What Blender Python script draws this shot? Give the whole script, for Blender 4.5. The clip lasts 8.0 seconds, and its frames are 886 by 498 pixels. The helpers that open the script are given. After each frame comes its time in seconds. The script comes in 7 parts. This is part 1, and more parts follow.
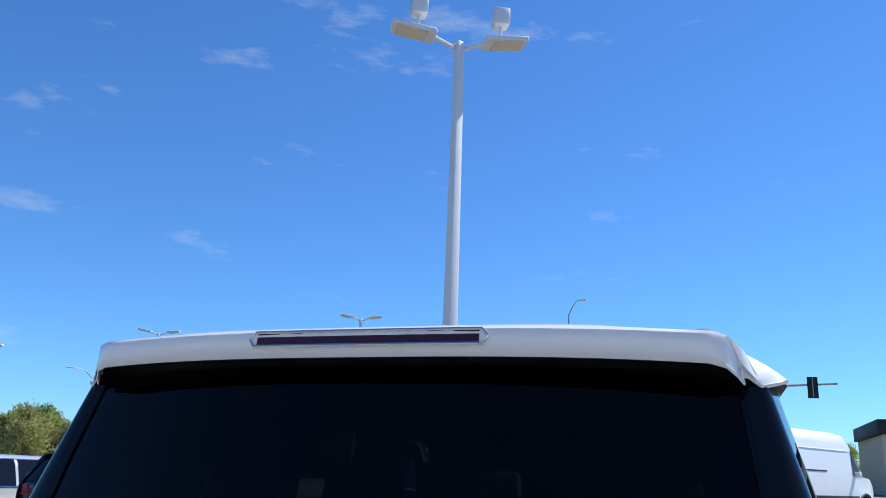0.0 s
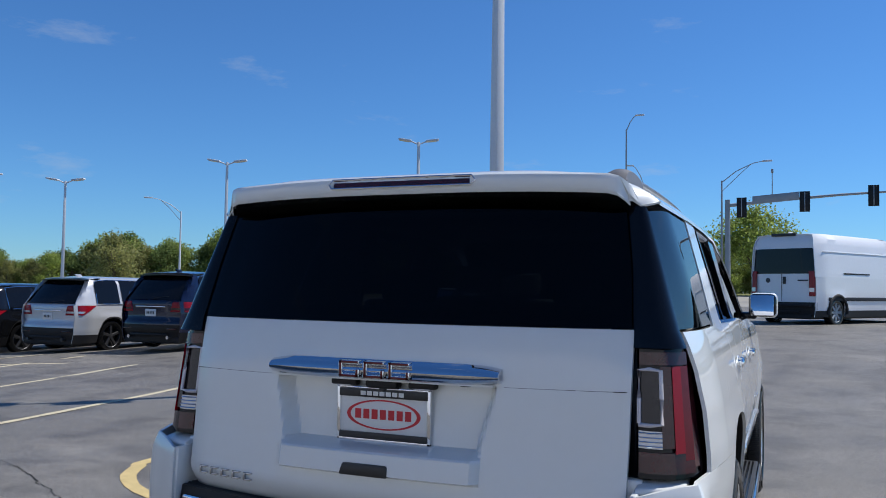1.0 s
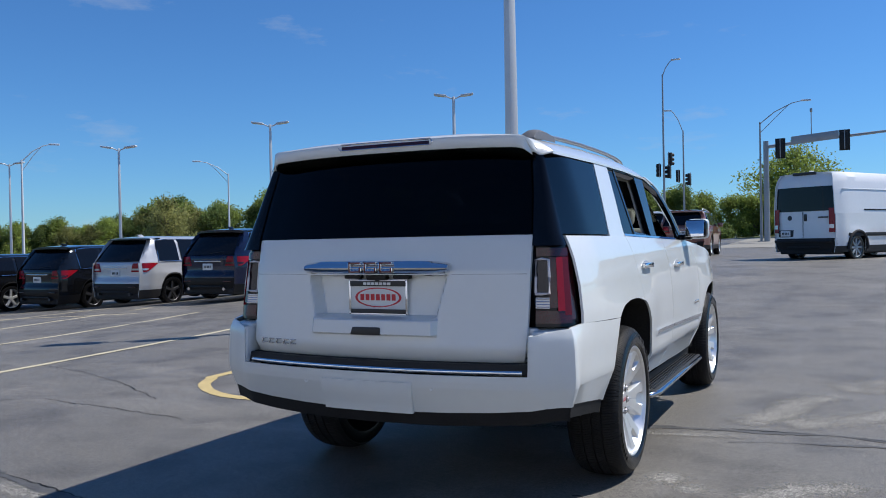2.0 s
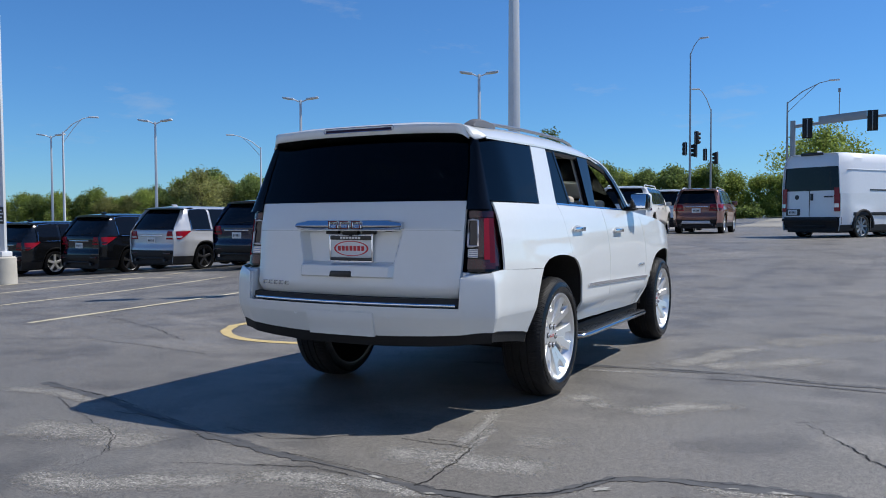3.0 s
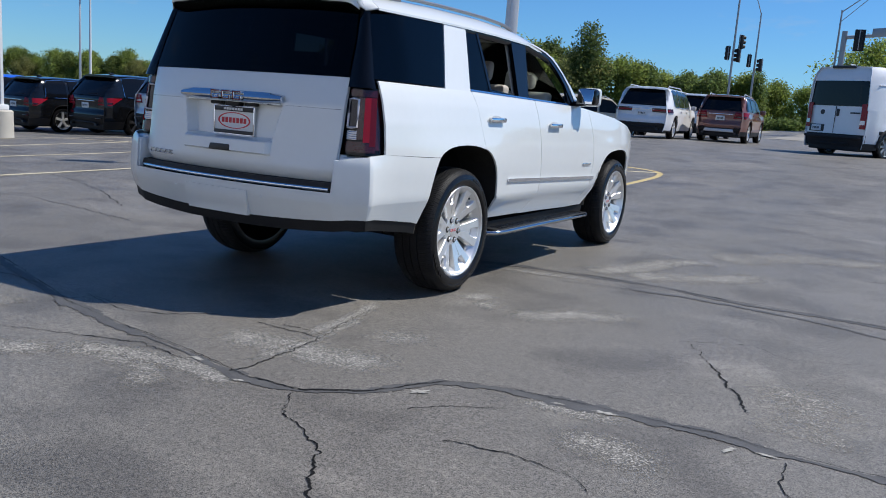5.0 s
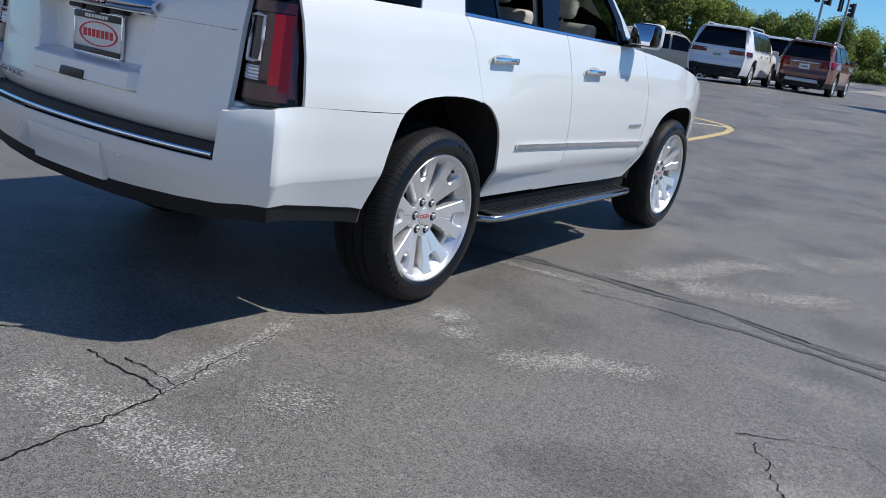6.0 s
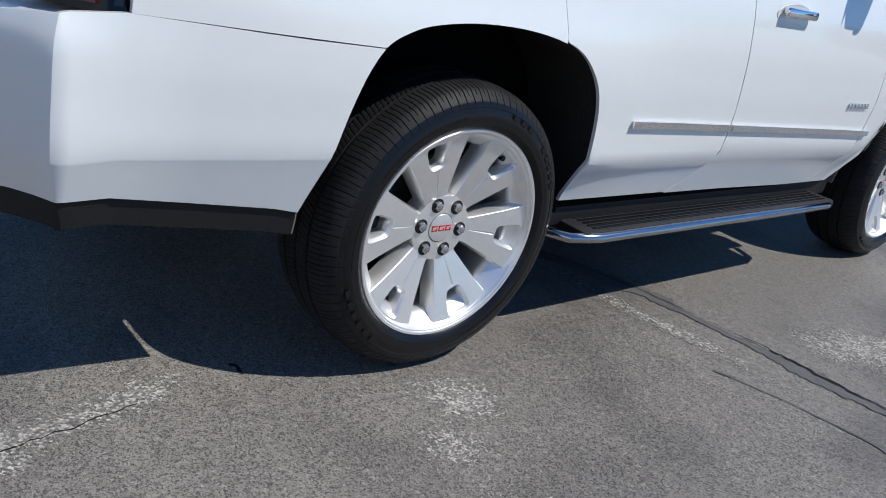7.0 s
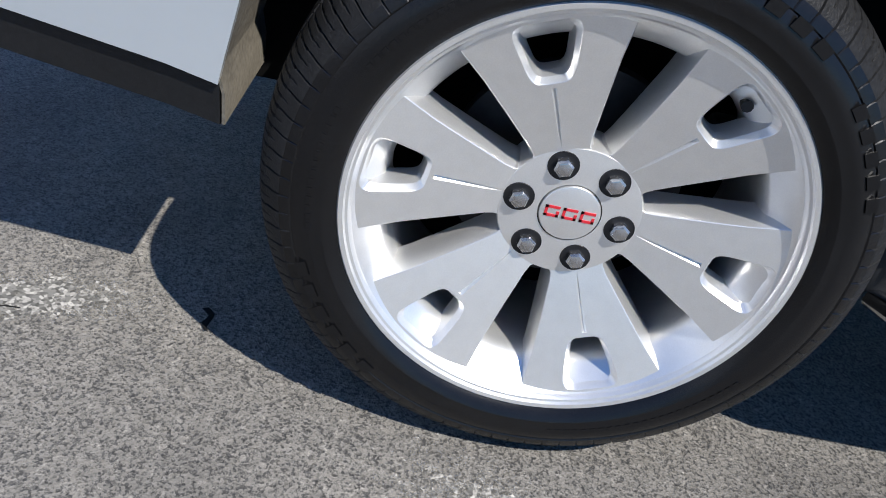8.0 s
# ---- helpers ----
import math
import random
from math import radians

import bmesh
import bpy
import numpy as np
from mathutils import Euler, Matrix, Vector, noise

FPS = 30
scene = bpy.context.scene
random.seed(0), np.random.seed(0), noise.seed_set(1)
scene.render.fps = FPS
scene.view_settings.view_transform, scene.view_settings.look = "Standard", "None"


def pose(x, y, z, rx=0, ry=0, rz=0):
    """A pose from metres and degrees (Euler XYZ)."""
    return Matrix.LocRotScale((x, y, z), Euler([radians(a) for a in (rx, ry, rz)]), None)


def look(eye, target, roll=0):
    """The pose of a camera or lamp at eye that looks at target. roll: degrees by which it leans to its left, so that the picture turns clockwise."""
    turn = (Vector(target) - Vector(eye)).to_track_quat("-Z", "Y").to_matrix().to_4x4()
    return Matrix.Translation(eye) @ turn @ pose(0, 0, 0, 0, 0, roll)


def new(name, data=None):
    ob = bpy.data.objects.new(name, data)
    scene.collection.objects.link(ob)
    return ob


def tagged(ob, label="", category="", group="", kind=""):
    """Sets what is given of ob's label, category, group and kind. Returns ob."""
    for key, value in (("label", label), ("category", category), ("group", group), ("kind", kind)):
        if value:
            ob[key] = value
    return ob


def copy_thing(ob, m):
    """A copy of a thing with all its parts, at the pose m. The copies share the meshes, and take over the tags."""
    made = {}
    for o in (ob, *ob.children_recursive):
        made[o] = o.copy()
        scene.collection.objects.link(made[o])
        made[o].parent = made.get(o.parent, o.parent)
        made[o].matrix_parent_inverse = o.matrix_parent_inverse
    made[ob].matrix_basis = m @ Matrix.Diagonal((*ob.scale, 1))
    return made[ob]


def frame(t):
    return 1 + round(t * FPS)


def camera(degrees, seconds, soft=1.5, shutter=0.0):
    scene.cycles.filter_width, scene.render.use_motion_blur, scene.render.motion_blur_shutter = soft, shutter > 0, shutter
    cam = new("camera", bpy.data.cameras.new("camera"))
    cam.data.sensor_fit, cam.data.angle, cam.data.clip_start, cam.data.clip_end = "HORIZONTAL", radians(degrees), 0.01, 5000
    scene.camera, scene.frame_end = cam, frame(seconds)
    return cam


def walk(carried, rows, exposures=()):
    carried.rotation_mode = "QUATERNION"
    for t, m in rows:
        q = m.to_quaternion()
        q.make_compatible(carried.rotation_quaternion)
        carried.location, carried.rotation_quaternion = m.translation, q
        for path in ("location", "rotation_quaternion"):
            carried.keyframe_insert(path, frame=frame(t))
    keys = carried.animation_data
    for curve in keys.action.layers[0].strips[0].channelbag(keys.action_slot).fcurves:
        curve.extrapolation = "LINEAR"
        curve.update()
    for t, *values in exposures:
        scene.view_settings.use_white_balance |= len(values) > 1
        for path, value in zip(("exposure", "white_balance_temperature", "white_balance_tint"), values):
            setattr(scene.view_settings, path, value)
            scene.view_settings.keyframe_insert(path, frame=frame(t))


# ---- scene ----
cam = camera(56.3, 8.0, 0.95)
PATH = [
    (0, (0.688, -2.499, 1.505), (0.064, -0.672, 2.029), 2.1),
    (0.2, (0.748, -2.589, 1.505), (0.103, -0.74, 1.912), 1.8),
    (0.5, (0.858, -2.789, 1.495), (0.167, -0.929, 1.745), 2.0),
    (1, (1.169, -3.384, 1.426), (0.398, -1.541, 1.519), 0.8),
    (1.5, (1.578, -3.974, 1.356), (0.75, -2.153, 1.377), -0.6),
    (3, (2.916, -5.312, 1.215), (1.976, -3.549, 1.139), -0.3),
    (3.5, (3.357, -5.553, 1.256), (2.396, -3.803, 1.136), 0.6),
    (4, (3.663, -5.587, 1.265), (2.69, -3.849, 1.083), 1.5),
    (4.5, (3.688, -5.246, 1.276), (2.71, -3.521, 1.015), 2.7),
    (5, (3.544, -4.639, 1.206), (2.557, -2.934, 0.862), 4.1),
    (5.2, (3.475, -4.355, 1.214), (2.48, -2.662, 0.837), 4.8),
    (6.3, (2.864, -2.529, 1.287), (1.764, -0.970, 0.690), 10.2),
    (6.5, (2.786, -2.238, 1.277), (1.62, -0.738, 0.652), 10.9),
    (6.8, (2.597, -1.76, 1.241), (1.34, -0.364, 0.556), 11.9),
    (7, (2.433, -1.443, 1.175), (1.1, -0.148, 0.438), 12.2),
    (7.3, (2.196, -1.043, 1.11), (0.723, 0.037, 0.295), 12.2),
    (7.5, (2.033, -0.793, 1.024), (0.465, 0.067, 0.128), 11.9),
    (8, (1.843, -0.221, 0.938), (0.192, -0.092, -0.184), 13.6),
]
walk(cam, [(t, look(eye, target, roll)) for t, eye, target, roll in PATH], [(0.0, 0.6), (0.3, 0.38), (0.6, 0.16), (1.0, 0.08), (6.0, 0.06), (7.0, 0.06), (7.5, 0.18), (8.0, 0.46)])

# ---- light ----
SUN_EL, SUN_AZ = 53.0, 48.6
world = bpy.data.worlds.new("world")
scene.world = world
world.use_nodes = True
wn, wl = world.node_tree.nodes, world.node_tree.links
sky = wn.new("ShaderNodeTexSky")
sky.sky_type, sky.sun_disc = "NISHITA", False
sky.sun_elevation, sky.sun_rotation = radians(SUN_EL), radians(SUN_AZ)
sky.air_density, sky.dust_density, sky.ozone_density = 1.0, 0.0, 5.0
wn["Background"].inputs["Strength"].default_value = 0.080
deep = wn.new("ShaderNodeMix")
deep.data_type, deep.blend_type = "RGBA", "MULTIPLY"
deep.inputs[0].default_value, deep.inputs[7].default_value = 1.0, (0.56, 0.975, 1.40, 1)
wl.new(sky.outputs[0], deep.inputs[6])
# a few thin wisps of cloud in the drier part of the sky
where, flat, wisp, band, veil = (wn.new("ShaderNode" + k) for k in ("TexCoord", "Mapping", "TexNoise", "MapRange", "Mix"))
flat.inputs["Scale"].default_value = (3.0, 3.0, 11.0)
wisp.inputs["Scale"].default_value, wisp.inputs["Detail"].default_value, wisp.inputs["Roughness"].default_value = 1.9, 7.0, 0.62
band.inputs["From Min"].default_value, band.inputs["From Max"].default_value, band.inputs["To Max"].default_value = 0.61, 0.80, 0.42
wl.new(where.outputs["Generated"], flat.inputs["Vector"])
wl.new(flat.outputs[0], wisp.inputs["Vector"])
wl.new(wisp.outputs[0], band.inputs["Value"])
veil.data_type = "RGBA"
veil.inputs[7].default_value = (5.5, 6.2, 7.2, 1)
wl.new(band.outputs[0], veil.inputs[0])
wl.new(deep.outputs[2], veil.inputs[6])
wl.new(veil.outputs[2], wn["Background"].inputs["Color"])
sun = new("sun", bpy.data.lights.new("sun", "SUN"))
sun.data.energy, sun.data.angle, sun.data.color = 5.0, radians(0.55), (1.0, 0.97, 0.92)
sa, se = radians(SUN_AZ), radians(SUN_EL)
SUN_DIR = Vector((math.sin(sa) * math.cos(se), math.cos(sa) * math.cos(se), math.sin(se)))
sun.matrix_world = Matrix.Translation((0, 0, 30)) @ SUN_DIR.to_track_quat("Z", "Y").to_matrix().to_4x4()


# ---- materials ----
def nodes_of(name):
    m = bpy.data.materials.new(name)
    m.use_nodes = True
    return m, m.node_tree.nodes, m.node_tree.links, m.node_tree.nodes["Principled BSDF"]


def mat(name, color, rough=0.5, metal=0.0, vary=0.12, scale=6.0, bump=0.0, bump_scale=200.0, coat=0.0, spec=0.5, rand=0.0, dirt=None):
    """A plain surface with two scales of variation, fine relief and, if wanted, a second stain colour."""
    m, n, l, b = nodes_of(name)
    tc = n.new("ShaderNodeTexCoord")
    big, fine = n.new("ShaderNodeTexNoise"), n.new("ShaderNodeTexNoise")
    big.inputs["Scale"].default_value, fine.inputs["Scale"].default_value = scale, scale * 14
    big.inputs["Detail"].default_value = 5
    l.new(tc.outputs["Object"], big.inputs["Vector"]), l.new(tc.outputs["Object"], fine.inputs["Vector"])
    add = n.new("ShaderNodeMath")
    add.operation = "ADD"
    l.new(big.outputs[0], add.inputs[0]), l.new(fine.outputs[0], add.inputs[1])
    ramp = n.new("ShaderNodeMapRange")
    ramp.inputs["From Min"].default_value, ramp.inputs["From Max"].default_value = 0.6, 1.4
    ramp.inputs["To Min"].default_value, ramp.inputs["To Max"].default_value = 1 - vary, 1 + vary
    l.new(add.outputs[0], ramp.inputs["Value"])
    mul = n.new("ShaderNodeVectorMath")
    mul.operation = "SCALE"
    mul.inputs[0].default_value = color
    last = ramp.outputs[0]
    if rand:
        oi, mr, mm = n.new("ShaderNodeObjectInfo"), n.new("ShaderNodeMapRange"), n.new("ShaderNodeMath")
        mr.inputs["To Min"].default_value, mr.inputs["To Max"].default_value = 1 - rand, 1 + rand
        mm.operation = "MULTIPLY"
        l.new(oi.outputs["Random"], mr.inputs["Value"])
        l.new(mr.outputs[0], mm.inputs[0]), l.new(last, mm.inputs[1])
        last = mm.outputs[0]
    l.new(last, mul.inputs["Scale"])
    l.new(mul.outputs[0], b.inputs["Base Color"])
    b.inputs["Roughness"].default_value, b.inputs["Metallic"].default_value = rough, metal
    b.inputs["Coat Weight"].default_value, b.inputs["Coat Roughness"].default_value = coat, 0.04
    b.inputs["Specular IOR Level"].default_value = spec
    if bump:
        bt, bp = n.new("ShaderNodeTexNoise"), n.new("ShaderNodeBump")
        bt.inputs["Scale"].default_value = bump_scale
        bp.inputs["Strength"].default_value, bp.inputs["Distance"].default_value = bump, 0.004
        l.new(tc.outputs["Object"], bt.inputs["Vector"])
        l.new(bt.outputs[0], bp.inputs["Height"]), l.new(bp.outputs[0], b.inputs["Normal"])
    return m


def glass(name, tint, gloss=1.45):
    """Thin tinted glass: clear to light by its tint, with a mirror-like film."""
    m, n, l, b = nodes_of(name)
    n.remove(b)
    fr, gl, tr, mx = n.new("ShaderNodeFresnel"), n.new("ShaderNodeBsdfGlossy"), n.new("ShaderNodeBsdfTransparent"), n.new("ShaderNodeMixShader")
    fr.inputs["IOR"].default_value = gloss
    gl.inputs["Roughness"].default_value = 0.015
    tr.inputs["Color"].default_value = (*tint, 1)
    l.new(fr.outputs[0], mx.inputs[0]), l.new(tr.outputs[0], mx.inputs[1]), l.new(gl.outputs[0], mx.inputs[2])
    l.new(mx.outputs[0], n["Material Output"].inputs["Surface"])
    return m


def asphalt_material():
    m, n, l, b = nodes_of("asphalt")
    tc = n.new("ShaderNodeTexCoord")

    def tex(kind, scale, detail=4.0):
        t = n.new(kind)
        t.inputs["Scale"].default_value = scale
        if "Detail" in t.inputs:
            t.inputs["Detail"].default_value = detail
        l.new(tc.outputs["Object"], t.inputs["Vector"])
        return t

    def ramp(src, stops):
        r = n.new("ShaderNodeValToRGB")
        e = r.color_ramp.elements
        while len(e) < len(stops):
            e.new(0.5)
        for k, (p, c) in zip(e, stops):
            k.position, k.color = p, (c[0], c[1], c[2], 1)
        l.new(src, r.inputs[0])
        return r.outputs[0]

    def mix(kind, fac, a, c):
        x = n.new("ShaderNodeMix")
        x.data_type, x.blend_type = "RGBA", kind
        for slot, v in ((0, fac), (6, a), (7, c)):
            if isinstance(v, (int, float)):
                x.inputs[slot].default_value = v
            elif isinstance(v, tuple):
                x.inputs[slot].default_value = (*v, 1)
            else:
                l.new(v, x.inputs[slot])
        return x.outputs[2]

    # smooth dark binder with broad stains
    base = ramp(tex("ShaderNodeTexNoise", 0.35, 8).outputs[0], [(0.32, (0.0155, 0.0158, 0.0168)), (0.5, (0.035, 0.0352, 0.0358)), (0.68, (0.066, 0.0655, 0.065))])
    # worn, dusty patches where the aggregate shows
    drag = n.new("ShaderNodeMapping")
    drag.inputs["Rotation"].default_value, drag.inputs["Scale"].default_value = (0, 0, 0.12), (0.6, 1.2, 1.0)
    l.new(tc.outputs["Object"], drag.inputs["Vector"])
    streak = tex("ShaderNodeTexNoise", 0.8, 12)
    streak.inputs["Roughness"].default_value, streak.inputs["Distortion"].default_value = 0.66, 0.6
    l.new(drag.outputs[0], streak.inputs["Vector"])
    wear = ramp(streak.outputs[0], [(0.52, (0, 0, 0)), (0.60, (0.14, 0.14, 0.14)), (0.78, (0.5, 0.5, 0.5))])
    grit = tex("ShaderNodeTexVoronoi", 240.0)
    chips = tex("ShaderNodeTexVoronoi", 115.0)
    stones = ramp(grit.outputs["Color"], [(0.12, (0.018, 0.0182, 0.019)), (0.38, (0.045, 0.045, 0.0455)), (0.72, (0.100, 0.098, 0.095)), (0.97, (0.33, 0.318, 0.295))])
    amount = mix("MIX", wear, (0.5, 0.5, 0.5), (0.8, 0.8, 0.8))
    col = mix("MIX", amount, base, stones)
    rare = ramp(chips.outputs["Color"], [(0.71, (0, 0, 0)), (0.76, (1, 1, 1))])
    core = ramp(chips.outputs["Distance"], [(0.22, (1, 1, 1)), (0.42, (0, 0, 0))])
    col = mix("MIX", mix("MULTIPLY", 1.0, rare, core), col, (0.44, 0.42, 0.385))
    speck = ramp(grit.outputs["Color"], [(0.34, (0.06, 0.06, 0.06)), (0.58, (0.30, 0.30, 0.30)), (0.85, (1, 1, 1))])
    stone = mix("MULTIPLY", 1.0, ramp(chips.outputs["Color"], [(0.46, (0, 0, 0)), (0.54, (0.85, 0.85, 0.85))]), ramp(chips.outputs["Distance"], [(0.25, (1, 1, 1)), (0.5, (0, 0, 0))]))
    speck = mix("ADD", 1.0, speck, stone)
    fleck = ramp(tex("ShaderNodeTexNoise", 24, 6).outputs[0], [(0.38, (0.35, 0.35, 0.35)), (0.58, (1.25, 1.25, 1.25))])
    speck = mix("MULTIPLY", 1.0, speck, fleck)
    col = mix("ADD", mix("MULTIPLY", 1.0, wear, speck), col, (0.15, 0.142, 0.124))
    # bare grains crowd together where the binder has worn through
    clump = tex("ShaderNodeTexNoise", 85, 5)
    clump.inputs["Roughness"].default_value = 0.8
    grain = mix("ADD", 1.0, mix("MULTIPLY", 1.0, wear, (0.75, 0.75, 0.75)), ramp(clump.outputs[0], [(0.36, (0, 0, 0)), (0.70, (0.62, 0.62, 0.62))]))
    bare = ramp(grain, [(0.46, (0, 0, 0)), (0.80, (0.6, 0.6, 0.6)), (1.0, (0.85, 0.85, 0.85))])
    col = mix("MIX", bare, col, ramp(grit.outputs["Color"], [(0.2, (0.095, 0.091, 0.083)), (0.55, (0.17, 0.163, 0.148)), (0.9, (0.34, 0.325, 0.29))]))
    pit = ramp(tex("ShaderNodeTexNoise", 150, 3).outputs[0], [(0.36, (0.5, 0.5, 0.5)), (0.48, (1, 1, 1))])
    col = mix("MULTIPLY", 0.8, col, pit)
    micro = tex("ShaderNodeTexNoise", 52, 7)
    micro.inputs["Roughness"].default_value = 0.85
    col = mix("MULTIPLY", 1.0, col, ramp(micro.outputs[0], [(0.34, (0.78, 0.78, 0.78)), (0.47, (0.96, 0.96, 0.96))]))
    col = mix("ADD", ramp(micro.outputs[0], [(0.55, (0, 0, 0)), (0.68, (1.0, 1.0, 1.0))]), col, (0.185, 0.179, 0.167))
    col = mix("MULTIPLY", 1.0, col, ramp(tex("ShaderNodeTexNoise", 1.5, 7).outputs[0], [(0.38, (0.72, 0.72, 0.73)), (0.50, (1.0, 1.0, 1.0))]))
    fine = ramp(tex("ShaderNodeTexNoise", 38, 4).outputs[0], [(0.32, (0.86, 0.86, 0.86)), (0.68, (1.16, 1.16, 1.16))])
    col = mix("MULTIPLY", 0.85, col, fine)
    col = mix("MULTIPLY", 1.0, col, (1.14, 1.10, 1.045))
    l.new(col, b.inputs["Base Color"])
    rr = n.new("ShaderNodeMapRange")
    b.inputs["Specular IOR Level"].default_value = 0.34
    rr.inputs["To Min"].default_value, rr.inputs["To Max"].default_value = 0.40, 0.68
    l.new(tex("ShaderNodeTexNoise", 0.9, 5).outputs[0], rr.inputs["Value"])
    l.new(rr.outputs[0], b.inputs["Roughness"])
    bp = n.new("ShaderNodeBump")
    bp.inputs["Strength"].default_value, bp.inputs["Distance"].default_value = 0.45, 0.004
    l.new(grit.outputs["Distance"], bp.inputs["Height"])
    l.new(bp.outputs[0], b.inputs["Normal"])
    return m


ASPHALT = asphalt_material()
WHITE = mat("white_pearl_paint", (0.68, 0.70, 0.685), 0.36, vary=0.015, scale=1.5, coat=1.0)
BLACK = mat("black_gloss", (0.004, 0.0045, 0.006), 0.08, vary=0.1, coat=0.0, spec=0.28)
TRIM = mat("black_plastic", (0.013, 0.013, 0.014), 0.55, vary=0.2, scale=20, bump=0.15, bump_scale=400, spec=0.35)
TREAD = mat("tread_rubber", (0.017, 0.017, 0.0175), 0.48, vary=0.4, scale=14, bump=0.3, bump_scale=320, spec=0.12)
RUBBER = mat("tyre_rubber", (0.0055, 0.0055, 0.006), 0.26, vary=0.3, scale=9, bump=0.06, bump_scale=260, spec=0.30)
CHROME = mat("chrome", (0.75, 0.76, 0.78), 0.06, 1.0, vary=0.02)
ALLOY = mat("machined_alloy", (0.80, 0.795, 0.78), 0.33, 0.80, vary=0.05, scale=40)
DARKMETAL = mat("dark_metal", (0.06, 0.06, 0.065), 0.4, 0.7, vary=0.2)
BEIGE = mat("stone_grey_lining", (0.42, 0.385, 0.335), 0.6, vary=0.06, scale=12, bump=0.2, bump_scale=600)
CARPET = mat("grey_carpet", (0.13, 0.12, 0.112), 0.95, vary=0.25, scale=30, bump=0.6, bump_scale=900, spec=0.1)
SEAT = mat("seat_back_cloth", (0.19, 0.172, 0.152), 0.85, vary=0.12, scale=25, bump=0.4, bump_scale=700, spec=0.2)
MAT_TAN = mat("tan_floor_mat", (0.16, 0.135, 0.09), 0.95, vary=0.2, scale=20, bump=0.6, bump_scale=800, spec=0.1)
BAG = mat("black_nylon", (0.012, 0.013, 0.018), 0.6, vary=0.3, scale=30, bump=0.4, bump_scale=300)
RED = mat("red_lens", (0.25, 0.004, 0.012), 0.25, vary=0.15, scale=25, coat=0.1, spec=0.3)
MIDRED = mat("deep_red_lens", (0.11, 0.002, 0.006), 0.2, vary=0.15, scale=25, coat=0.1, spec=0.3)
DARKRED = mat("smoked_red_lens", (0.045, 0.002, 0.004), 0.16, vary=0.2, scale=25, coat=0.25)
SMOKE = mat("smoked_lens", (0.016, 0.010, 0.012), 0.1, vary=0.2, scale=25)
GUIDE = mat("clear_guide", (0.62, 0.58, 0.6), 0.2, 0.1, vary=0.1)
# near-black with the shade under and inside the body put into it
VOID = mat("near_black_shade", (0.004, 0.004, 0.004), 0.95, vary=0.2, spec=0.05)
EMBLEM = mat("dark_red_enamel", (0.10, 0.006, 0.010), 0.25, vary=0.1)
RAILFOOT = mat("grey_rail_plastic", (0.12, 0.12, 0.125), 0.5, vary=0.1)
CLEAR = mat("clear_lens", (0.52, 0.52, 0.54), 0.12, 0.4, vary=0.1, coat=0.6)
TINT = glass("privacy_glass", (0.10, 0.105, 0.115), 1.28)
CLEARGLASS = glass("clear_glass", (0.7, 0.76, 0.74))
PLATEW = mat("white_plate", (0.72, 0.72, 0.7), 0.4, vary=0.04)
PRINT_RED = mat("red_print", (0.55, 0.02, 0.03), 0.4, vary=0.05)
PRINT_BLACK = mat("black_print", (0.02, 0.02, 0.02), 0.4, vary=0.05)
STEELW = mat("white_post_paint", (0.62, 0.63, 0.64), 0.4, vary=0.06, scale=2)
GALV = mat("galvanised_steel", (0.33, 0.34, 0.35), 0.5, 0.5, vary=0.1, scale=3)
CONCRETE = mat("concrete", (0.46, 0.43, 0.37), 0.9, vary=0.15, scale=5, bump=0.4, bump_scale=120)
YELLOW = mat("yellow_line_paint", (0.50, 0.385, 0.17), 0.75, vary=0.25, scale=9, bump=0.4, bump_scale=150)
WHITELINE = mat("faded_line_paint", (0.52, 0.455, 0.31), 0.8, vary=0.3, scale=9, bump=0.4, bump_scale=150)
TAR = mat("open_crack", (0.007, 0.007, 0.007), 0.75, vary=0.5, scale=14, bump=0.5, bump_scale=160, spec=0.2)
SEAL = mat("smooth_sealant", (0.086, 0.0855, 0.086), 0.65, vary=0.3, scale=9, bump=0.35, bump_scale=220, spec=0.3)
DUST = mat("dusty_aggregate", (0.32, 0.31, 0.28), 0.9, vary=0.5, scale=40, bump=0.5, bump_scale=140)
def leaf_material(name, color):
    """Leaves lit from both sides, each clump a little different."""
    m = mat(name, color, 0.6, vary=0.3, scale=0.6, rand=0.2, spec=0.2)
    n, l = m.node_tree.nodes, m.node_tree.links
    b, mul = n["Principled BSDF"], n["Principled BSDF"].inputs["Base Color"].links[0].from_node
    geo, mr, sc, tr, mx = (n.new("ShaderNode" + k) for k in ("NewGeometry", "MapRange", "VectorMath", "BsdfTranslucent", "MixShader"))
    mr.inputs["To Min"].default_value, mr.inputs["To Max"].default_value = 0.6, 1.45
    l.new(geo.outputs["Random Per Island"], mr.inputs["Value"])
    sc.operation = "SCALE"
    l.new(mul.outputs[0], sc.inputs[0]), l.new(mr.outputs[0], sc.inputs["Scale"])
    l.new(sc.outputs[0], b.inputs["Base Color"]), l.new(sc.outputs[0], tr.inputs["Color"])
    mx.inputs[0].default_value = 0.58
    l.new(b.outputs[0], mx.inputs[1]), l.new(tr.outputs[0], mx.inputs[2])
    l.new(mx.outputs[0], n["Material Output"].inputs["Surface"])
    return m


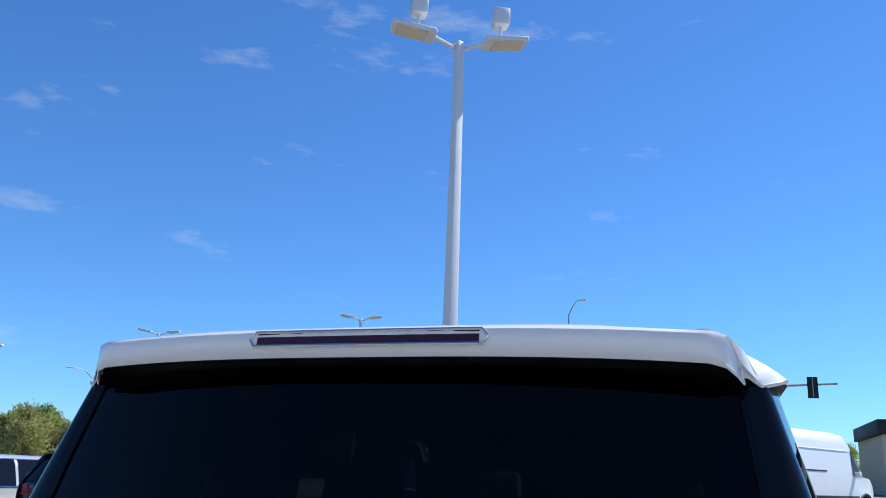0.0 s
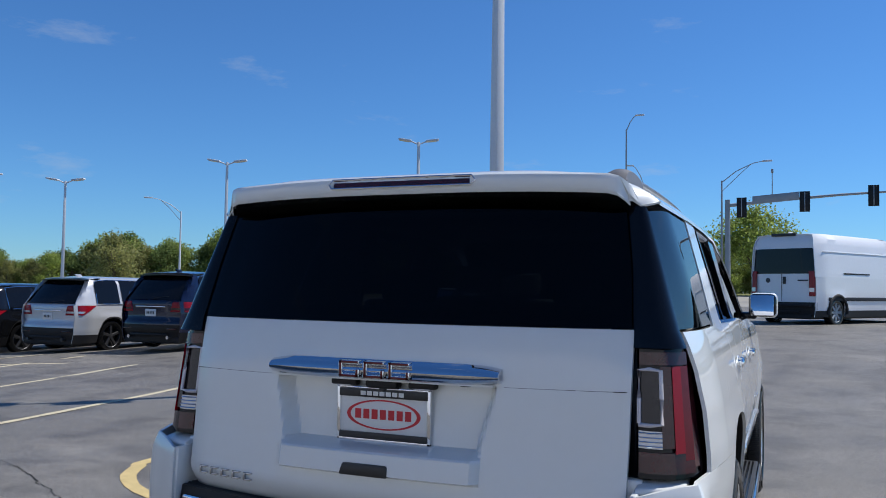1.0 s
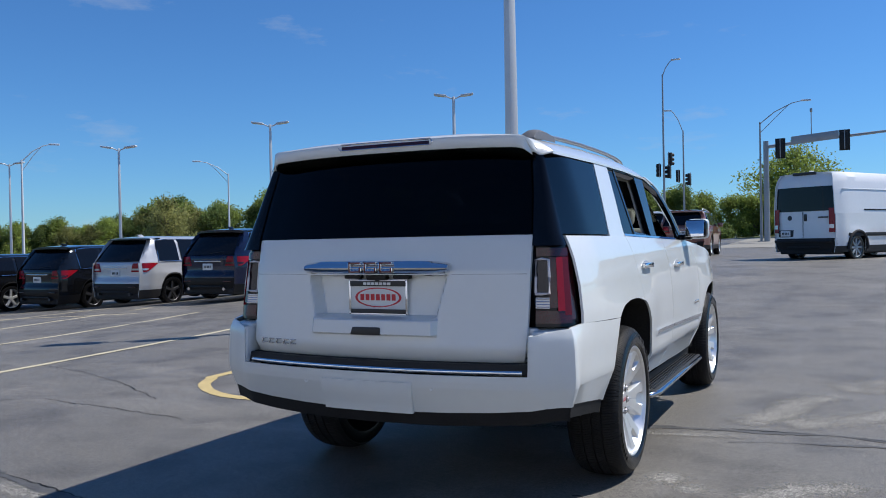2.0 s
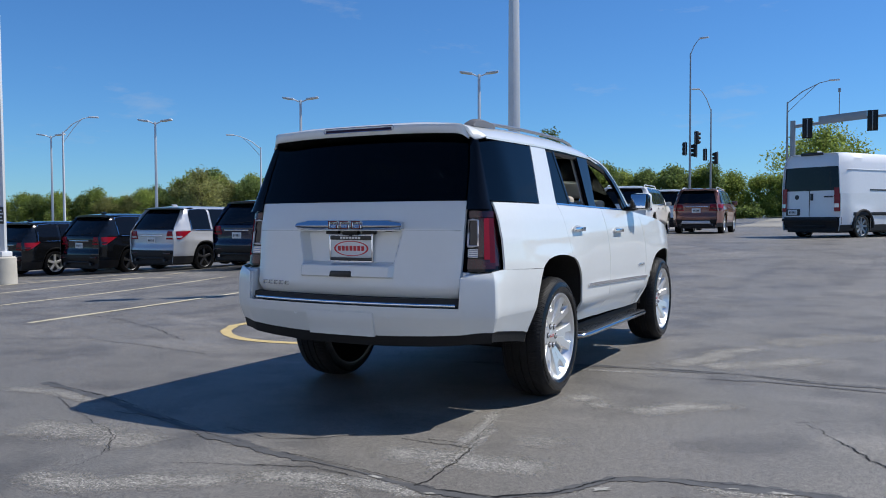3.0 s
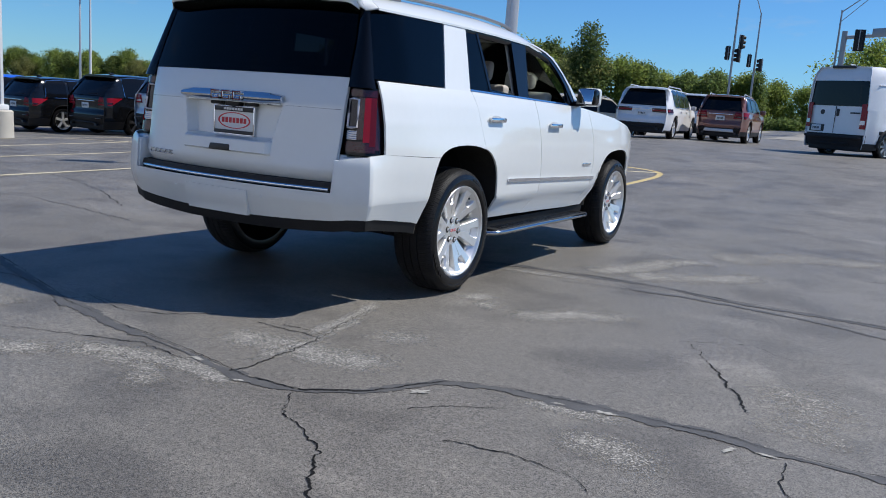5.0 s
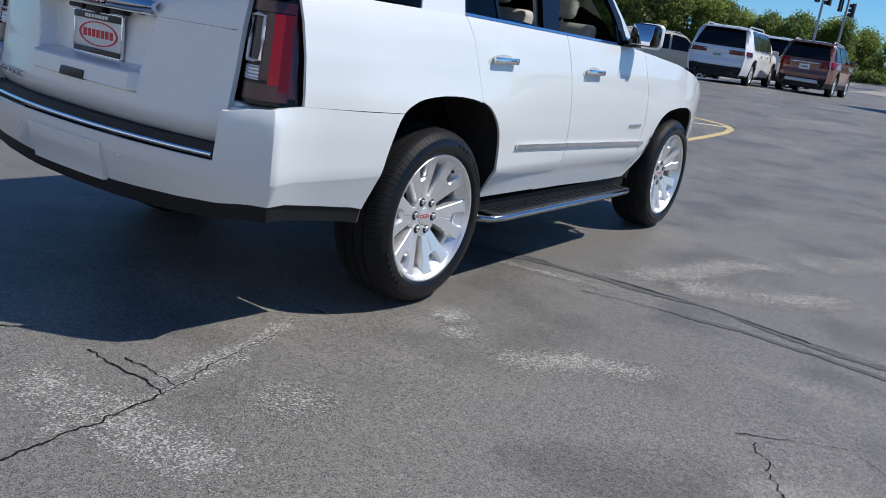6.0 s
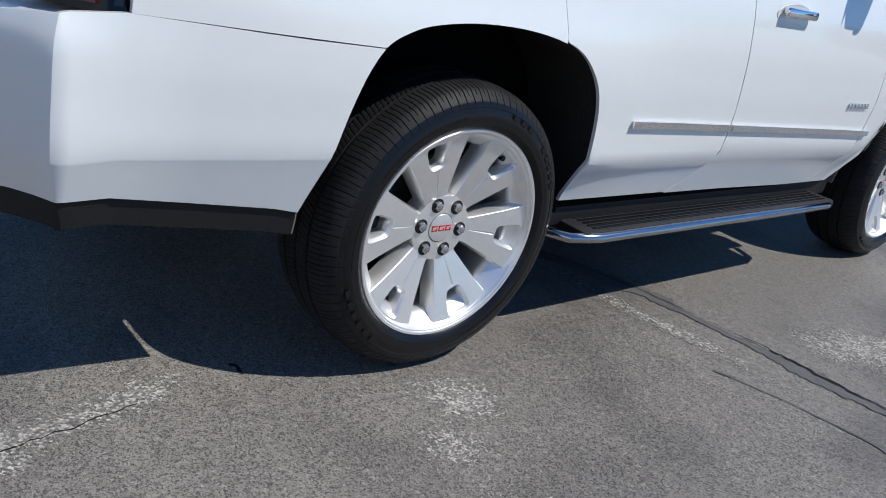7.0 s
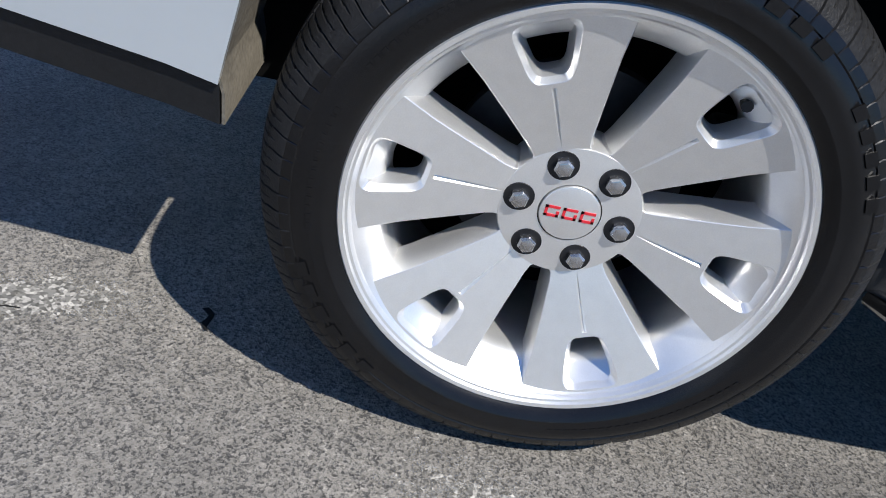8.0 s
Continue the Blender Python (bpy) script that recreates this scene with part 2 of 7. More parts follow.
VALANCE = mat("matt_black_valance", (0.012, 0.0125, 0.0135), 0.6, vary=0.3, scale=8, bump=0.15, bump_scale=300, spec=0.25)
STEPMETAL = mat("dark_chrome", (0.42, 0.43, 0.45), 0.14, 1.0, vary=0.05)
RAILMETAL = mat("satin_rail_metal", (0.36, 0.365, 0.375), 0.35, 0.8, vary=0.08)
def worn_material():
    """Pale bare aggregate that shows through in grains, thick or thin by the strip's own wear."""
    m, n, l, b = nodes_of("worn_aggregate")
    tc, at, tr, mx = (n.new("ShaderNode" + k) for k in ("TexCoord", "Attribute", "BsdfTransparent", "MixShader"))
    at.attribute_name = "wear"
    total = at.outputs["Fac"]
    for scale, detail, weight in ((3.2, 6, 1.3), (30, 5, 1.3), (110, 4, 2.0)):
        t, g, add = n.new("ShaderNodeTexNoise"), n.new("ShaderNodeMath"), n.new("ShaderNodeMath")
        t.inputs["Scale"].default_value, t.inputs["Detail"].default_value, t.inputs["Roughness"].default_value = scale, detail, 0.72
        l.new(tc.outputs["Object"], t.inputs["Vector"])
        g.operation, g.inputs[1].default_value, g.inputs[2].default_value = "MULTIPLY_ADD", weight, -0.5 * weight
        l.new(t.outputs[0], g.inputs[0]), l.new(g.outputs[0], add.inputs[0]), l.new(total, add.inputs[1])
        total = add.outputs[0]
    fac, v, r = n.new("ShaderNodeMapRange"), n.new("ShaderNodeTexVoronoi"), n.new("ShaderNodeValToRGB")
    fac.inputs["From Min"].default_value, fac.inputs["From Max"].default_value, fac.inputs["To Max"].default_value = 0.40, 0.78, 0.82
    l.new(total, fac.inputs["Value"])
    v.inputs["Scale"].default_value = 170
    l.new(tc.outputs["Object"], v.inputs["Vector"]), l.new(v.outputs["Color"], r.inputs[0])
    e = r.color_ramp.elements
    e.new(0.6)
    for k, (p, c) in zip(e, ((0.15, (0.09, 0.087, 0.079)), (0.55, (0.215, 0.207, 0.19)), (0.9, (0.54, 0.515, 0.47)))):
        k.position, k.color = p, (*c, 1)
    l.new(r.outputs[0], b.inputs["Base Color"])
    b.inputs["Roughness"].default_value = 0.85
    l.new(fac.outputs[0], mx.inputs[0]), l.new(tr.outputs[0], mx.inputs[1]), l.new(b.outputs[0], mx.inputs[2])
    l.new(mx.outputs[0], n["Material Output"].inputs["Surface"])
    return m


WORN = worn_material()
LEAF = leaf_material("leaves", (0.245, 0.30, 0.075))
LEAF_DARK = leaf_material("dark_leaves", (0.165, 0.22, 0.07))
LEAF_BROWN = leaf_material("olive_leaves", (0.27, 0.275, 0.10))
BARK = mat("bark", (0.12, 0.095, 0.07), 0.9, vary=0.3, scale=6, bump=0.6, bump_scale=30)
GRASS = mat("dry_grass", (0.17, 0.17, 0.06), 0.9, vary=0.3, scale=0.4, spec=0.1)
HEADLINER = mat("headliner", (0.38, 0.36, 0.32), 0.9, vary=0.05, scale=20, spec=0.1)


# ---- mesh helpers ----
def finish(name, bm, material, parent=None, label="", smooth=35.0):
    bmesh.ops.recalc_face_normals(bm, faces=bm.faces)
    me = bpy.data.meshes.new(name)
    bm.to_mesh(me)
    bm.free()
    me.materials.append(material)
    if smooth:
        me.shade_smooth()
        me.set_sharp_from_angle(angle=radians(smooth))
    ob = new(name, me)
    if parent is not None:
        ob.parent = parent
    return tagged(ob, label)


def part(name, bm, material, parent, label="", smooth=35.0):
    return finish(name, bm, material, parent, label, smooth)


def thing(name, label, category, group="", kind=""):
    return tagged(new(name), label, category, group, kind)


def shell(P, off, keep=None, closed=False, bm=None):
    """A sheet over the grid of points P (n, m, 3), as thick as off (a vector, or one for each point). closed: the rows meet end to end."""
    bm = bm or bmesh.new()
    P = np.asarray(P, float)
    Q = P + np.asarray(off, float)
    n, m = P.shape[:2]
    a = [[bm.verts.new(P[i, j]) for j in range(m)] for i in range(n)]
    c = [[bm.verts.new(Q[i, j]) for j in range(m)] for i in range(n)]
    rows = n if closed else n - 1
    edges = {}
    for i in range(rows):
        for j in range(m - 1):
            if keep is not None and not keep[i][j]:
                continue
            q = [(i, j), ((i + 1) % n, j), ((i + 1) % n, j + 1), (i, j + 1)]
            bm.faces.new([a[u][v] for u, v in q])
            bm.faces.new([c[u][v] for u, v in reversed(q)])
            for k in range(4):
                e = (q[k], q[(k + 1) % 4])
                if (e[1], e[0]) in edges:
                    del edges[(e[1], e[0])]
                else:
                    edges[e] = 1
    for p, q in edges:
        bm.faces.new([a[q[0]][q[1]], a[p[0]][p[1]], c[p[0]][p[1]], c[q[0]][q[1]]])
    return bm


def box(x0, x1, y0, y1, z0, z1, bevel=0.0, bm=None, seg=2, f=None):
    """A box with rounded edges, its corners moved by f if given."""
    own = bmesh.new()
    bmesh.ops.create_cube(own, size=1)
    for v in own.verts:
        v.co = Vector((x0 + (v.co.x + 0.5) * (x1 - x0), y0 + (v.co.y + 0.5) * (y1 - y0), z0 + (v.co.z + 0.5) * (z1 - z0)))
    if bevel:
        bmesh.ops.bevel(own, geom=own.edges[:], offset=bevel, segments=seg, affect="EDGES", profile=0.5, clamp_overlap=True)
    if f:
        for v in own.verts:
            v.co = Vector(f(*v.co))
    if bm is None:
        return own
    me = bpy.data.meshes.new("tmp")
    own.to_mesh(me)
    own.free()
    bm.from_mesh(me)
    bpy.data.meshes.remove(me)
    return bm


def lathe(profile, seg=48, axis="x", bm=None, warp=None):
    """A closed profile of (along, radius) turned about an axis through the origin."""
    bm = bm or bmesh.new()
    rings = []
    for s in range(seg):
        t = 2 * math.pi * s / seg
        ring = []
        for k, (u, r) in enumerate(profile):
            rr = warp(s, k, r) if warp else r
            p = (u, rr * math.cos(t), rr * math.sin(t)) if axis == "x" else (rr * math.cos(t), rr * math.sin(t), u)
            ring.append(bm.verts.new(p))
        rings.append(ring)
    n = len(profile)
    for s in range(seg):
        for k in range(n - 1):
            bm.faces.new([rings[s][k], rings[(s + 1) % seg][k], rings[(s + 1) % seg][k + 1], rings[s][k + 1]])
    return bm


def tube(points, radius, seg=8, bm=None, taper=None, caps=True):
    """A round bar along a line of points."""
    bm = bm or bmesh.new()
    pts = [Vector(p) for p in points]
    rings = []
    for i, p in enumerate(pts):
        d = (pts[min(i + 1, len(pts) - 1)] - pts[max(i - 1, 0)]).normalized()
        u = d.cross(Vector((0, 0, 1)) if abs(d.z) < 0.95 else Vector((1, 0, 0))).normalized()
        v = d.cross(u)
        r = radius * (1 + (taper - 1) * i / (len(pts) - 1)) if taper is not None else radius
        rings.append([bm.verts.new(p + r * (u * math.cos(2 * math.pi * s / seg) + v * math.sin(2 * math.pi * s / seg))) for s in range(seg)])
    for a, c in zip(rings, rings[1:]):
        for s in range(seg):
            bm.faces.new([a[s], a[(s + 1) % seg], c[(s + 1) % seg], c[s]])
    if caps:
        bm.faces.new(rings[0]), bm.faces.new(rings[-1])
    return bm


def moved(bm, m):
    bmesh.ops.transform(bm, matrix=m, verts=bm.verts)
    return bm


def smoothstep(a, c, x):
    t = np.clip((np.asarray(x, float) - a) / (c - a), 0, 1)
    return t * t * (3 - 2 * t)


def interp(x, table):
    """A smooth run through (x, value) pairs."""
    xs, ys = [p[0] for p in table], [p[1] for p in table]
    return np.interp(x, xs, ys)


# ---- ground ----
def ground_z(x, y):
    """The lot rises gently to the street and falls a little to the parked row."""
    up = 0.58 * smoothstep(4.5, 20.0, y)
    down = -0.2 * smoothstep(-5.0, -13.5, x) * (1 - smoothstep(14, 26, y))
    down = down - 0.30 * smoothstep(-13.0, -20.5, x) * (1 - smoothstep(14, 26, y))
    return up * smoothstep(-16.0, -4.0, x) + down + 0.6 * smoothstep(40.0, 76.0, y)


def build_ground():
    bm = bmesh.new()
    def axis_steps(lo, hi, fine0, fine1):
        far = [-2500, -900, -400, -200, -110, -70]
        mid = list(np.arange(lo, hi + 0.01, 2.0))
        return np.array(far + mid + [70, 110, 200, 400, 900, 2500])
    xs, ys = axis_steps(-50, 50, 0, 0), axis_steps(-30, 66, 0, 0)
    X, Y = np.meshgrid(xs, ys, indexing="ij")
    Z = ground_z(X, Y)
    v = [[bm.verts.new((X[i, j], Y[i, j], float(Z[i, j]))) for j in range(len(ys))] for i in range(len(xs))]
    for i in range(len(xs) - 1):
        for j in range(len(ys) - 1):
            bm.faces.new([v[i][j], v[i + 1][j], v[i + 1][j + 1], v[i][j + 1]])
    return tagged(finish("ground", bm, ASPHALT), "worn grey asphalt of a dealership lot", "ground", kind="structure")


def gz(x, y):
    return float(ground_z(x, y))


build_ground()


def ribbon(points, width, lift, wobble=0.0, step=0.12, seed=1, ragged=0.0, patchy=False, jag=0.0):
    """A flat band on the ground along a line of points, its edges uneven."""
    rnd = random.Random(seed)
    pts = []
    for a, c in zip(points, points[1:]):
        n = max(1, int(math.dist(a, c) / step))
        pts += [(a[0] + (c[0] - a[0]) * k / n, a[1] + (c[1] - a[1]) * k / n) for k in range(n)]
    pts.append(points[-1])
    bm = bmesh.new()
    last = None
    for k, (x, y) in enumerate(pts):
        p, q = pts[max(k - 1, 0)], pts[min(k + 1, len(pts) - 1)]
        d = Vector((q[0] - p[0], q[1] - p[1])).normalized()
        nx, ny = -d.y, d.x
        o = wobble * (noise.noise((x * 1.7, y * 1.7, seed)) + 0.6 * noise.noise((x * 6, y * 6, seed)))
        o += jag * (noise.noise((x * 14, y * 14, seed)) + 0.7 * noise.noise((x * 37, y * 37, seed)))
        w = width * 0.5 * (1.0 if not patchy else max(0.12, 0.75 + 1.1 * noise.noise((x * 2.3, y * 2.3, seed + 9.0)) + 0.5 * noise.noise((x * 11, y * 11, seed))))
        a, c = w * (1 + ragged * rnd.uniform(-1, 1)), w * (1 + ragged * rnd.uniform(-1, 1))
        pa, pc = (x + nx * (o + a), y + ny * (o + a)), (x + nx * (o - c), y + ny * (o - c))
        pair = [bm.verts.new((*r, gz(*r) + lift)) for r in (pa, pc)]
        if last:
            bm.faces.new([last[0], last[1], pair[1], pair[0]])
        last = pair
    return bm


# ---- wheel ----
# near-black that paints the shade of the lug nut wells
WELL_SHADE = mat("nut_well_shade", (0.006, 0.006, 0.007), 0.5, 0.1, vary=0.2)
NUT = mat("lug_nut_steel", (0.48, 0.48, 0.49), 0.2, 0.95, vary=0.1)
# one arch liner in two colours: dusty as sunlit, then dark as shaded
LIT_DUST = mat("sunlit_dusty_liner", (0.17, 0.152, 0.122), 0.9, vary=0.3, scale=9, bump=0.3, bump_scale=90, spec=0.15)
SHADED_LINER = mat("shaded_arch_liner", (0.022, 0.021, 0.020), 0.9, vary=0.35, scale=7, bump=0.3, bump_scale=90, spec=0.15)


def fork():
    """One forked spoke along +y, face to +x: a flat machined face with a window near the lip, a groove, and sloping flanks."""
    GAP = [(0.080, 0.0), (0.0885, 0.0105), (0.093, 0.0150), (0.105, 0.0185), (0.145, 0.0255), (0.21, 0.0362), (0.252, 0.0405), (0.268, 0.0420)]

    def outline(d):
        rs = np.r_[0.070, 0.080, 0.0845, 0.0885, 0.0905, 0.093, 0.098, 0.105, np.linspace(0.115, 0.266, 12)]
        up = []
        for r in rs:
            half = radians(30) - math.asin(max(0.0, float(interp(r, GAP)) - d) / r)
            up.append((r * math.cos(half), r * math.sin(half)))
        last = math.atan2(up[-1][1], up[-1][0])
        first = math.atan2(up[0][1], up[0][0])
        arc = [(0.266 * math.cos(t), 0.266 * math.sin(t)) for t in np.linspace(last, -last, 15)[1:-1]]
        back = [(u, -v) for u, v in reversed(up)]
        root = [(0.070 * math.cos(t), 0.070 * math.sin(t)) for t in np.linspace(-first, first, 5)[1:-1]]
        return up + arc + back + root

    def window(d):
        pts = []
        for t in np.linspace(0, 2 * math.pi, 33)[:-1]:
            c, s = math.cos(t), math.sin(t)
            u = 0.2205 + (0.0385 - d) * math.copysign(abs(c) ** 0.42, c)
            hw = float(interp(u, [(0.182, 0.0240), (0.259, 0.0410)])) - d
            pts.append((u, hw * math.copysign(abs(s) ** 0.42, s)))
        return pts

    def face(u):
        return 0.0735 + 0.255 * (u - 0.09)

    bm = bmesh.new()

    def loop(pts, deep):
        return [bm.verts.new((face(u) - deep, u, v)) for u, v in pts]

    def ring(vs):
        return [bm.edges.new((a, c)) for a, c in zip(vs, vs[1:] + vs[:1])]

    def wall(a, c):
        n = len(a)
        for k in range(n):
            bm.faces.new([a[k], a[(k + 1) % n], c[(k + 1) % n], c[k]])

    o0, w0 = loop(outline(0.0), 0.0), loop(window(0.0), 0.0)
    g0 = loop([(0.088, 0.0), (0.115, 0.0020), (0.176, 0.0032), (0.176, -0.0032), (0.115, -0.0020)], 0.0)
    bmesh.ops.triangle_fill(bm, use_beauty=True, use_dissolve=False, edges=ring(o0) + ring(w0) + ring(g0))
    b1, b2 = loop([(0.115, 0.0), (0.176, 0.0)], 0.0036)
    for q in ((g0[0], g0[1], b1), (g0[1], g0[2], b2, b1), (g0[2], g0[3], b2), (g0[3], g0[4], b1, b2), (g0[4], g0[0], b1)):
        bm.faces.new(q)
    for make, top, steps in ((outline, o0, ((0.0008, 0.0008), (0.0048, 0.014), (0.0065, 0.030), (0.0070, 0.052))), (window, w0, ((0.0008, 0.0008), (0.0060, 0.010), (0.0095, 0.024), (0.0100, 0.045)))):
        prev = top
        for d, deep in steps:
            nxt = loop(make(d), deep)
            wall(prev, nxt)
            prev = nxt
    return bm


def wheel(parent, side=1, x=0.0, y=0.0, z=0.0, turn=0.0):
    """A wide low tyre on a polished alloy of six forked spokes; outer face to +x."""
    m = pose(x, y, z, turn, 0, 0) if side > 0 else pose(x, y, z, turn, 0, 180)
    R, r0 = 0.405, 0.286
    crown = [(0.0, R + 0.001), (0.05, R), (0.085, R - 0.004), (0.112, R - 0.013), (0.124, R - 0.026)]
    prof = [(-0.135, r0 + 0.012), (-0.142, 0.33), (-0.135, 0.372)]
    channels = (-0.048, 0.004, 0.056)
    ends = [-0.124, *(c + o for c in channels for o in (-0.0048, 0.0048)), 0.124]
    for x0, x1 in zip(ends[::2], ends[1::2]):
        prof += [(u, float(interp(abs(u), crown))) for u in np.linspace(x0, x1, 8 if x1 > 0.1 or x0 < -0.1 else 6)]
        if x1 < 0.1:
            prof += [(x1 + 0.0012, R - 0.0085), (x1 + 0.0084, R - 0.0085)]
    prof += [(0.130, R - 0.032), (0.135, 0.366), (0.1385, 0.353), (0.1375, 0.351), (0.1425, 0.340), (0.1435, 0.327), (0.143, 0.325), (0.1425, 0.312), (0.138, r0 + 0.016), (0.130, r0 + 0.008)]
    rings = 1440 if side > 0 else 720
    pitch = rings // 180

    def tread(s, k, r):
        """Fine sipes across the ribs: straight on the shoulders, slanted both ways between."""
        u = prof[k][0]
        if r < 0.364 or u < -0.13:
            return r
        if u > 0.058:
            shift = 5.0 * math.sin((u - 0.058) * 14)
        elif u > 0.004:
            shift = -170 * (u - 0.03)
        elif u > -0.048:
            shift = 170 * (u + 0.02)
        else:
            shift = 60 * u
        q = (s + int(round(shift * rings / 1440))) % (2 * pitch)
        if q == 0:
            return r - 0.0055
        if q == pitch and abs(u) < 0.118:
            return r - 0.0035
        return r

    tyre = moved(lathe(prof, rings, warp=tread), m)
    base = part("tyre", tyre, RUBBER, parent, "low-profile black tyre", 22)
    base.data.materials.append(TREAD)
    for f in base.data.polygons:
        p = m.inverted() @ f.center
        if math.hypot(p.y, p.z) > 0.364:
            f.material_index = 1
    wide = m @ Matrix.Diagonal((1, 1.05, 1.05, 1))
    barrel = [(-0.13, r0 + 0.012), (-0.125, r0 - 0.03), (-0.02, r0 - 0.046), (0.060, r0 - 0.046), (0.078, r0 - 0.042), (0.086, r0 - 0.037), (0.1165, r0 - 0.011), (0.1195, r0 - 0.0085), (0.1225, r0 - 0.0075), (0.1265, r0 - 0.0045), (0.1275, r0 - 0.001), (0.1315, r0 + 0.001), (0.1325, r0 + 0.007), (0.129, r0 + 0.0105), (0.120, r0 + 0.010)]
    part("rim", moved(lathe(barrel, 120), m), ALLOY, base, "polished rim lip", 20)
    # black disc added to darken the inner side of the wheel
    part("wheel_back_shade", moved(lathe([(-0.128, 0.0), (-0.136, r0 - 0.01), (-0.137, r0 + 0.016), (-0.131, r0 + 0.018)], 40), m), VOID, base)
    disc = lathe([(-0.03, 0.0), (-0.03, 0.165), (-0.044, 0.168), (-0.044, 0.0)], 48)
    part("brake_disc", moved(disc, m), DARKMETAL, base)
    for k in range(6):
        part("spoke", moved(moved(fork(), Matrix.Rotation(radians(60 * k + 52), 4, "X")), wide), ALLOY, base, "machined alloy fork with a small window", 14)
    hub = lathe([(0.01, 0.090), (0.0695, 0.0905), (0.0728, 0.0885), (0.0730, 0.0865), (0.0730, 0.040)], 72)
    part("hub", moved(hub, wide), ALLOY, base)
    cap = lathe([(0.068, 0.0392), (0.0725, 0.0388), (0.0755, 0.0375), (0.0762, 0.035), (0.0765, 0.0)], 48)
    capo = part("centre_cap", moved(cap, wide), ALLOY, base, "silver centre cap")
    mark = bmesh.new()
    for c in (-0.0225, 0.0, 0.0225):
        for q in ((c - 0.0092, c + 0.0092, -0.0078, -0.0042), (c - 0.0092, c + 0.0092, 0.0042, 0.0078), (c - 0.0092, c - 0.0056, -0.0078, 0.0078), (c + 0.0056, c + 0.0092, -0.0078, 0.0005)):
            box(0.0762, 0.0772, *q, bm=mark)
    moved(mark, pose(0, 0, 0, -turn, 0, 0))
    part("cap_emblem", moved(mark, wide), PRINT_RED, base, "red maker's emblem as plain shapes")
    for k in range(6):
        a = radians(60 * k + 112)
        cy, cz = 0.0705 * math.cos(a), 0.0705 * math.sin(a)
        # flat dark disc on the hub face, painted as a shaded well
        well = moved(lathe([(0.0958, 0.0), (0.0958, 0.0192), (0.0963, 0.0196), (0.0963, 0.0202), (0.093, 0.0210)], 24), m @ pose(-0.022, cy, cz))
        part("nut_well_disc", well, WELL_SHADE, base, "flat dark disc painted as the shade of a nut well")
        nut = moved(lathe([(0.094, 0.0135), (0.104, 0.0130), (0.1075, 0.0105), (0.1085, 0.0065), (0.109, 0.0)], 6), m @ pose(-0.022, cy, cz, 20, 0, 0))
        part("lug_nut", nut, NUT, base, "bare steel lug nut", 12)
    va = radians(52)
    stem = tube([(0.04, 0.245 * math.cos(va), 0.245 * math.sin(va)), (0.098, 0.235 * math.cos(va), 0.24 * math.sin(va))], 0.007, 10)
    part("valve", moved(stem, wide), TRIM, base)
    # raised lettering bands on the sidewall, as short bars
    bars = bmesh.new()
    for lo, hi, rr, hgt, stepa in ((22, 48, 0.346, 0.014, 5.2), (58, 76, 0.346, 0.014, 6.0), (200, 236, 0.346, 0.014, 6.0), (100, 150, 0.328, 0.006, 2.2), (280, 330, 0.328, 0.006, 2.2), (160, 190, 0.328, 0.006, 2.2)):
        a = lo
        while a < hi:
            c, s = math.cos(radians(a)), math.sin(radians(a))
            w = rr * radians(stepa) * 0.3
            one = box(0.1415, 0.1445, -w, w, rr - hgt / 2, rr + hgt / 2)
            moved(one, Matrix.Rotation(radians(a - 90), 4, "X"))
            me = bpy.data.meshes.new("tmp")
            one.to_mesh(me), one.free()
            bars.from_mesh(me)
            bpy.data.meshes.remove(me)
            a += stepa
    tagged(part("sidewall_marking", moved(bars, m), RUBBER, base, "raised rubber marking bars", 0), "raised rubber marking bars", kind="stuff")
    return base


# ---- the white suv: its surfaces ----
SIDE = [(0.28, 0.86), (0.40, 0.888), (0.47, 0.908), (0.568, 0.945), (0.582, 0.961), (0.70, 0.968), (0.80, 0.976), (0.95, 0.980), (1.08, 0.972), (1.20, 0.950), (1.27, 0.928), (1.31, 0.910), (1.50, 0.858), (1.70, 0.800), (1.80, 0.76)]


def side_x(y, z):
    x = float(interp(z, SIDE))
    x -= 0.05 * float(smoothstep(-0.55, -1.05, y)) * (0.5 + 0.8 * max(0.0, z - 0.9))
    x -= 0.16 * max(0.0, (y - 2.7) / 1.1) ** 2
    x += 0.022 * math.exp(-((y / 0.62) ** 4)) * float(smoothstep(1.1, 0.85, z)) * float(smoothstep(0.45, 0.6, z))
    x += 0.02 * math.exp(-(((y - 2.946) / 0.62) ** 4)) * float(smoothstep(1.1, 0.85, z)) * float(smoothstep(0.45, 0.6, z))
    if y > 1.2 and z > 1.31:
        x -= 0.05 * (y - 1.2) * (z - 1.31)
    return x


REAR_ARCH = [(-0.463, 0.46), (-0.457, 0.499), (-0.425, 0.63), (-0.400, 0.745), (-0.374, 0.828), (-0.338, 0.889), (-0.285, 0.922), (-0.215, 0.944), (-0.09, 0.958), (0.062, 0.957), (0.20, 0.940), (0.30, 0.910), (0.37, 0.86), (0.42, 0.80), (0.455, 0.72), (0.474, 0.62), (0.480, 0.52), (0.484, 0.42)]
FRONT_ARCH = [(2.385, 0.40), (2.40, 0.46), (2.43, 0.56), (2.47, 0.70), (2.52, 0.79), (2.60, 0.85), (2.72, 0.885), (2.946, 0.90), (3.15, 0.885), (3.28, 0.84), (3.35, 0.76), (3.39, 0.65), (3.41, 0.46)]


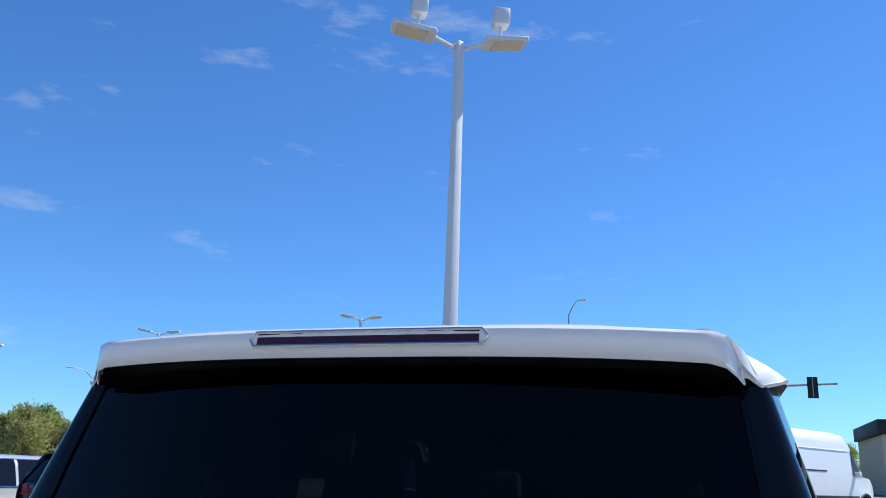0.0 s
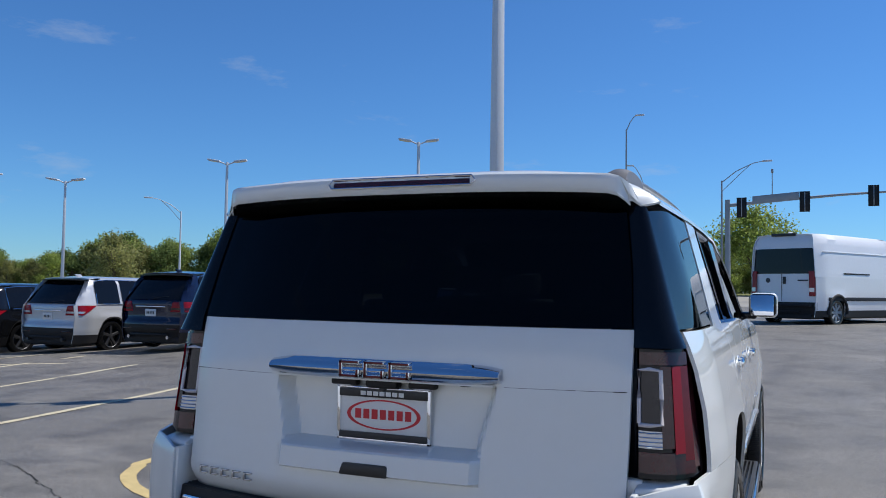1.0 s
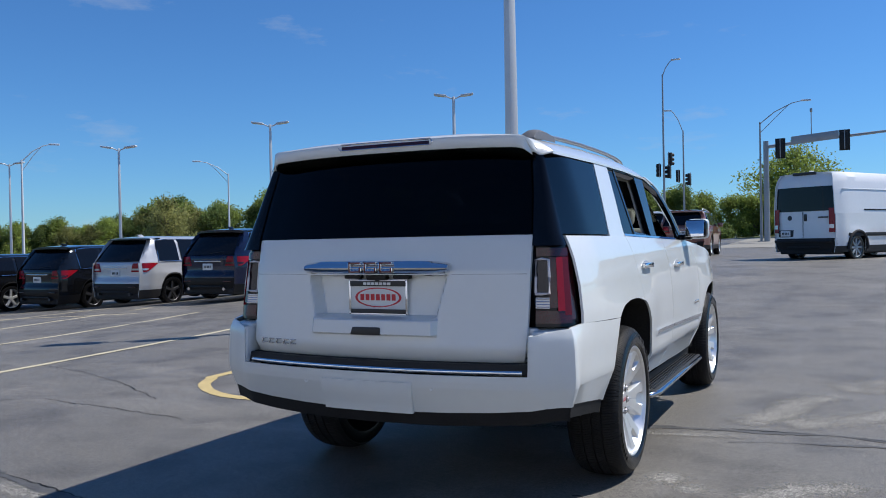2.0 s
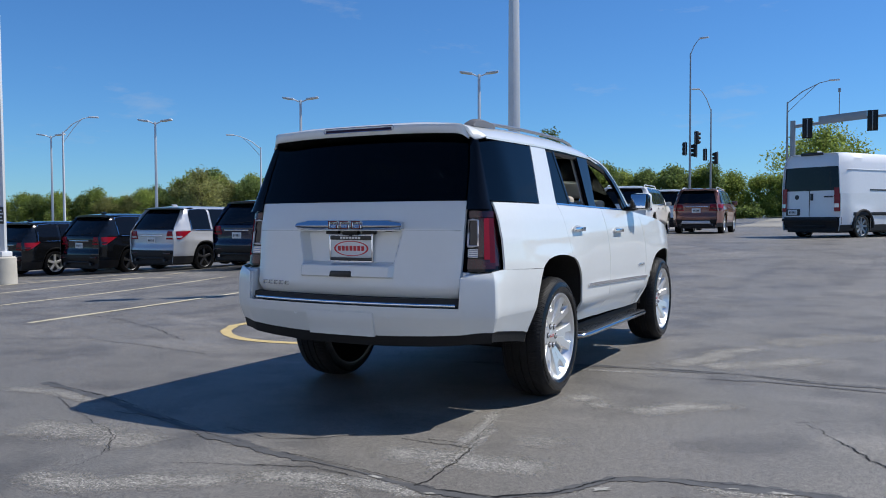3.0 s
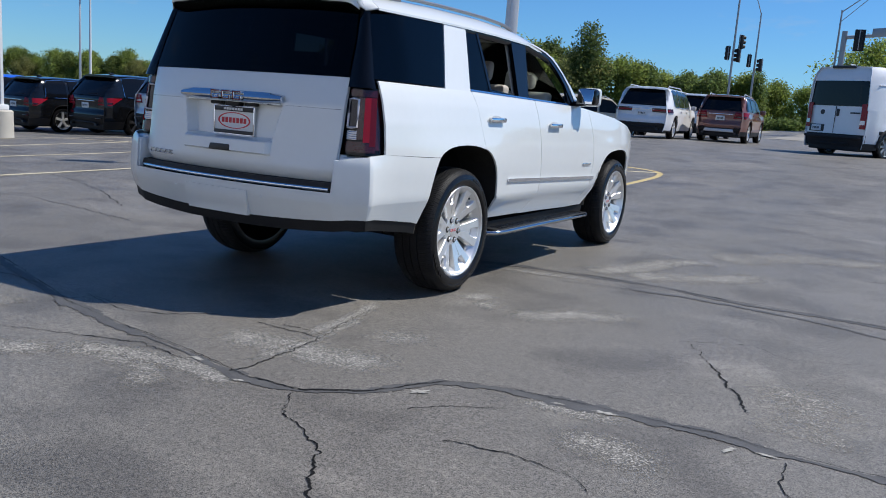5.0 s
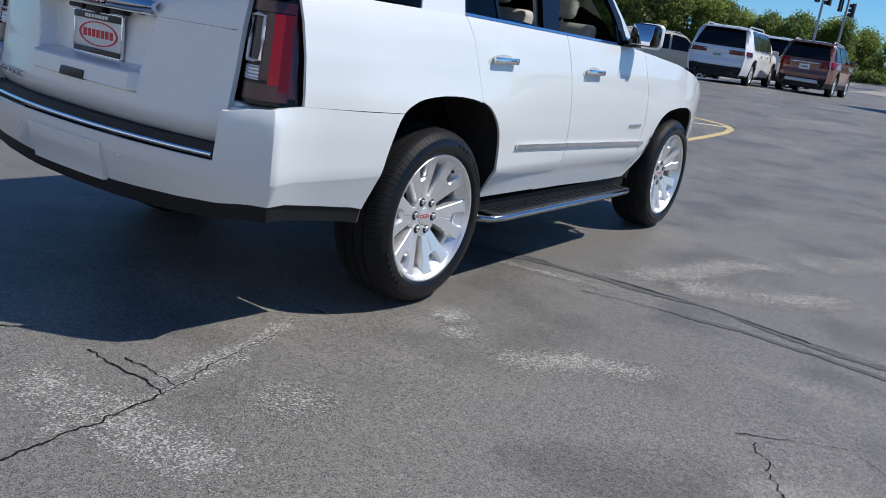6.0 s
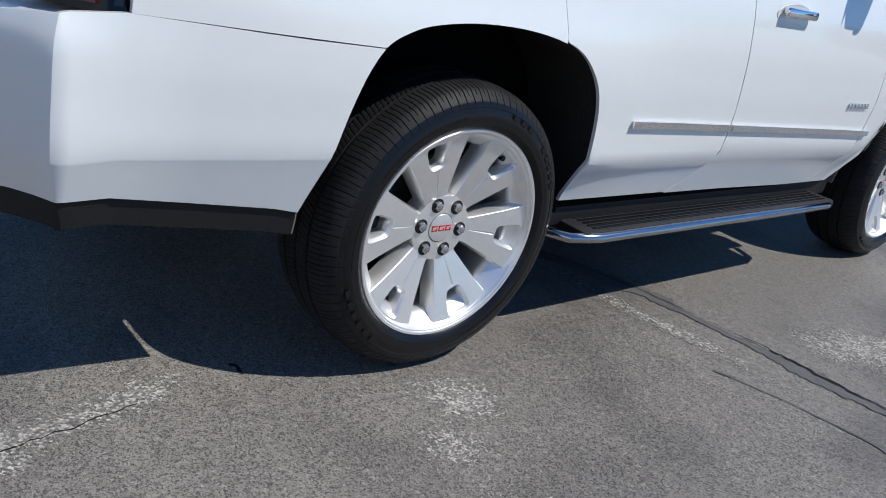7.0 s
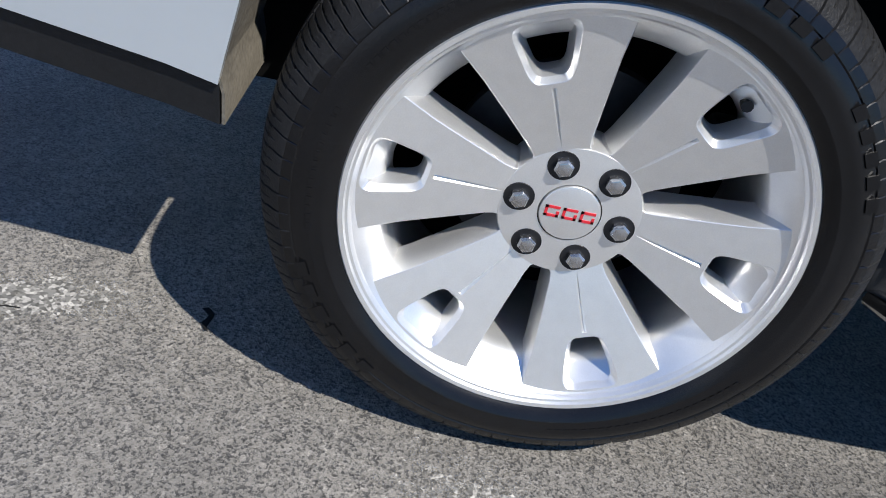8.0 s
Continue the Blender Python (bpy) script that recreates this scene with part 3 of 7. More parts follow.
def bent(points, n=8):
    """The same line of points with smooth bends between them."""
    p = np.array([points[0]] + points + [points[-1]], float)
    run = []
    for a, b, c, d in zip(p, p[1:], p[2:], p[3:]):
        for t in np.arange(n) / n:
            run.append(tuple(0.5 * (2 * b + (c - a) * t + (2 * a - 5 * b + 4 * c - d) * t * t + (3 * b - a - 3 * c + d) * t ** 3)))
    return run + [tuple(points[-1])]


def eased(points):
    """A smooth line whose first coordinate never turns back."""
    run = np.array(bent(points))
    run[:, 0] = np.maximum.accumulate(run[:, 0]) + 1e-6 * np.arange(len(run))
    return [tuple(q) for q in run]


REAR_ARCH, FRONT_ARCH = eased(REAR_ARCH), eased(FRONT_ARCH)


def sill_line(y):
    return float(interp(y, [(0.4, 0.440), (1.4, 0.432), (2.4, 0.408)]))


def low_line(y):
    return max(sill_line(y), float(interp(y, REAR_ARCH)), float(interp(y, FRONT_ARCH)))


def bumper_tuck(z):
    """How far the bumper's side falls in below its crease."""
    return float(interp(z, [(0.40, 0.066), (0.46, 0.058), (0.50, 0.048), (0.61, 0.011), (0.632, 0.004), (0.665, 0.0)]))


def arch_back(z):
    """The rear edge of the rear wheel arch at a height."""
    return float(np.interp(z, [p[1] for p in REAR_ARCH[:57]], [p[0] for p in REAR_ARCH[:57]]))


def belt(y):
    return float(interp(y, [(-1.0, 1.308), (0.1, 1.30), (1.95, 1.262), (2.3, 1.235), (2.8, 1.19), (3.3, 1.12), (3.6, 1.04), (3.8, 0.92)]))


def roof_line(y):
    return float(interp(y, [(-1.0, 1.692), (-0.85, 1.703), (0.0, 1.713), (0.6, 1.71), (1.15, 1.695), (1.45, 1.65), (1.58, 1.622), (1.75, 1.51), (1.87, 1.40), (1.97, 1.272)]))


def seam(table):
    return lambda z: float(interp(z, table))


def door_low(y):
    """The rear door's hind edge, then the wheel arch, then the sill."""
    return float(interp(y, [(0.118, 1.305), (0.16, 1.21), (0.195, 1.09), (0.24, 0.935), (0.241, 0.92)])) if y < 0.241 else low_line(y)


S2 = seam([(0.40, 1.01), (0.44, 1.05), (0.48, 1.10), (0.55, 1.19), (0.62, 1.215), (0.74, 1.21), (0.9, 1.175), (1.1, 1.125), (1.25, 1.09), (1.4, 1.08)])
S3 = seam([(0.40, 2.12), (0.44, 2.15), (0.52, 2.24), (0.62, 2.29), (0.8, 2.30), (1.0, 2.26), (1.19, 2.18), (1.4, 2.12)])


QA = seam([(1.26, -0.912), (1.72, -0.825)])  # edges of the side glass, back to front
QB = seam([(1.30, -0.212), (1.71, -0.092)])
DE = seam([(1.30, 0.112), (1.71, 0.190)])
DV = seam([(1.30, 0.42), (1.71, 0.352)])
BA = seam([(1.29, 0.845), (1.70, 0.872)])
BB = seam([(1.29, 1.01), (1.70, 1.115)])
WF = seam([(1.27, 1.93), (1.42, 1.845), (1.53, 1.73), (1.63, 1.56), (1.67, 1.40), (1.70, 1.16)])
AO = seam([(1.25, 2.17), (1.39, 2.03), (1.53, 1.85), (1.63, 1.69), (1.70, 1.46), (1.74, 1.2)])


def side_panel(name, ya, yb, zlo, zhi, parent, material, sgn, nu=40, nv=18, thick=0.012, proud=0.0, label="", us=None):
    """A pressed panel of the body side between two seams (y as a run of z) and two lines (z as a run of y)."""
    fixed = us is not None
    us = us if fixed else np.linspace(0, 1, nu + 1)
    P = np.zeros((len(us), nv + 1, 3))
    for i, u in enumerate(us):
        for j in range(nv + 1):
            v = j / nv
            z = 0.9
            for _ in range(6):
                y = ya(z) + (yb(0.75) - ya(z)) * u + (yb(z) - yb(0.75)) * float(smoothstep(0.45, 1.0, u)) if fixed else ya(z) + (yb(z) - ya(z)) * u
                lo, hi = zlo(y), zhi(y)
                z = lo + (hi - lo) * v
            P[i, j] = (sgn * (side_x(y, z) + proud), y, z)
    return part(name, shell(P, (-sgn * thick, 0, 0)), material, parent, label)


def pillar_top(y):
    """The upper edge of the A pillar where it runs into the roof."""
    return float(interp(y, [(1.10, 1.715), (1.30, 1.698), (1.46, 1.672), (1.58, 1.645), (1.69, 1.618), (1.85, 1.53), (2.2, 1.26)]))


def side_sail(sgn):
    """The black triangle at the mirror's foot."""
    return shell(np.array([[(sgn * (side_x(1.8, z) - 0.012), 1.78 + 0.03 * u + (WF(z) - 1.80) * u, z) for u in np.linspace(0, 1, 4)] for z in np.linspace(1.268, 1.40, 4)]), (-sgn * 0.02, 0, 0))


def roof_z(x, y):
    top = float(interp(y, [(-0.95, 1.796), (-0.6, 1.814), (0.0, 1.832), (0.6, 1.836), (1.0, 1.822), (1.3, 1.788), (1.5, 1.73)]))
    side = roof_line(min(y, 1.5)) - 0.004
    return side + (top - side) * (1 - (abs(x) / 0.805) ** 7.0) if abs(x) < 0.805 else side


def rear_y(x, z):
    """The closed tailgate's outer face."""
    y = float(interp(z, [(0.70, -1.085), (0.74, -1.105), (0.80, -1.132), (0.84, -1.125), (0.95, -1.108), (1.15, -1.085), (1.30, -1.055), (1.32, -1.048), (1.74, -0.895)]))
    return y + 0.075 * (abs(x) / 0.75) ** 2.4


def gate_half(z):
    return float(interp(z, [(0.70, 0.715), (0.80, 0.745), (1.0, 0.752), (1.3, 0.757), (1.5, 0.742), (1.75, 0.705)]))


HINGE, OPEN = Vector((0, -0.70, 1.79)), 0.0
GATE = Matrix.Translation(HINGE) @ Matrix.Rotation(radians(-OPEN), 4, "X") @ Matrix.Translation(-HINGE)


def build_suv():
    car = thing("suv", "white full-size suv with its tailgate shut", "car")
    for sgn in (1, -1):
        # panels
        side_panel("quarter_panel", lambda z: -0.875, lambda z: 0.236, lambda y: max(low_line(y), float(interp(y, [(-0.9, 0.910), (-0.338, 0.888), (-0.33, 0.4)]))), lambda y: belt(y) - 0.002 if y < 0.12 else max(door_low(y) - 0.003, low_line(y) + 0.002), car, WHITE, sgn, 120, 18, label="white rear quarter panel")
        side_panel("c_pillar", lambda z: QB(z) + 0.006, lambda z: DE(z) - 0.002, lambda y: belt(y) - 0.002, roof_line, car, WHITE, sgn, 8, 10)
        rd = side_panel("rear_door", lambda z: 0.125, lambda z: S2(z) - 0.003, lambda y: door_low(y) + 0.004, belt, car, WHITE, sgn, 110, 24, label="white rear door", us=np.r_[np.linspace(0, 0.24, 28), np.linspace(0.246, 0.36, 64), np.linspace(0.38, 1, 34)])
        fd = side_panel("front_door", lambda z: S2(z) + 0.003, lambda z: S3(z) - 0.003, low_line, lambda y: belt(y), car, WHITE, sgn, 36, 20, label="white front door")
        side_panel("fender", lambda z: S3(z) + 0.003, lambda z: 3.74, low_line, lambda y: belt(y), car, WHITE, sgn, 60, 16, label="white front fender")
        # glazing
        side_panel("quarter_window", lambda z: QA(z) + 0.004, lambda z: QB(z) - 0.002, lambda y: belt(y) + 0.006, lambda y: roof_line(y) - 0.004, car, TINT, sgn, 14, 8, 0.005, -0.003, "dark privacy glass")
        side_panel("rear_vent_window", lambda z: DE(z) + 0.016, lambda z: DV(z) - 0.012, lambda y: belt(y) + 0.014, lambda y: roof_line(y) - 0.024, rd, TINT, sgn, 4, 8, 0.005, -0.012)
        side_panel("rear_door_window", lambda z: DV(z) + 0.012, lambda z: BA(z), lambda y: belt(y) - 0.05, lambda y: belt(y) + 0.035 - 0.04 * (y - 0.4), rd, CLEARGLASS, sgn, 8, 3, 0.005, -0.016, "clear glass, wound down")
        side_panel("front_door_window", lambda z: BB(z), lambda z: 1.9, lambda y: belt(y) - 0.05, lambda y: belt(y) + 0.012, fd, CLEARGLASS, sgn, 8, 3, 0.005, -0.016, "clear glass, wound down")
        side_panel("pillar_trim", lambda z: BA(z) - 0.01, lambda z: BB(z) + 0.01, lambda y: belt(y) - 0.1, lambda y: roof_line(y) - 0.02, car, BEIGE, sgn, 4, 6, 0.01, -0.05, "stone-grey inner pillar trim")
        side_panel("door_trim", lambda z: 0.52, lambda z: 1.95, lambda y: 1.0, lambda y: belt(y) - 0.012, car, BEIGE, sgn, 20, 6, 0.015, -0.066, "stone-grey inner door trim")
        side_panel("b_pillar", lambda z: BA(z), lambda z: BB(z), belt, roof_line, car, BLACK, sgn, 6, 8, 0.03, -0.008)
        side_panel("window_divider", lambda z: DV(z) - 0.014, lambda z: DV(z) + 0.014, belt, lambda y: roof_line(y) - 0.01, rd, BLACK, sgn, 2, 8, 0.02, -0.008)
        side_panel("window_edge", lambda z: DE(z) + 0.002, lambda z: DE(z) + 0.018, belt, lambda y: roof_line(y) - 0.004, rd, BLACK, sgn, 2, 8, 0.02, -0.004)
        P = np.array([[(sgn * (side_x(y, z) - 0.006 - 0.02 * v), y, z) for v, z in ((0, roof_line(y) - 0.001), (0, roof_line(y) - 0.013), (0.3, roof_line(y) - 0.034), (1, roof_line(y) - 0.050))] for y in np.linspace(0.19, 1.965, 48)])
        part("window_frame", shell(P, (-sgn * 0.016, 0, 0)), BLACK, car, "black window frame")
        P = np.array([[(sgn * (side_x(WF(z), z) - 0.006), WF(z) - 0.075 * v * (z < 1.66), z) for v in (0, 0.5, 1)] for z in np.linspace(1.275, 1.67, 14)])
        part("window_frame", shell(P, (-sgn * 0.02, 0, 0)), BLACK, fd, "black window frame")
        part("corner_sail", side_sail(sgn), BLACK, fd, "black mirror base")
        side_panel("window_sill_trim", lambda z: 0.118, lambda z: 1.96, lambda y: belt(y) + 0.001, lambda y: belt(y) + 0.013, car, CHROME, sgn, 24, 2, 0.012, 0.003, "chrome strip under the windows")
        # A pillar
        P = np.array([[(sgn * (side_x(WF(z) + (AO(z) - WF(z)) * u, z) - 0.002 - 0.05 * u * u), WF(z) + (AO(z) - WF(z)) * u, min(z + 0.03 * u * float(smoothstep(1.5, 1.68, z)), pillar_top(WF(z) + (AO(z) - WF(z)) * u))) for u in np.linspace(0, 1, 5)] for z in np.r_[np.linspace(1.262, 1.62, 14), 1.65, 1.675, 1.70]])
        part("a_pillar", shell(P, (-sgn * 0.03, 0, 0)), WHITE, car)
        # side moulding with its bright insert
        side_panel("door_moulding", lambda z: 0.635, lambda z: S2(0.69) - 0.003, lambda y: 0.698 - 0.026 * (y - 0.65), lambda y: 0.720 - 0.026 * (y - 0.65), rd, CHROME, sgn, 8, 4, 0.01, 0.011, "satin door moulding")
        side_panel("door_moulding", lambda z: S2(0.69) + 0.003, lambda z: 2.335, lambda y: 0.698 - 0.026 * (y - 0.65), lambda y: 0.720 - 0.026 * (y - 0.65), fd, CHROME, sgn, 12, 4, 0.01, 0.011, "satin door moulding")
        for door, hy, hz in ((rd, 0.41, 1.128), (fd, 1.40, 1.104)):
            hx = side_x(hy, hz)
            cup = lathe([(0.0, 0.0), (0.001, 0.05), (0.004, 0.064), (0.0, 0.066)], 28)
            moved(cup, Matrix.Translation((sgn * (hx + 0.001), hy - 0.01, hz - 0.014)) @ Matrix.Diagonal((sgn, 1.9, 0.62, 1)))
            part("handle_cup", cup, WHITE, door)
            bar = box(hx + 0.022, hx + 0.040, hy - 0.105, hy + 0.105, hz - 0.014, hz + 0.018, 0.008, f=lambda x, y, z, q=hy: (sgn * (x - 0.9 * (y - q) ** 2), y, z - 0.5 * (y - q) ** 2))
            box(hx - 0.005, hx + 0.03, hy + 0.07, hy + 0.1, hz - 0.01, hz + 0.012, 0.004, bar, f=lambda x, y, z: (sgn * x, y, z))
            box(hx - 0.005, hx + 0.03, hy - 0.1, hy - 0.075, hz - 0.01, hz + 0.012, 0.004, bar, f=lambda x, y, z: (sgn * x, y, z))
            part("door_handle", bar, CHROME, door, "chrome pull handle")
        if sgn > 0:
            name_bars = bmesh.new()
            for k in range(6):
                y = 2.06 + 0.03 * k
                box(side_x(y, 0.79) + 0.002, side_x(y, 0.79) + 0.007, y, y + 0.021, 0.775, 0.797, 0.002, name_bars)
            part("trim_badge", name_bars, CHROME, fd, "chrome model badge as plain bars")
        # rocker, running board
        sill = box(0.74, 0.868, 0.44, 2.42, 0.335, 0.450, 0.02, f=lambda x, y, z: (sgn * x, y, z))
        part("sill", sill, VALANCE, car, "black plastic sill")
        board = box(0.78, 0.985, 0.56, 2.27, 0.322, 0.360, 0.012, f=lambda x, y, z: (sgn * x, y, z))
        bo = part("running_board", board, TRIM, car, "black ribbed running board")
        for k in range(6):
            rib = box(0.84 + 0.022 * k, 0.852 + 0.022 * k, 0.62, 2.22, 0.358, 0.3635, 0.002, f=lambda x, y, z: (sgn * x, y, z))
            part("tread_rib", rib, RUBBER, bo)
        edge = tube([(sgn * 0.86, 0.475, 0.332), (sgn * 0.955, 0.52, 0.338), (sgn * 0.988, 0.62, 0.342), (sgn * 0.99, 1.4, 0.342), (sgn * 0.988, 2.20, 0.338), (sgn * 0.955, 2.29, 0.334), (sgn * 0.86, 2.33, 0.33)], 0.017, 12)
        part("step_trim", edge, STEPMETAL, bo, "bright edge bar")
        # wheel housings and mud flap
        for yc, outline in ((0.0, REAR_ARCH), (2.946, FRONT_ARCH)):
            line = [(outline[0][0] + 0.010, 0.425), (outline[0][0] + 0.010, 0.47)] if yc == 0.0 else []
            line += [(y - 0.003 * (y < yc) + 0.003 * (y >= yc), z + 0.003) for y, z in outline if z > 0.49 or y > yc or yc > 1.0] + [(outline[-1][0] + 0.004, 0.40)]
            P = np.array([[(sgn * (x if x < 0.9 else side_x(y, max(z, 0.62 if y < -0.3 else 0.46)) - 0.008 - (bumper_tuck(z) if y < -0.3 else 0.0)), y, z) for x in (0.692, 0.78, 0.85, 0.95)] for y, z in line])
            cut = next(k for k, q in enumerate(line) if q[0] > yc - 0.40)
            # shade is painted into the housing, sunlight into its dusty rear return
            part("wheel_housing", shell(P[cut:], (0, 0, 0.004)), SHADED_LINER, car, "wheel housing, coloured dark as shaded")
            part("arch_return", shell(P[:cut + 1], (0, -0.004, 0)), LIT_DUST, car, "dusty return of the wheel arch, coloured as sunlit")
            wall = box(0.688, 0.696, yc - 0.47, yc + 0.47, 0.40, 0.95, f=lambda x, y, z: (sgn * x, y, z))
            part("housing_wall", wall, VOID, car)
        # mirror
        mh = box(0.0, 0.155, -0.06, 0.09, -0.066, 0.070, 0.032, seg=4)
        moved(mh, Matrix.Translation((0.945, 1.93, 1.345)))
        for v in mh.verts:
            v.co.x *= sgn
        mo = part("door_mirror", mh, BLACK, car, "black door mirror with a white cap")
        mc = box(0.948, 1.106, 1.955, 2.028, 1.272, 1.421, 0.03, seg=4, f=lambda x, y, z: (sgn * x, y, z))
        part("mirror_cap", mc, WHITE, mo, "white mirror cap")
        mg = box(0.957, 1.085, 1.858, 1.864, 1.288, 1.406, 0.002, f=lambda x, y, z: (sgn * x, y + 0.26 * (z - 1.288) + 0.12 * (x - 0.957) - 0.030, z))
        part("mirror_glass", mg, CHROME, mo, "mirror glass")
        ma = box(0.86, 0.99, 1.88, 1.98, 1.265, 1.305, 0.012, f=lambda x, y, z: (sgn * x, y, z))
        part("mirror_arm", ma, BLACK, mo)
        # roof rail
        ys = [-0.60, -0.46, -0.2, 0.1, 0.4, 0.7, 0.95, 1.08, 1.16]
        hs = [0.020, 0.022, 0.024, 0.024, 0.024, 0.024, 0.022, 0.016, -0.01]
        P = np.array([[(sgn * (0.655 + 0.017 * math.cos(a)), y, roof_z(0.655, y) + h + 0.011 * math.sin(a)) for a in np.linspace(0, 2 * math.pi, 11)[:-1]] + [(sgn * 0.672, y, roof_z(0.655, y) + h)] for y, h in zip(ys, hs)])
        ro = part("roof_rail", shell(P, (0, 0, 0.0005)), RAILMETAL, car, "silver roof rail")
        P = np.array([[(sgn * (0.655 + w * 0.034 * (1 - 0.35 * abs(w) * 0)), y, roof_z(0.655, y) - 0.004 + h * (1 - 0.25 * w * w)) for w, q in ((-1.15, 0), (-1, 1), (-0.5, 1), (0, 1), (0.5, 1), (1, 1), (1.15, 0)) for h in [hh * q]] for y, hh in ((-0.735, 0.0), (-0.71, 0.026), (-0.67, 0.043), (-0.60, 0.049), (-0.53, 0.046), (-0.46, 0.036), (-0.42, 0.03))])
        part("rail_foot", shell(P, (0, 0, -0.006)), RAILFOOT, ro, "grey plastic rail foot")
        # black corner pillar beside the tailgate
        P = np.zeros((12, 10, 3))
        for j in range(10):
            z = 1.262 + 0.446 * j / 9
            ax, ay = side_x(QA(z), z) - 0.001, QA(z)
            bx = gate_half(z) + 0.008
            by = rear_y(gate_half(z), z) + 0.004
            cx, cy = ax - 0.006, by - 0.012
            for i in range(10):
                t = i / 9
                P[i, j] = (sgn * ((1 - t) ** 2 * ax + 2 * t * (1 - t) * cx + t * t * bx), (1 - t) ** 2 * ay + 2 * t * (1 - t) * cy + t * t * by, z)
            P[10, j] = (sgn * (bx - 0.001), by + 0.02, z)
            P[11, j] = (sgn * (bx - 0.02), by + 0.07, z)
        part("d_pillar", shell(P, (-sgn * 0.010, 0.010, 0)), BLACK, car, "gloss black rear pillar")
        # tail lamp
        tail_lamp(car, sgn)
    # wheels
    for wy in (0.0, 2.946):
        wheel(car, 1, 0.848, wy, 0.405, 0.0 if wy == 0.0 else 33.0)
        wheel(car, -1, -0.848, wy, 0.405, 20.0)
    for wy in (0.0, 2.946):
        part("axle", tube([(-0.7, wy, 0.36), (0.7, wy, 0.36)], 0.06, 12), TRIM, car)
    # roof, screen, bonnet
    P = np.array([[(x, y, roof_z(x, y)) for x in np.r_[-0.805, -0.797, -0.785, -0.765, -0.74, -0.70, np.linspace(-0.64, 0.64, 13), 0.70, 0.74, 0.765, 0.785, 0.797, 0.805]] for y in np.linspace(-0.795, 1.45, 32)])
    part("roof", shell(P, (0, 0, -0.012)), WHITE, car, "white steel roof")
    P = np.array([[(x * (0.70 + 0.12 * u), 1.44 + 0.78 * u - 0.10 * (x / 0.95) ** 2, 1.775 - 0.5 * u - 0.045 * (x / 0.95) ** 2) for x in np.linspace(-0.98, 0.98, 13)] for u in np.linspace(0, 1, 10)])
    part("windscreen", shell(P, (0, 0, -0.006)), CLEARGLASS, car, "clear windscreen")
    P = np.array([[(x * (1 - 0.16 * max(0, (y - 2.7) / 1.1) ** 2), y, belt(y) + 0.05 * (1 - (x / 0.9) ** 4) + 0.02 * (abs(x) < 0.5)) for x in np.linspace(-0.9, 0.9, 19)] for y in np.linspace(2.16, 3.72, 24)])
    part("bonnet", shell(P, (0, 0, -0.012)), WHITE, car, "white bonnet")
    nose = box(-0.82, 0.82, 3.62, 3.80, 0.42, 1.0, 0.06, seg=3, f=lambda x, y, z: (x, y - 0.14 * (x / 0.82) ** 4, z))
    part("front_bumper", nose, WHITE, car)
    # inner body: floor, bulkhead, near-black sheet painted as shade behind the seams
    part("underbody", box(-0.685, 0.685, -0.72, 3.6, 0.42, 0.47, 0.02), VOID, car, "black underbody")
    part("floor_pan", box(-0.87, 0.87, 0.50, 2.40, 0.40, 0.455, 0.01), VOID, car)
    part("fuel_tank", box(-0.55, -0.15, 0.7, 1.9, 0.27, 0.41, 0.05), VOID, car)
    part("exhaust_pipe", tube([(0.45, 0.4, 0.40), (0.50, -0.3, 0.44), (0.52, -0.62, 0.45)], 0.03, 10), VOID, car)
    for sgn in (1, -1):
        P = np.array([[(sgn * (side_x(y, z) - 0.05), y, z) for z in np.linspace(max(0.46, low_line(y) + 0.07), belt(y) - 0.01, 6)] for y in np.linspace(-0.86, 2.3, 40)])
        part("seam_shade_sheet", shell(P, (-sgn * 0.01, 0, 0)), VOID, car)
    part("headlining", shell(np.array([[(x, y, roof_z(x, y) - 0.05) for x in np.linspace(-0.72, 0.72, 9)] for y in np.linspace(-0.55, 1.35, 8)]), (0, 0, -0.01)), HEADLINER, car, "grey headlining")
    rear_body(car)
    cabin(car)
    tailgate(car)
    return car


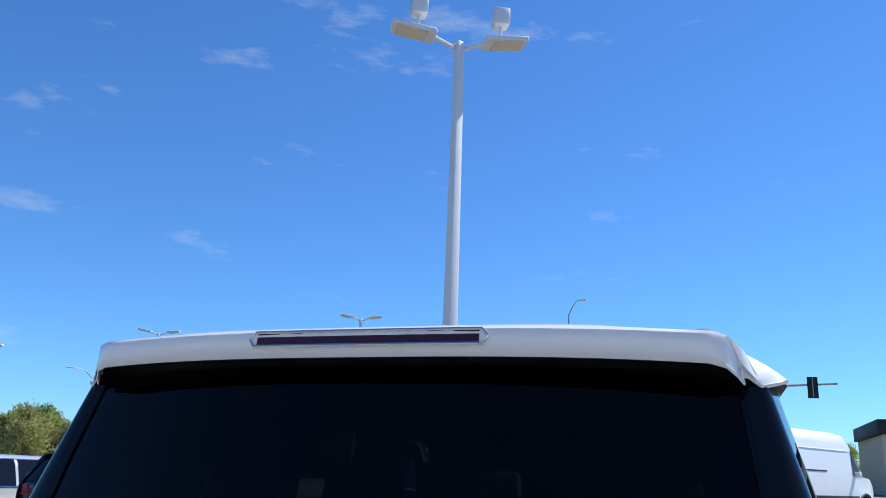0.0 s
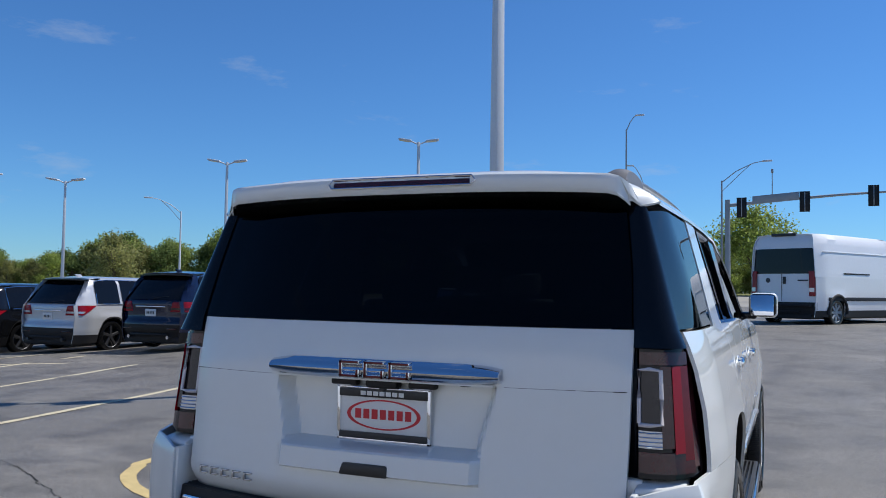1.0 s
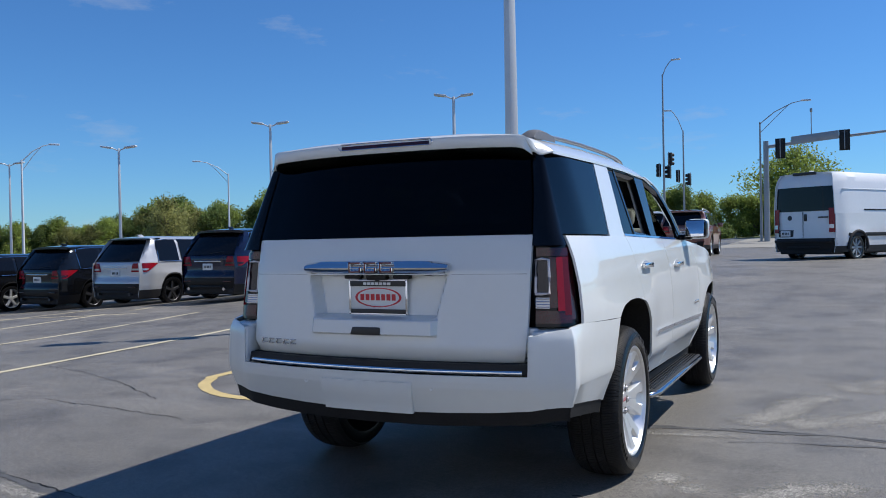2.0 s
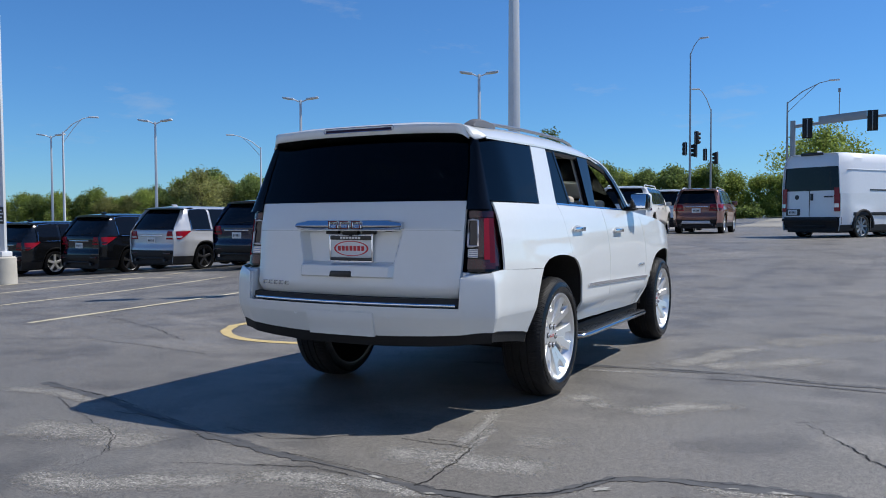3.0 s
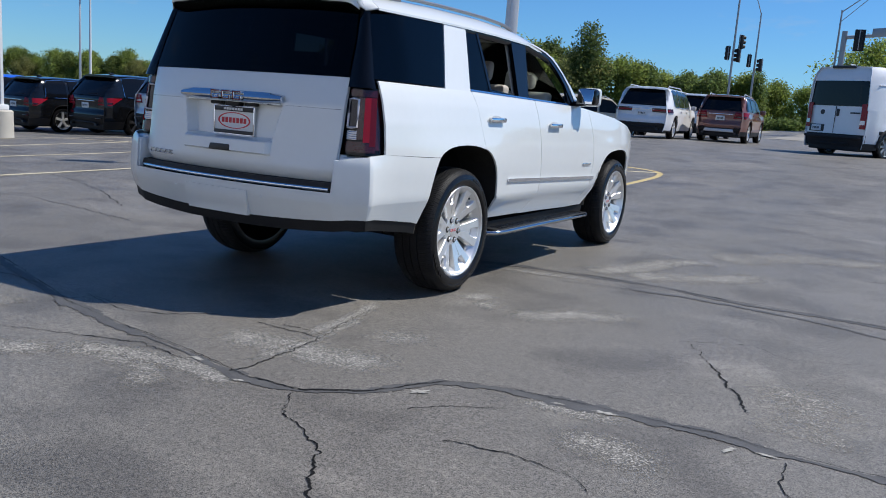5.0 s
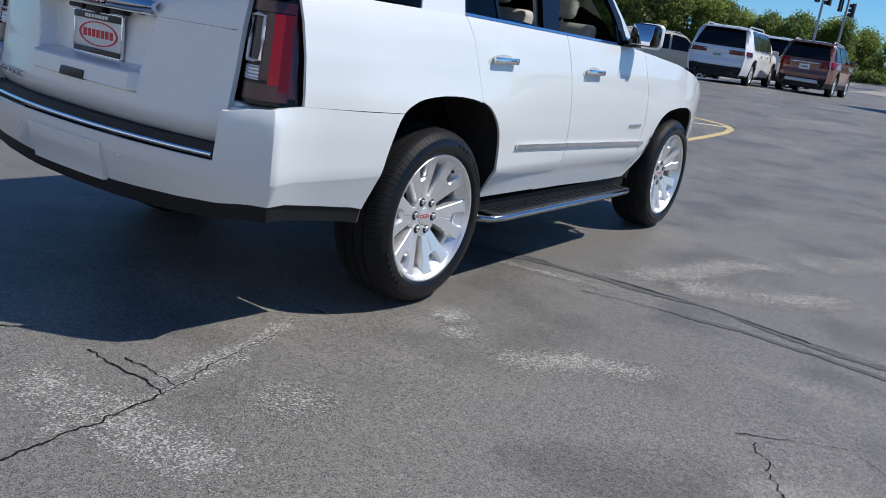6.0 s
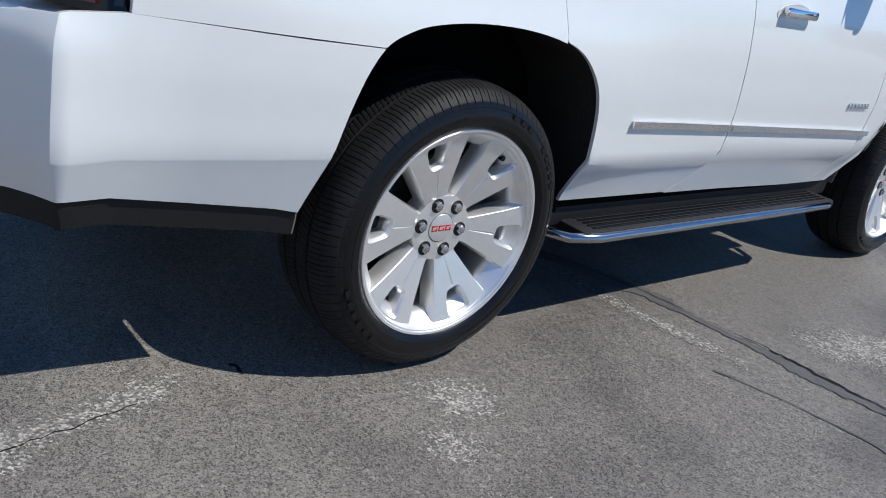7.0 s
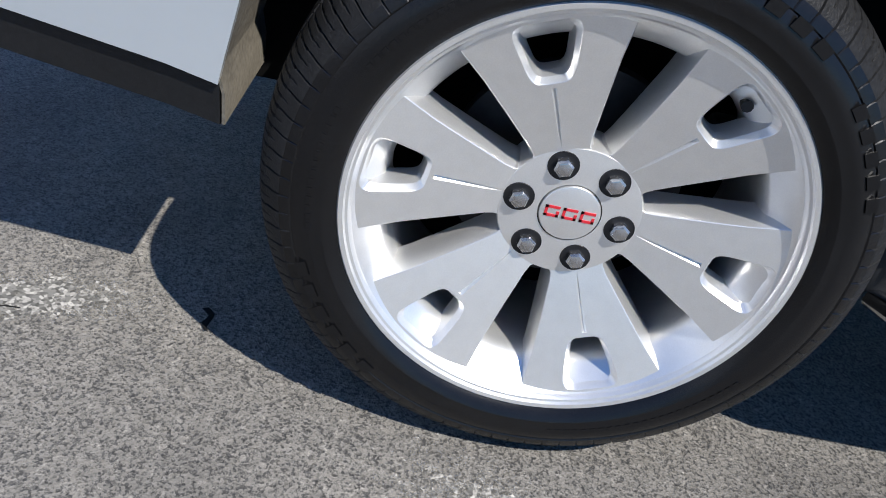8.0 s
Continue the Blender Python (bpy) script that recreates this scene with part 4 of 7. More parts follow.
def tail_lamp(car, sgn):
    """A wrapped lamp: dark bezel, red outer bend, a clear C-shaped guide inside."""
    path = [(0.752, -0.962), (0.775, -0.998), (0.81, -1.004), (0.845, -0.998), (0.875, -0.982), (0.90, -0.958), (0.922, -0.928), (0.934, -0.900), (0.940, -0.878)]

    def surf(i, z, out=0.0):
        x, y = path[i]
        k = (z - 0.885) / 0.375
        return (sgn * (x + out * (0.3 if i < 4 else 0.9) - 0.05 * k * (i / 8)), y - out * (1.0 if i < 5 else 0.35) + 0.045 * k, z)

    def patch(i0, i1, z0, z1, out, thick=0.012, nz=8):
        return shell(np.array([[surf(i, z, out) for z in np.linspace(z0, z1, nz)] for i in range(i0, i1 + 1)]), (-sgn * thick * 0.4, thick, 0))

    def bow(pts, r, name, material, label=""):
        part(name, tube(pts, r, 8), material, base, label)

    base = part("tail_lamp", patch(0, 8, 0.900, 1.262, 0.0, 0.06), BLACK, car, "smoked red tail lamp with a clear inner guide")
    part("inner_band", patch(3, 4, 0.985, 1.21, 0.005), DARKRED, base, "deep red lens")
    part("outer_lens", patch(4, 5, 0.97, 1.21, 0.008), RED, base, "bright red lens band")
    part("mid_lens", patch(5, 6, 0.95, 1.21, 0.0065), MIDRED, base, "deep red lens")
    part("bend_lens", patch(6, 7, 0.93, 1.25, 0.005), DARKRED, base, "smoked red lens round the bend")
    part("side_lens", patch(7, 8, 0.915, 1.25, 0.004), SMOKE, base, "smoked side lens")
    part("upper_lens", patch(1, 6, 1.214, 1.250, 0.007, nz=4), DARKRED, base, "smoked red upper lens")
    part("lower_lens", patch(1, 6, 0.915, 0.972, 0.006, nz=4), DARKRED, base, "smoked red lower lens")
    part("reverse_lens", patch(1, 3, 0.982, 1.030, 0.004, nz=4), CLEAR, base, "clear reversing lens")
    part("inner_lens", patch(1, 3, 1.042, 1.205, 0.001), SMOKE, base, "grey inner lens")
    for k in range(4):
        bow([surf(i, 0.988 + 0.012 * k, 0.006) for i in (1, 2, 3)], 0.0025, "lens_rib", CHROME)
    bow([surf(1, 1.050, 0.006), surf(1, 1.12, 0.006), surf(1, 1.198, 0.006), surf(2, 1.202, 0.008), surf(3, 1.198, 0.009), surf(3, 1.12, 0.009), surf(3, 1.050, 0.009), surf(2, 1.046, 0.008), surf(1, 1.046, 0.006)], 0.0065, "light_guide", GUIDE, "clear light guide")
    bow([surf(0, 0.905, 0.002), surf(0, 1.08, 0.002), surf(0, 1.26, 0.002)], 0.004, "bezel", BLACK)


def rear_body(car):
    # bumper: a band round the tail, wings higher than the middle
    half = [(0.945, -0.40), (0.955, -0.52), (0.968, -0.72), (0.967, -0.88), (0.963, -0.972), (0.961, -0.990), (0.955, -1.003), (0.944, -1.012), (0.90, -1.036), (0.85, -1.064), (0.80, -1.092), (0.78, -1.10), (0.77, -1.103), (0.6, -1.143), (0.4, -1.173), (0.28, -1.185), (0.26, -1.186), (0.0, -1.193)]
    path = half + [(-x, y) for x, y in reversed(half[:-1])]
    steps = (0.0, 0.3, 0.6, 0.9, 0.985, 1.0)
    nz = 18
    P = np.zeros((len(path), nz, 3))
    outward = []
    for i, (x, y) in enumerate(path):
        ax = abs(x)
        if ax > 0.772:
            top = float(interp(y, [(-1.10, 0.865), (-1.03, 0.89), (-0.9, 0.91), (-0.40, 0.886)]))
        else:
            top = 0.69
        bot = float(interp(y, [(-1.21, 0.505), (-1.05, 0.548), (-0.95, 0.548), (-0.84, 0.540), (-0.40, 0.487)]))
        a, c = path[max(i - 1, 0)], path[min(i + 1, len(path) - 1)]
        d = Vector((c[0] - a[0], c[1] - a[1])).normalized()
        nxy = Vector((-d.y, d.x))
        if nxy.dot(Vector((x, y + 0.5))) < 0:
            nxy = -nxy
        outward.append(nxy)
        for j in range(nz):
            z = bot + (0.630 - bot) * steps[j] if j < 6 else 0.635 + (top - 0.635) * (j - 6) / (nz - 7)
            o = float(interp(z, [(0.46, -0.056), (0.50, -0.046), (0.61, -0.008), (0.632, -0.001), (0.66, 0.003), (0.70, 0.004), (0.80, 0.0), (0.86, -0.006), (0.875, -0.016), (0.915, -0.034)]))
            px, py = x + nxy.x * o, y + nxy.y * o if 0 < i < len(path) - 1 else arch_back(z)
            if y > -0.95:
                px = math.copysign(side_x(max(py, -0.9), max(z, 0.62)) - bumper_tuck(z), x)
            P[i, j] = (px, py, z)
    bumper = part("rear_bumper", shell(P, np.array([[(-0.012 * np.sign(x) * (abs(x) > 0.8), 0.012 * (abs(x) <= 0.8), 0) for _ in range(nz)] for x, y in path])), WHITE, car, "white rear bumper", 25)
    # ledge behind the wings and step pad with a bright strip
    for sgn in (1, -1):
        ledge = bmesh.new()
        box(0.770, 0.905, -1.045, -0.86, 0.875, 0.902, 0.01, ledge, f=lambda x, y, z: (sgn * x, y + 0.04 * max(0.0, x - 0.8) / 0.12 * (y < -1.0), z - 0.035 * max(0.0, -0.98 - y) / 0.09))
        box(0.765, 0.785, -1.095, -0.98, 0.66, 0.868, 0.006, ledge, f=lambda x, y, z: (sgn * x, y + 0.10 * max(0.0, z - 0.74), z))
        part("bumper_ledge", ledge, WHITE, bumper)
    pad = shell(np.array([[(x, -1.150 + 0.09 * (abs(x) / 0.76) ** 2.1 + 0.15 * u, 0.738 + 0.004 * math.sin(u * 40)) for u in np.linspace(0, 1, 16)] for x in np.linspace(-0.762, 0.762, 24)]), (0, 0, -0.02))
    po = part("step_pad", pad, TRIM, bumper, "black ribbed step pad")
    face = shell(np.array([[(x, -1.154 - 0.01 * v + 0.09 * (abs(x) / 0.76) ** 2.1, 0.738 - 0.045 * v) for v in np.linspace(0, 1, 4)] for x in np.linspace(-0.762, 0.762, 24)]), (0, 0.02, 0))
    part("pad_face", face, TRIM, po)
    strip = shell(np.array([[(x, -1.170 + 0.09 * (abs(x) / 0.76) ** 2.1 - 0.004 * math.sin(math.pi * v), 0.712 - 0.020 * v) for v in np.linspace(0, 1, 5)] for x in np.linspace(-0.74, 0.74, 24)]), (0, 0.01, 0))
    part("bright_strip", strip, CHROME, po, "chrome strip along the step")
    # hitch cover, sensors, lower valance
    hitch = shell(np.array([[(x * (1 + 0.04 * v), -1.176 - 0.026 * float(smoothstep(0.0, 0.85, v)) + 0.09 * (abs(x) / 0.76) ** 2.1, 0.505 + 0.145 * v) for v in np.linspace(0, 1, 7)] for x in np.linspace(-0.235, 0.235, 13)]), (0, 0.02, 0))
    part("hitch_cover", hitch, WHITE, bumper, "white hitch cover panel")
    for x in (-0.66, -0.34, 0.34, 0.66):
        y = -1.192 + 0.09 * (abs(x) / 0.76) ** 2.1 + 0.006 * (abs(x) > 0.5)
        ring = moved(lathe([(0.0, 0.0), (0.003, 0.008), (0.0035, 0.0095), (0.0, 0.0105)], 16), Matrix.Translation((x, y, 0.628)) @ Matrix.Rotation(radians(-90), 4, "Z"))
        part("parking_sensor", ring, WHITE, bumper)
    lower = []
    for i in range(len(path)):
        x, y, z = P[i, 0]
        inward = -outward[i] if 0 < i < len(path) - 1 else Vector((-math.copysign(1, x), 0))
        row = []
        for deep, drop in ((0.005, -0.006), (0.007, 0.004), (0.013, 0.030), (0.021, 0.064)):
            row.append((x + inward.x * deep, y + inward.y * deep, z - drop))
        lower.append(row)
    part("lower_valance", shell(np.array(lower), np.array([[(-0.014 * math.copysign(1, x), 0, 0) if abs(x) > 0.88 else (0, 0.014, 0)] * 4 for x, y in path])), VALANCE, car, "black lower valance")
    # opening: painted surround, black seal, inner jambs
    sur = np.array([[(x, -1.012 + 0.03 * (abs(x) / 0.76) ** 2, z) for z in np.linspace(0.69, 0.775 + 0.10 * max(0, (abs(x) - 0.58) / 0.18) ** 2.2, 5)] for x in np.linspace(-0.768, 0.768, 33)])
    so = part("tail_panel", shell(sur, (0, 0.02, 0)), WHITE, car, "white tail panel below the opening")
    for sgn in (1, -1):
        for x, z in ((0.735, 0.842), (0.715, 0.772)):
            bolt = moved(lathe([(-0.01, 0.0), (0.004, 0.006), (0.004, 0.010), (0.0, 0.018), (0.003, 0.021), (-0.004, 0.023)], 18), Matrix.Translation((sgn * x, -0.992, z)) @ Matrix.Rotation(radians(-90), 4, "Z"))
            part("buffer", bolt, DARKMETAL, so)
    for sgn in (1, -1):
        part("corner_panel", box(0.70, 0.79, -1.005, -0.96, 0.76, 0.895, 0.012, f=lambda x, y, z: (sgn * x, y, z)), WHITE, so)
    path3 = [(-0.665, 1.72)] + [(-0.705 + 0.03 * max(0, z - 1.2) / 0.5, z) for z in np.linspace(1.65, 0.98, 10)]
    path3 += [(-0.705 + 0.11 * (1 - math.cos(t)), 0.90 - 0.108 * math.sin(t)) for t in np.linspace(0, math.pi / 2, 8)]
    path3 += [(x, 0.788) for x in np.linspace(-0.5, 0.0, 5)]
    path3 = path3 + [(-x, z) for x, z in reversed(path3[:-1])]
    seal = [(x, -0.985 + 0.30 * max(0.0, z - 1.15), z) for x, z in path3]
    part("door_seal", tube(seal, 0.013, 8), RUBBER, car, "black rubber seal round the opening")
    jamb = np.array([[(x * (1 + 0.055 * w) if abs(x) > 0.01 else x, -0.985 + 0.30 * max(0.0, z - 1.15) + 0.02 - 0.01 * w, z - 0.02 * w * (z < 0.95)) for w in (-0.4, 0.0, 1.0, 1.6)] for x, z in path3])
    part("opening_frame", shell(jamb, (0, 0.02, 0)), BLACK, car, "black painted opening frame")
    for sgn in (1, -1):
        P = np.array([[(sgn * (0.715 + 0.045 * u), -0.955 + 0.30 * max(0.0, z - 1.15) + 0.0 * u, z) for u in np.linspace(0, 1, 3)] for z in np.linspace(0.89, 1.70, 10)])
        part("jamb", shell(P, (0, 0.05, 0)), BLACK, car)
        part("buffer_pad", moved(lathe([(0, 0.0), (0.006, 0.016), (0.004, 0.024), (0, 0.026)], 16), Matrix.Translation((sgn * 0.735, -0.957, 1.06)) @ Matrix.Rotation(radians(-90), 4, "Z")), RUBBER, car)
        strut = tube([(sgn * 0.69, -0.86, 1.20), (sgn * 0.685, -0.84, 1.40), (sgn * 0.68, -0.80, 1.62)], 0.014, 10)
        part("lift_strut", strut, TRIM, car, "black lift strut")


def cabin(car):
    # load floor with its raised front edge, side trims, seats
    part("load_floor", box(-0.68, 0.68, -0.84, 0.18, 0.845, 0.872, 0.006), CARPET, car, "grey carpeted load floor")
    part("load_step", box(-0.655, 0.655, -0.858, -0.842, 0.785, 0.874, 0.005), BEIGE, car)
    part("sill_plate", shell(np.array([[(x, -0.975 + 0.125 * u, 0.792 - 0.008 * u) for u in np.linspace(0, 1, 4)] for x in np.linspace(-0.62, 0.62, 14)]), (0, 0, -0.012)), TRIM, car, "grey plastic sill plate")
    part("latch", box(0.03, 0.05, -0.925, -0.915, 0.79, 0.83, 0.004), DARKMETAL, car)
    for sgn in (1, -1):
        P = np.array([[(sgn * (0.668 + 0.04 * float(smoothstep(1.2, 1.65, z)) * -1 + 0.06 * float(smoothstep(-0.86, -0.96, y)) - 0.03 * float(smoothstep(-0.5, -0.3, y)) * (z < 1.15)), y, z) for z in np.r_[np.linspace(0.79, 1.15, 8), 1.17, np.linspace(1.2, 1.3, 4)]] for y in np.linspace(-0.945, 0.3, 24)])
        tr = part("side_trim", shell(P, (sgn * 0.02, 0, 0)), BEIGE, car, "stone-grey moulded side trim")
        for k in range(7):
            part("vent_slat", box(0.63, 0.645, -0.44, -0.28, 0.955 + 0.026 * k, 0.963 + 0.026 * k, 0.003, f=lambda x, y, z: (sgn * x, y, z)), TRIM, tr)
        part("tie_hook", tube([(sgn * 0.655, -0.80, 0.93), (sgn * 0.635, -0.80, 0.915), (sgn * 0.655, -0.80, 0.90)], 0.005, 8), CHROME, tr)
        pil = np.array([[(sgn * (0.70 - 0.06 * u), -0.90 + 0.25 * (z - 1.3) + 0.16 * u, z) for u in np.linspace(0, 1, 4)] for z in np.linspace(1.27, 1.74, 8)])
        part("pillar_trim", shell(pil, (sgn * 0.015, 0.01, 0)), BEIGE, car)
        pil2 = np.array([[(sgn * (0.765 - 0.10 * (z - 1.3)), -0.17 + 0.34 * u, z) for u in np.linspace(0, 1, 4)] for z in np.linspace(1.25, 1.72, 6)])
        part("pillar_trim", shell(pil2, (-sgn * 0.015, 0, 0)), BEIGE, car)
    # third row back, in two unequal halves, then second row and front seats
    def backrest(x0, x1, y, z0, z1, name="seat_back", lean=0.16, material=SEAT, thick=0.12):
        b = box(x0, x1, y, y + thick, z0, z1, 0.035, seg=4, f=lambda x, yy, z: (x, yy + lean * (z - z0) + 0.02 * math.sin((x - x0) / (x1 - x0) * math.pi) * -1, z))
        return part(name, b, material, car, "taupe seat back")
    def headrest(x, y, z, w=0.26, parent=None, material=BEIGE):
        b = box(x - w / 2, x + w / 2, y - 0.045, y + 0.05, z, z + 0.15, 0.035, seg=4, f=lambda xx, yy, zz: (xx, yy + 0.2 * (zz - z), zz))
        h = part("headrest", b, material, car, "stone-grey headrest")
        for dx in (-0.06, 0.06):
            part("headrest_post", tube([(x + dx, y, z - 0.06), (x + dx, y + 0.01, z + 0.02)], 0.007, 8), CHROME, h)
    backrest(-0.66, 0.05, -0.06, 0.86, 1.37)
    backrest(0.065, 0.66, -0.06, 0.86, 1.37)
    headrest(-0.42, 0.02, 1.355)
    headrest(0.38, 0.02, 1.355)
    for x in (-0.45, 0.45):
        backrest(x - 0.26, x + 0.26, 0.86, 0.8, 1.38, lean=0.22, material=BEIGE)
        headrest(x, 1.0, 1.40, 0.27)
        backrest(x - 0.27, x + 0.27, 1.62, 0.7, 1.36, lean=0.24, material=BEIGE)
        headrest(x, 1.79, 1.38, 0.27)
    part("cabin_floor", box(-0.78, 0.78, 0.2, 2.3, 0.46, 0.5, 0.01), CARPET, car)
    part("dashboard", box(-0.78, 0.78, 2.1, 2.35, 0.8, 1.2, 0.06, seg=3), TRIM, car)
    wheel_ring = moved(lathe([(0.015 * math.cos(t), 0.18 + 0.015 * math.sin(t)) for t in np.linspace(0, 2 * math.pi, 9)], 32), Matrix.Translation((-0.42, 1.93, 1.17)) @ Matrix.Rotation(radians(90), 4, "Z") @ Matrix.Rotation(radians(25), 4, "Y"))
    sw = part("steering_wheel", wheel_ring, TRIM, car, "black steering wheel")
    part("wheel_hub", box(-0.51, -0.33, 1.93, 1.97, 1.11, 1.21, 0.02, f=lambda x, y, z: (x, y + 0.45 * (z - 1.17), z)), TRIM, sw)
    for s in (1, -1):
        part("wheel_spoke", box(0.08, 0.18, 1.935, 1.955, 1.15, 1.18, 0.006, f=lambda x, y, z: (-0.42 + s * x, y + 0.45 * (z - 1.17), z)), TRIM, sw)
    part("steering_column", tube([(-0.42, 1.96, 1.15), (-0.42, 2.2, 1.04)], 0.035, 10), TRIM, sw)


def tailgate(car):
    def put(name, bm, material, parent, label="", smooth=35.0):
        return part(name, moved(bm, GATE), material, parent, label, smooth)

    half_width = gate_half

    def press(x, z):
        """Depth of the plate recess."""
        w = float(interp(z, [(0.935, 0.335), (1.135, 0.385)]))
        inx = 1 - float(smoothstep(w - 0.035, w, abs(x)))
        inz = float(smoothstep(0.932, 0.945, z)) * (1 - float(smoothstep(1.128, 1.142, z)))
        shelf = 0.032 * (1 - float(smoothstep(0.32, 0.345, abs(x)))) * float(smoothstep(0.852, 0.862, z)) * (1 - float(smoothstep(0.925, 0.934, z)))
        return 0.062 * inx * inz - shelf

    zs = np.r_[np.linspace(0.725, 0.842, 8), np.linspace(0.85, 0.957, 19), np.linspace(0.968, 1.115, 9), np.linspace(1.124, 1.152, 8), np.linspace(1.165, 1.312, 8)]
    us = np.r_[np.linspace(-1, -0.56, 8), np.linspace(-0.545, -0.38, 12), np.linspace(-0.36, 0.36, 16), np.linspace(0.38, 0.545, 12), np.linspace(0.56, 1, 8)]
    P = np.array([[(half_width(z) * u, rear_y(half_width(z) * u, z) + press(half_width(z) * u, z) + 0.012 * max(0.0, abs(u) - 0.97) / 0.03 + 0.03 * max(0.0, 0.745 - z) / 0.02 * 0.5 + 0.0, z) for z in zs] for u in us])
    gate = put("tailgate", shell(P, (0, 0.022, 0)), WHITE, car, "shut white tailgate with a plate recess", 28)
    for sgn in (1, -1):
        put("panel_seam", tube([(sgn * x, rear_y(x, 1.137) + 0.001, 1.137) for x in np.linspace(0.40, 0.745, 8)], 0.0013, 6), TRIM, gate)
    # glass with its black border, and spoiler
    gzs = np.linspace(1.314, 1.722, 10)
    P = np.array([[(half_width(z) * u, rear_y(half_width(z) * u, z) + 0.004, z) for z in gzs] for u in np.linspace(-0.995, 0.995, 17)])
    put("rear_window", shell(P, (0, 0.005, 0)), TINT, gate, "dark tinted rear window")
    border = bmesh.new()
    for sgn in (1, -1):
        shell(np.array([[(sgn * half_width(z) * u, rear_y(half_width(z) * u, z) + 0.012, z) for z in gzs] for u in (0.88, 0.94, 0.99)]), (0, 0.02, 0), bm=border)
    shell(np.array([[(x, rear_y(x, z) + 0.012, z) for z in (1.316, 1.34, 1.365)] for x in np.linspace(-0.66, 0.66, 9)]), (0, 0.02, 0), bm=border)
    shell(np.array([[(x, rear_y(x, z) + 0.012, z) for z in (1.67, 1.70, 1.735)] for x in np.linspace(-0.6, 0.6, 9)]), (0, 0.02, 0), bm=border)
    put("window_border", border, BLACK, gate, "black window border")
    sp, under = [], []
    us = [-1.0, -1.0, -0.985, -0.96, -0.92] + list(np.linspace(-0.86, 0.86, 21)) + [0.92, 0.96, 0.985, 1.0, 1.0]
    for k, u in enumerate(us):
        a = abs(u)
        skirt = k in (0, len(us) - 1)
        fall = 0.016 * a ** 3 + 0.03 * max(0.0, (a - 0.93) / 0.07) ** 2
        tip = -0.968 + 0.05 * a ** 2.5 + 0.045 * max(0.0, (a - 0.93) / 0.07) ** 2
        row = []
        for s, z in ((0.0, None), (0.35, None), (0.7, None), (0.93, 1.788), (0.985, 1.782), (1.0, 1.772), (0.995, 1.742), (0.97, 1.734)):
            y = -0.798 + (tip + 0.798) * s
            x = u * (0.804 + (0.722 - 0.804) * s ** 1.5)
            zz = roof_z(u * 0.804, y) - 0.5 * fall * s if z is None else z - fall
            row.append((x * (1.004 if skirt else 1.0), y, min(zz, 1.700 + 0.012 * (1 - s)) if skirt else zz))
        sp.append(row)
        if not skirt:
            under.append([(u * 0.715, tip + 0.010, 1.737 - fall), (u * 0.71, tip + 0.05, 1.726 - fall), (u * 0.705, -0.855 + 0.03 * a ** 3, 1.712 - fall)])
    so = put("spoiler", shell(np.array(sp), (0, 0.004, -0.006)), WHITE, gate, "white roof spoiler")
    put("spoiler_underside", shell(np.array(under), (0, 0.002, 0.004)), BLACK, so, "black spoiler underside")
    bl = shell(np.array([[(x, -0.972 + 0.05 * (abs(x) / 0.722) ** 2.5 + 0.006 * v, 1.752 + 0.028 * v) for v in np.linspace(0, 1, 3)] for x in np.linspace(-0.245, 0.245, 11)]), (0, 0.006, 0.0))
    put("brake_light", bl, DARKRED, so, "smoked high brake light")
    put("brake_light_bezel", tube([(x, -0.973 + 0.05 * (abs(x) / 0.722) ** 2.5 + 0.006 * v, 1.751 + 0.03 * v) for x, v in [(q, 0) for q in np.linspace(-0.25, 0.25, 9)] + [(0.262, 0.5)] + [(q, 1) for q in np.linspace(0.25, -0.25, 9)] + [(-0.262, 0.5), (-0.25, 0)]], 0.0035, 6), CHROME, so)
    # chrome handle bar with emblem shapes
    bar = np.array([[(x, rear_y(x, 1.17) - 0.012 - 0.028 * math.sin(math.pi * v), 1.137 + 0.064 * v + 0.010 * (abs(x) / 0.392) ** 8 * (1 - 2.2 * v)) for v in np.linspace(0, 1, 7)] for x in np.linspace(-0.392, 0.392, 27)])
    co = put("chrome_bar", shell(bar, (0, 0.02, 0)), CHROME, gate, "polished chrome bar")
    hood = shell(np.array([[(x, rear_y(x, 1.15) - 0.012 + 0.07 * v, 1.136 - 0.004 * v) for v in np.linspace(0, 1, 4)] for x in np.linspace(-0.37, 0.37, 15)]), (0, 0, 0.006))
    put("lamp_panel", hood, WHITE, gate)
    emb = bmesh.new()
    for c in (-0.085, 0.0, 0.085):
        y0 = rear_y(0, 1.17) - 0.047
        box(c - 0.036, c + 0.036, y0, y0 + 0.022, 1.188, 1.199, 0.003, emb)
        box(c - 0.036, c + 0.036, y0, y0 + 0.022, 1.146, 1.157, 0.003, emb)
        box(c - 0.036, c - 0.022, y0, y0 + 0.022, 1.146, 1.199, 0.003, emb)
        box(c + 0.022, c + 0.036, y0, y0 + 0.022, 1.146, 1.173, 0.003, emb)
    put("emblem_rim", emb, CHROME, co, "chrome-edged maker's emblem as plain shapes")
    emb = bmesh.new()
    for c in (-0.085, 0.0, 0.085):
        y0 = rear_y(0, 1.17) - 0.049
        box(c - 0.032, c + 0.032, y0, y0 + 0.004, 1.190, 1.197, 0.0, emb)
        box(c - 0.032, c + 0.032, y0, y0 + 0.004, 1.148, 1.155, 0.0, emb)
        box(c - 0.032, c - 0.025, y0, y0 + 0.004, 1.148, 1.197, 0.0, emb)
        box(c + 0.025, c + 0.032, y0, y0 + 0.004, 1.148, 1.171, 0.0, emb)
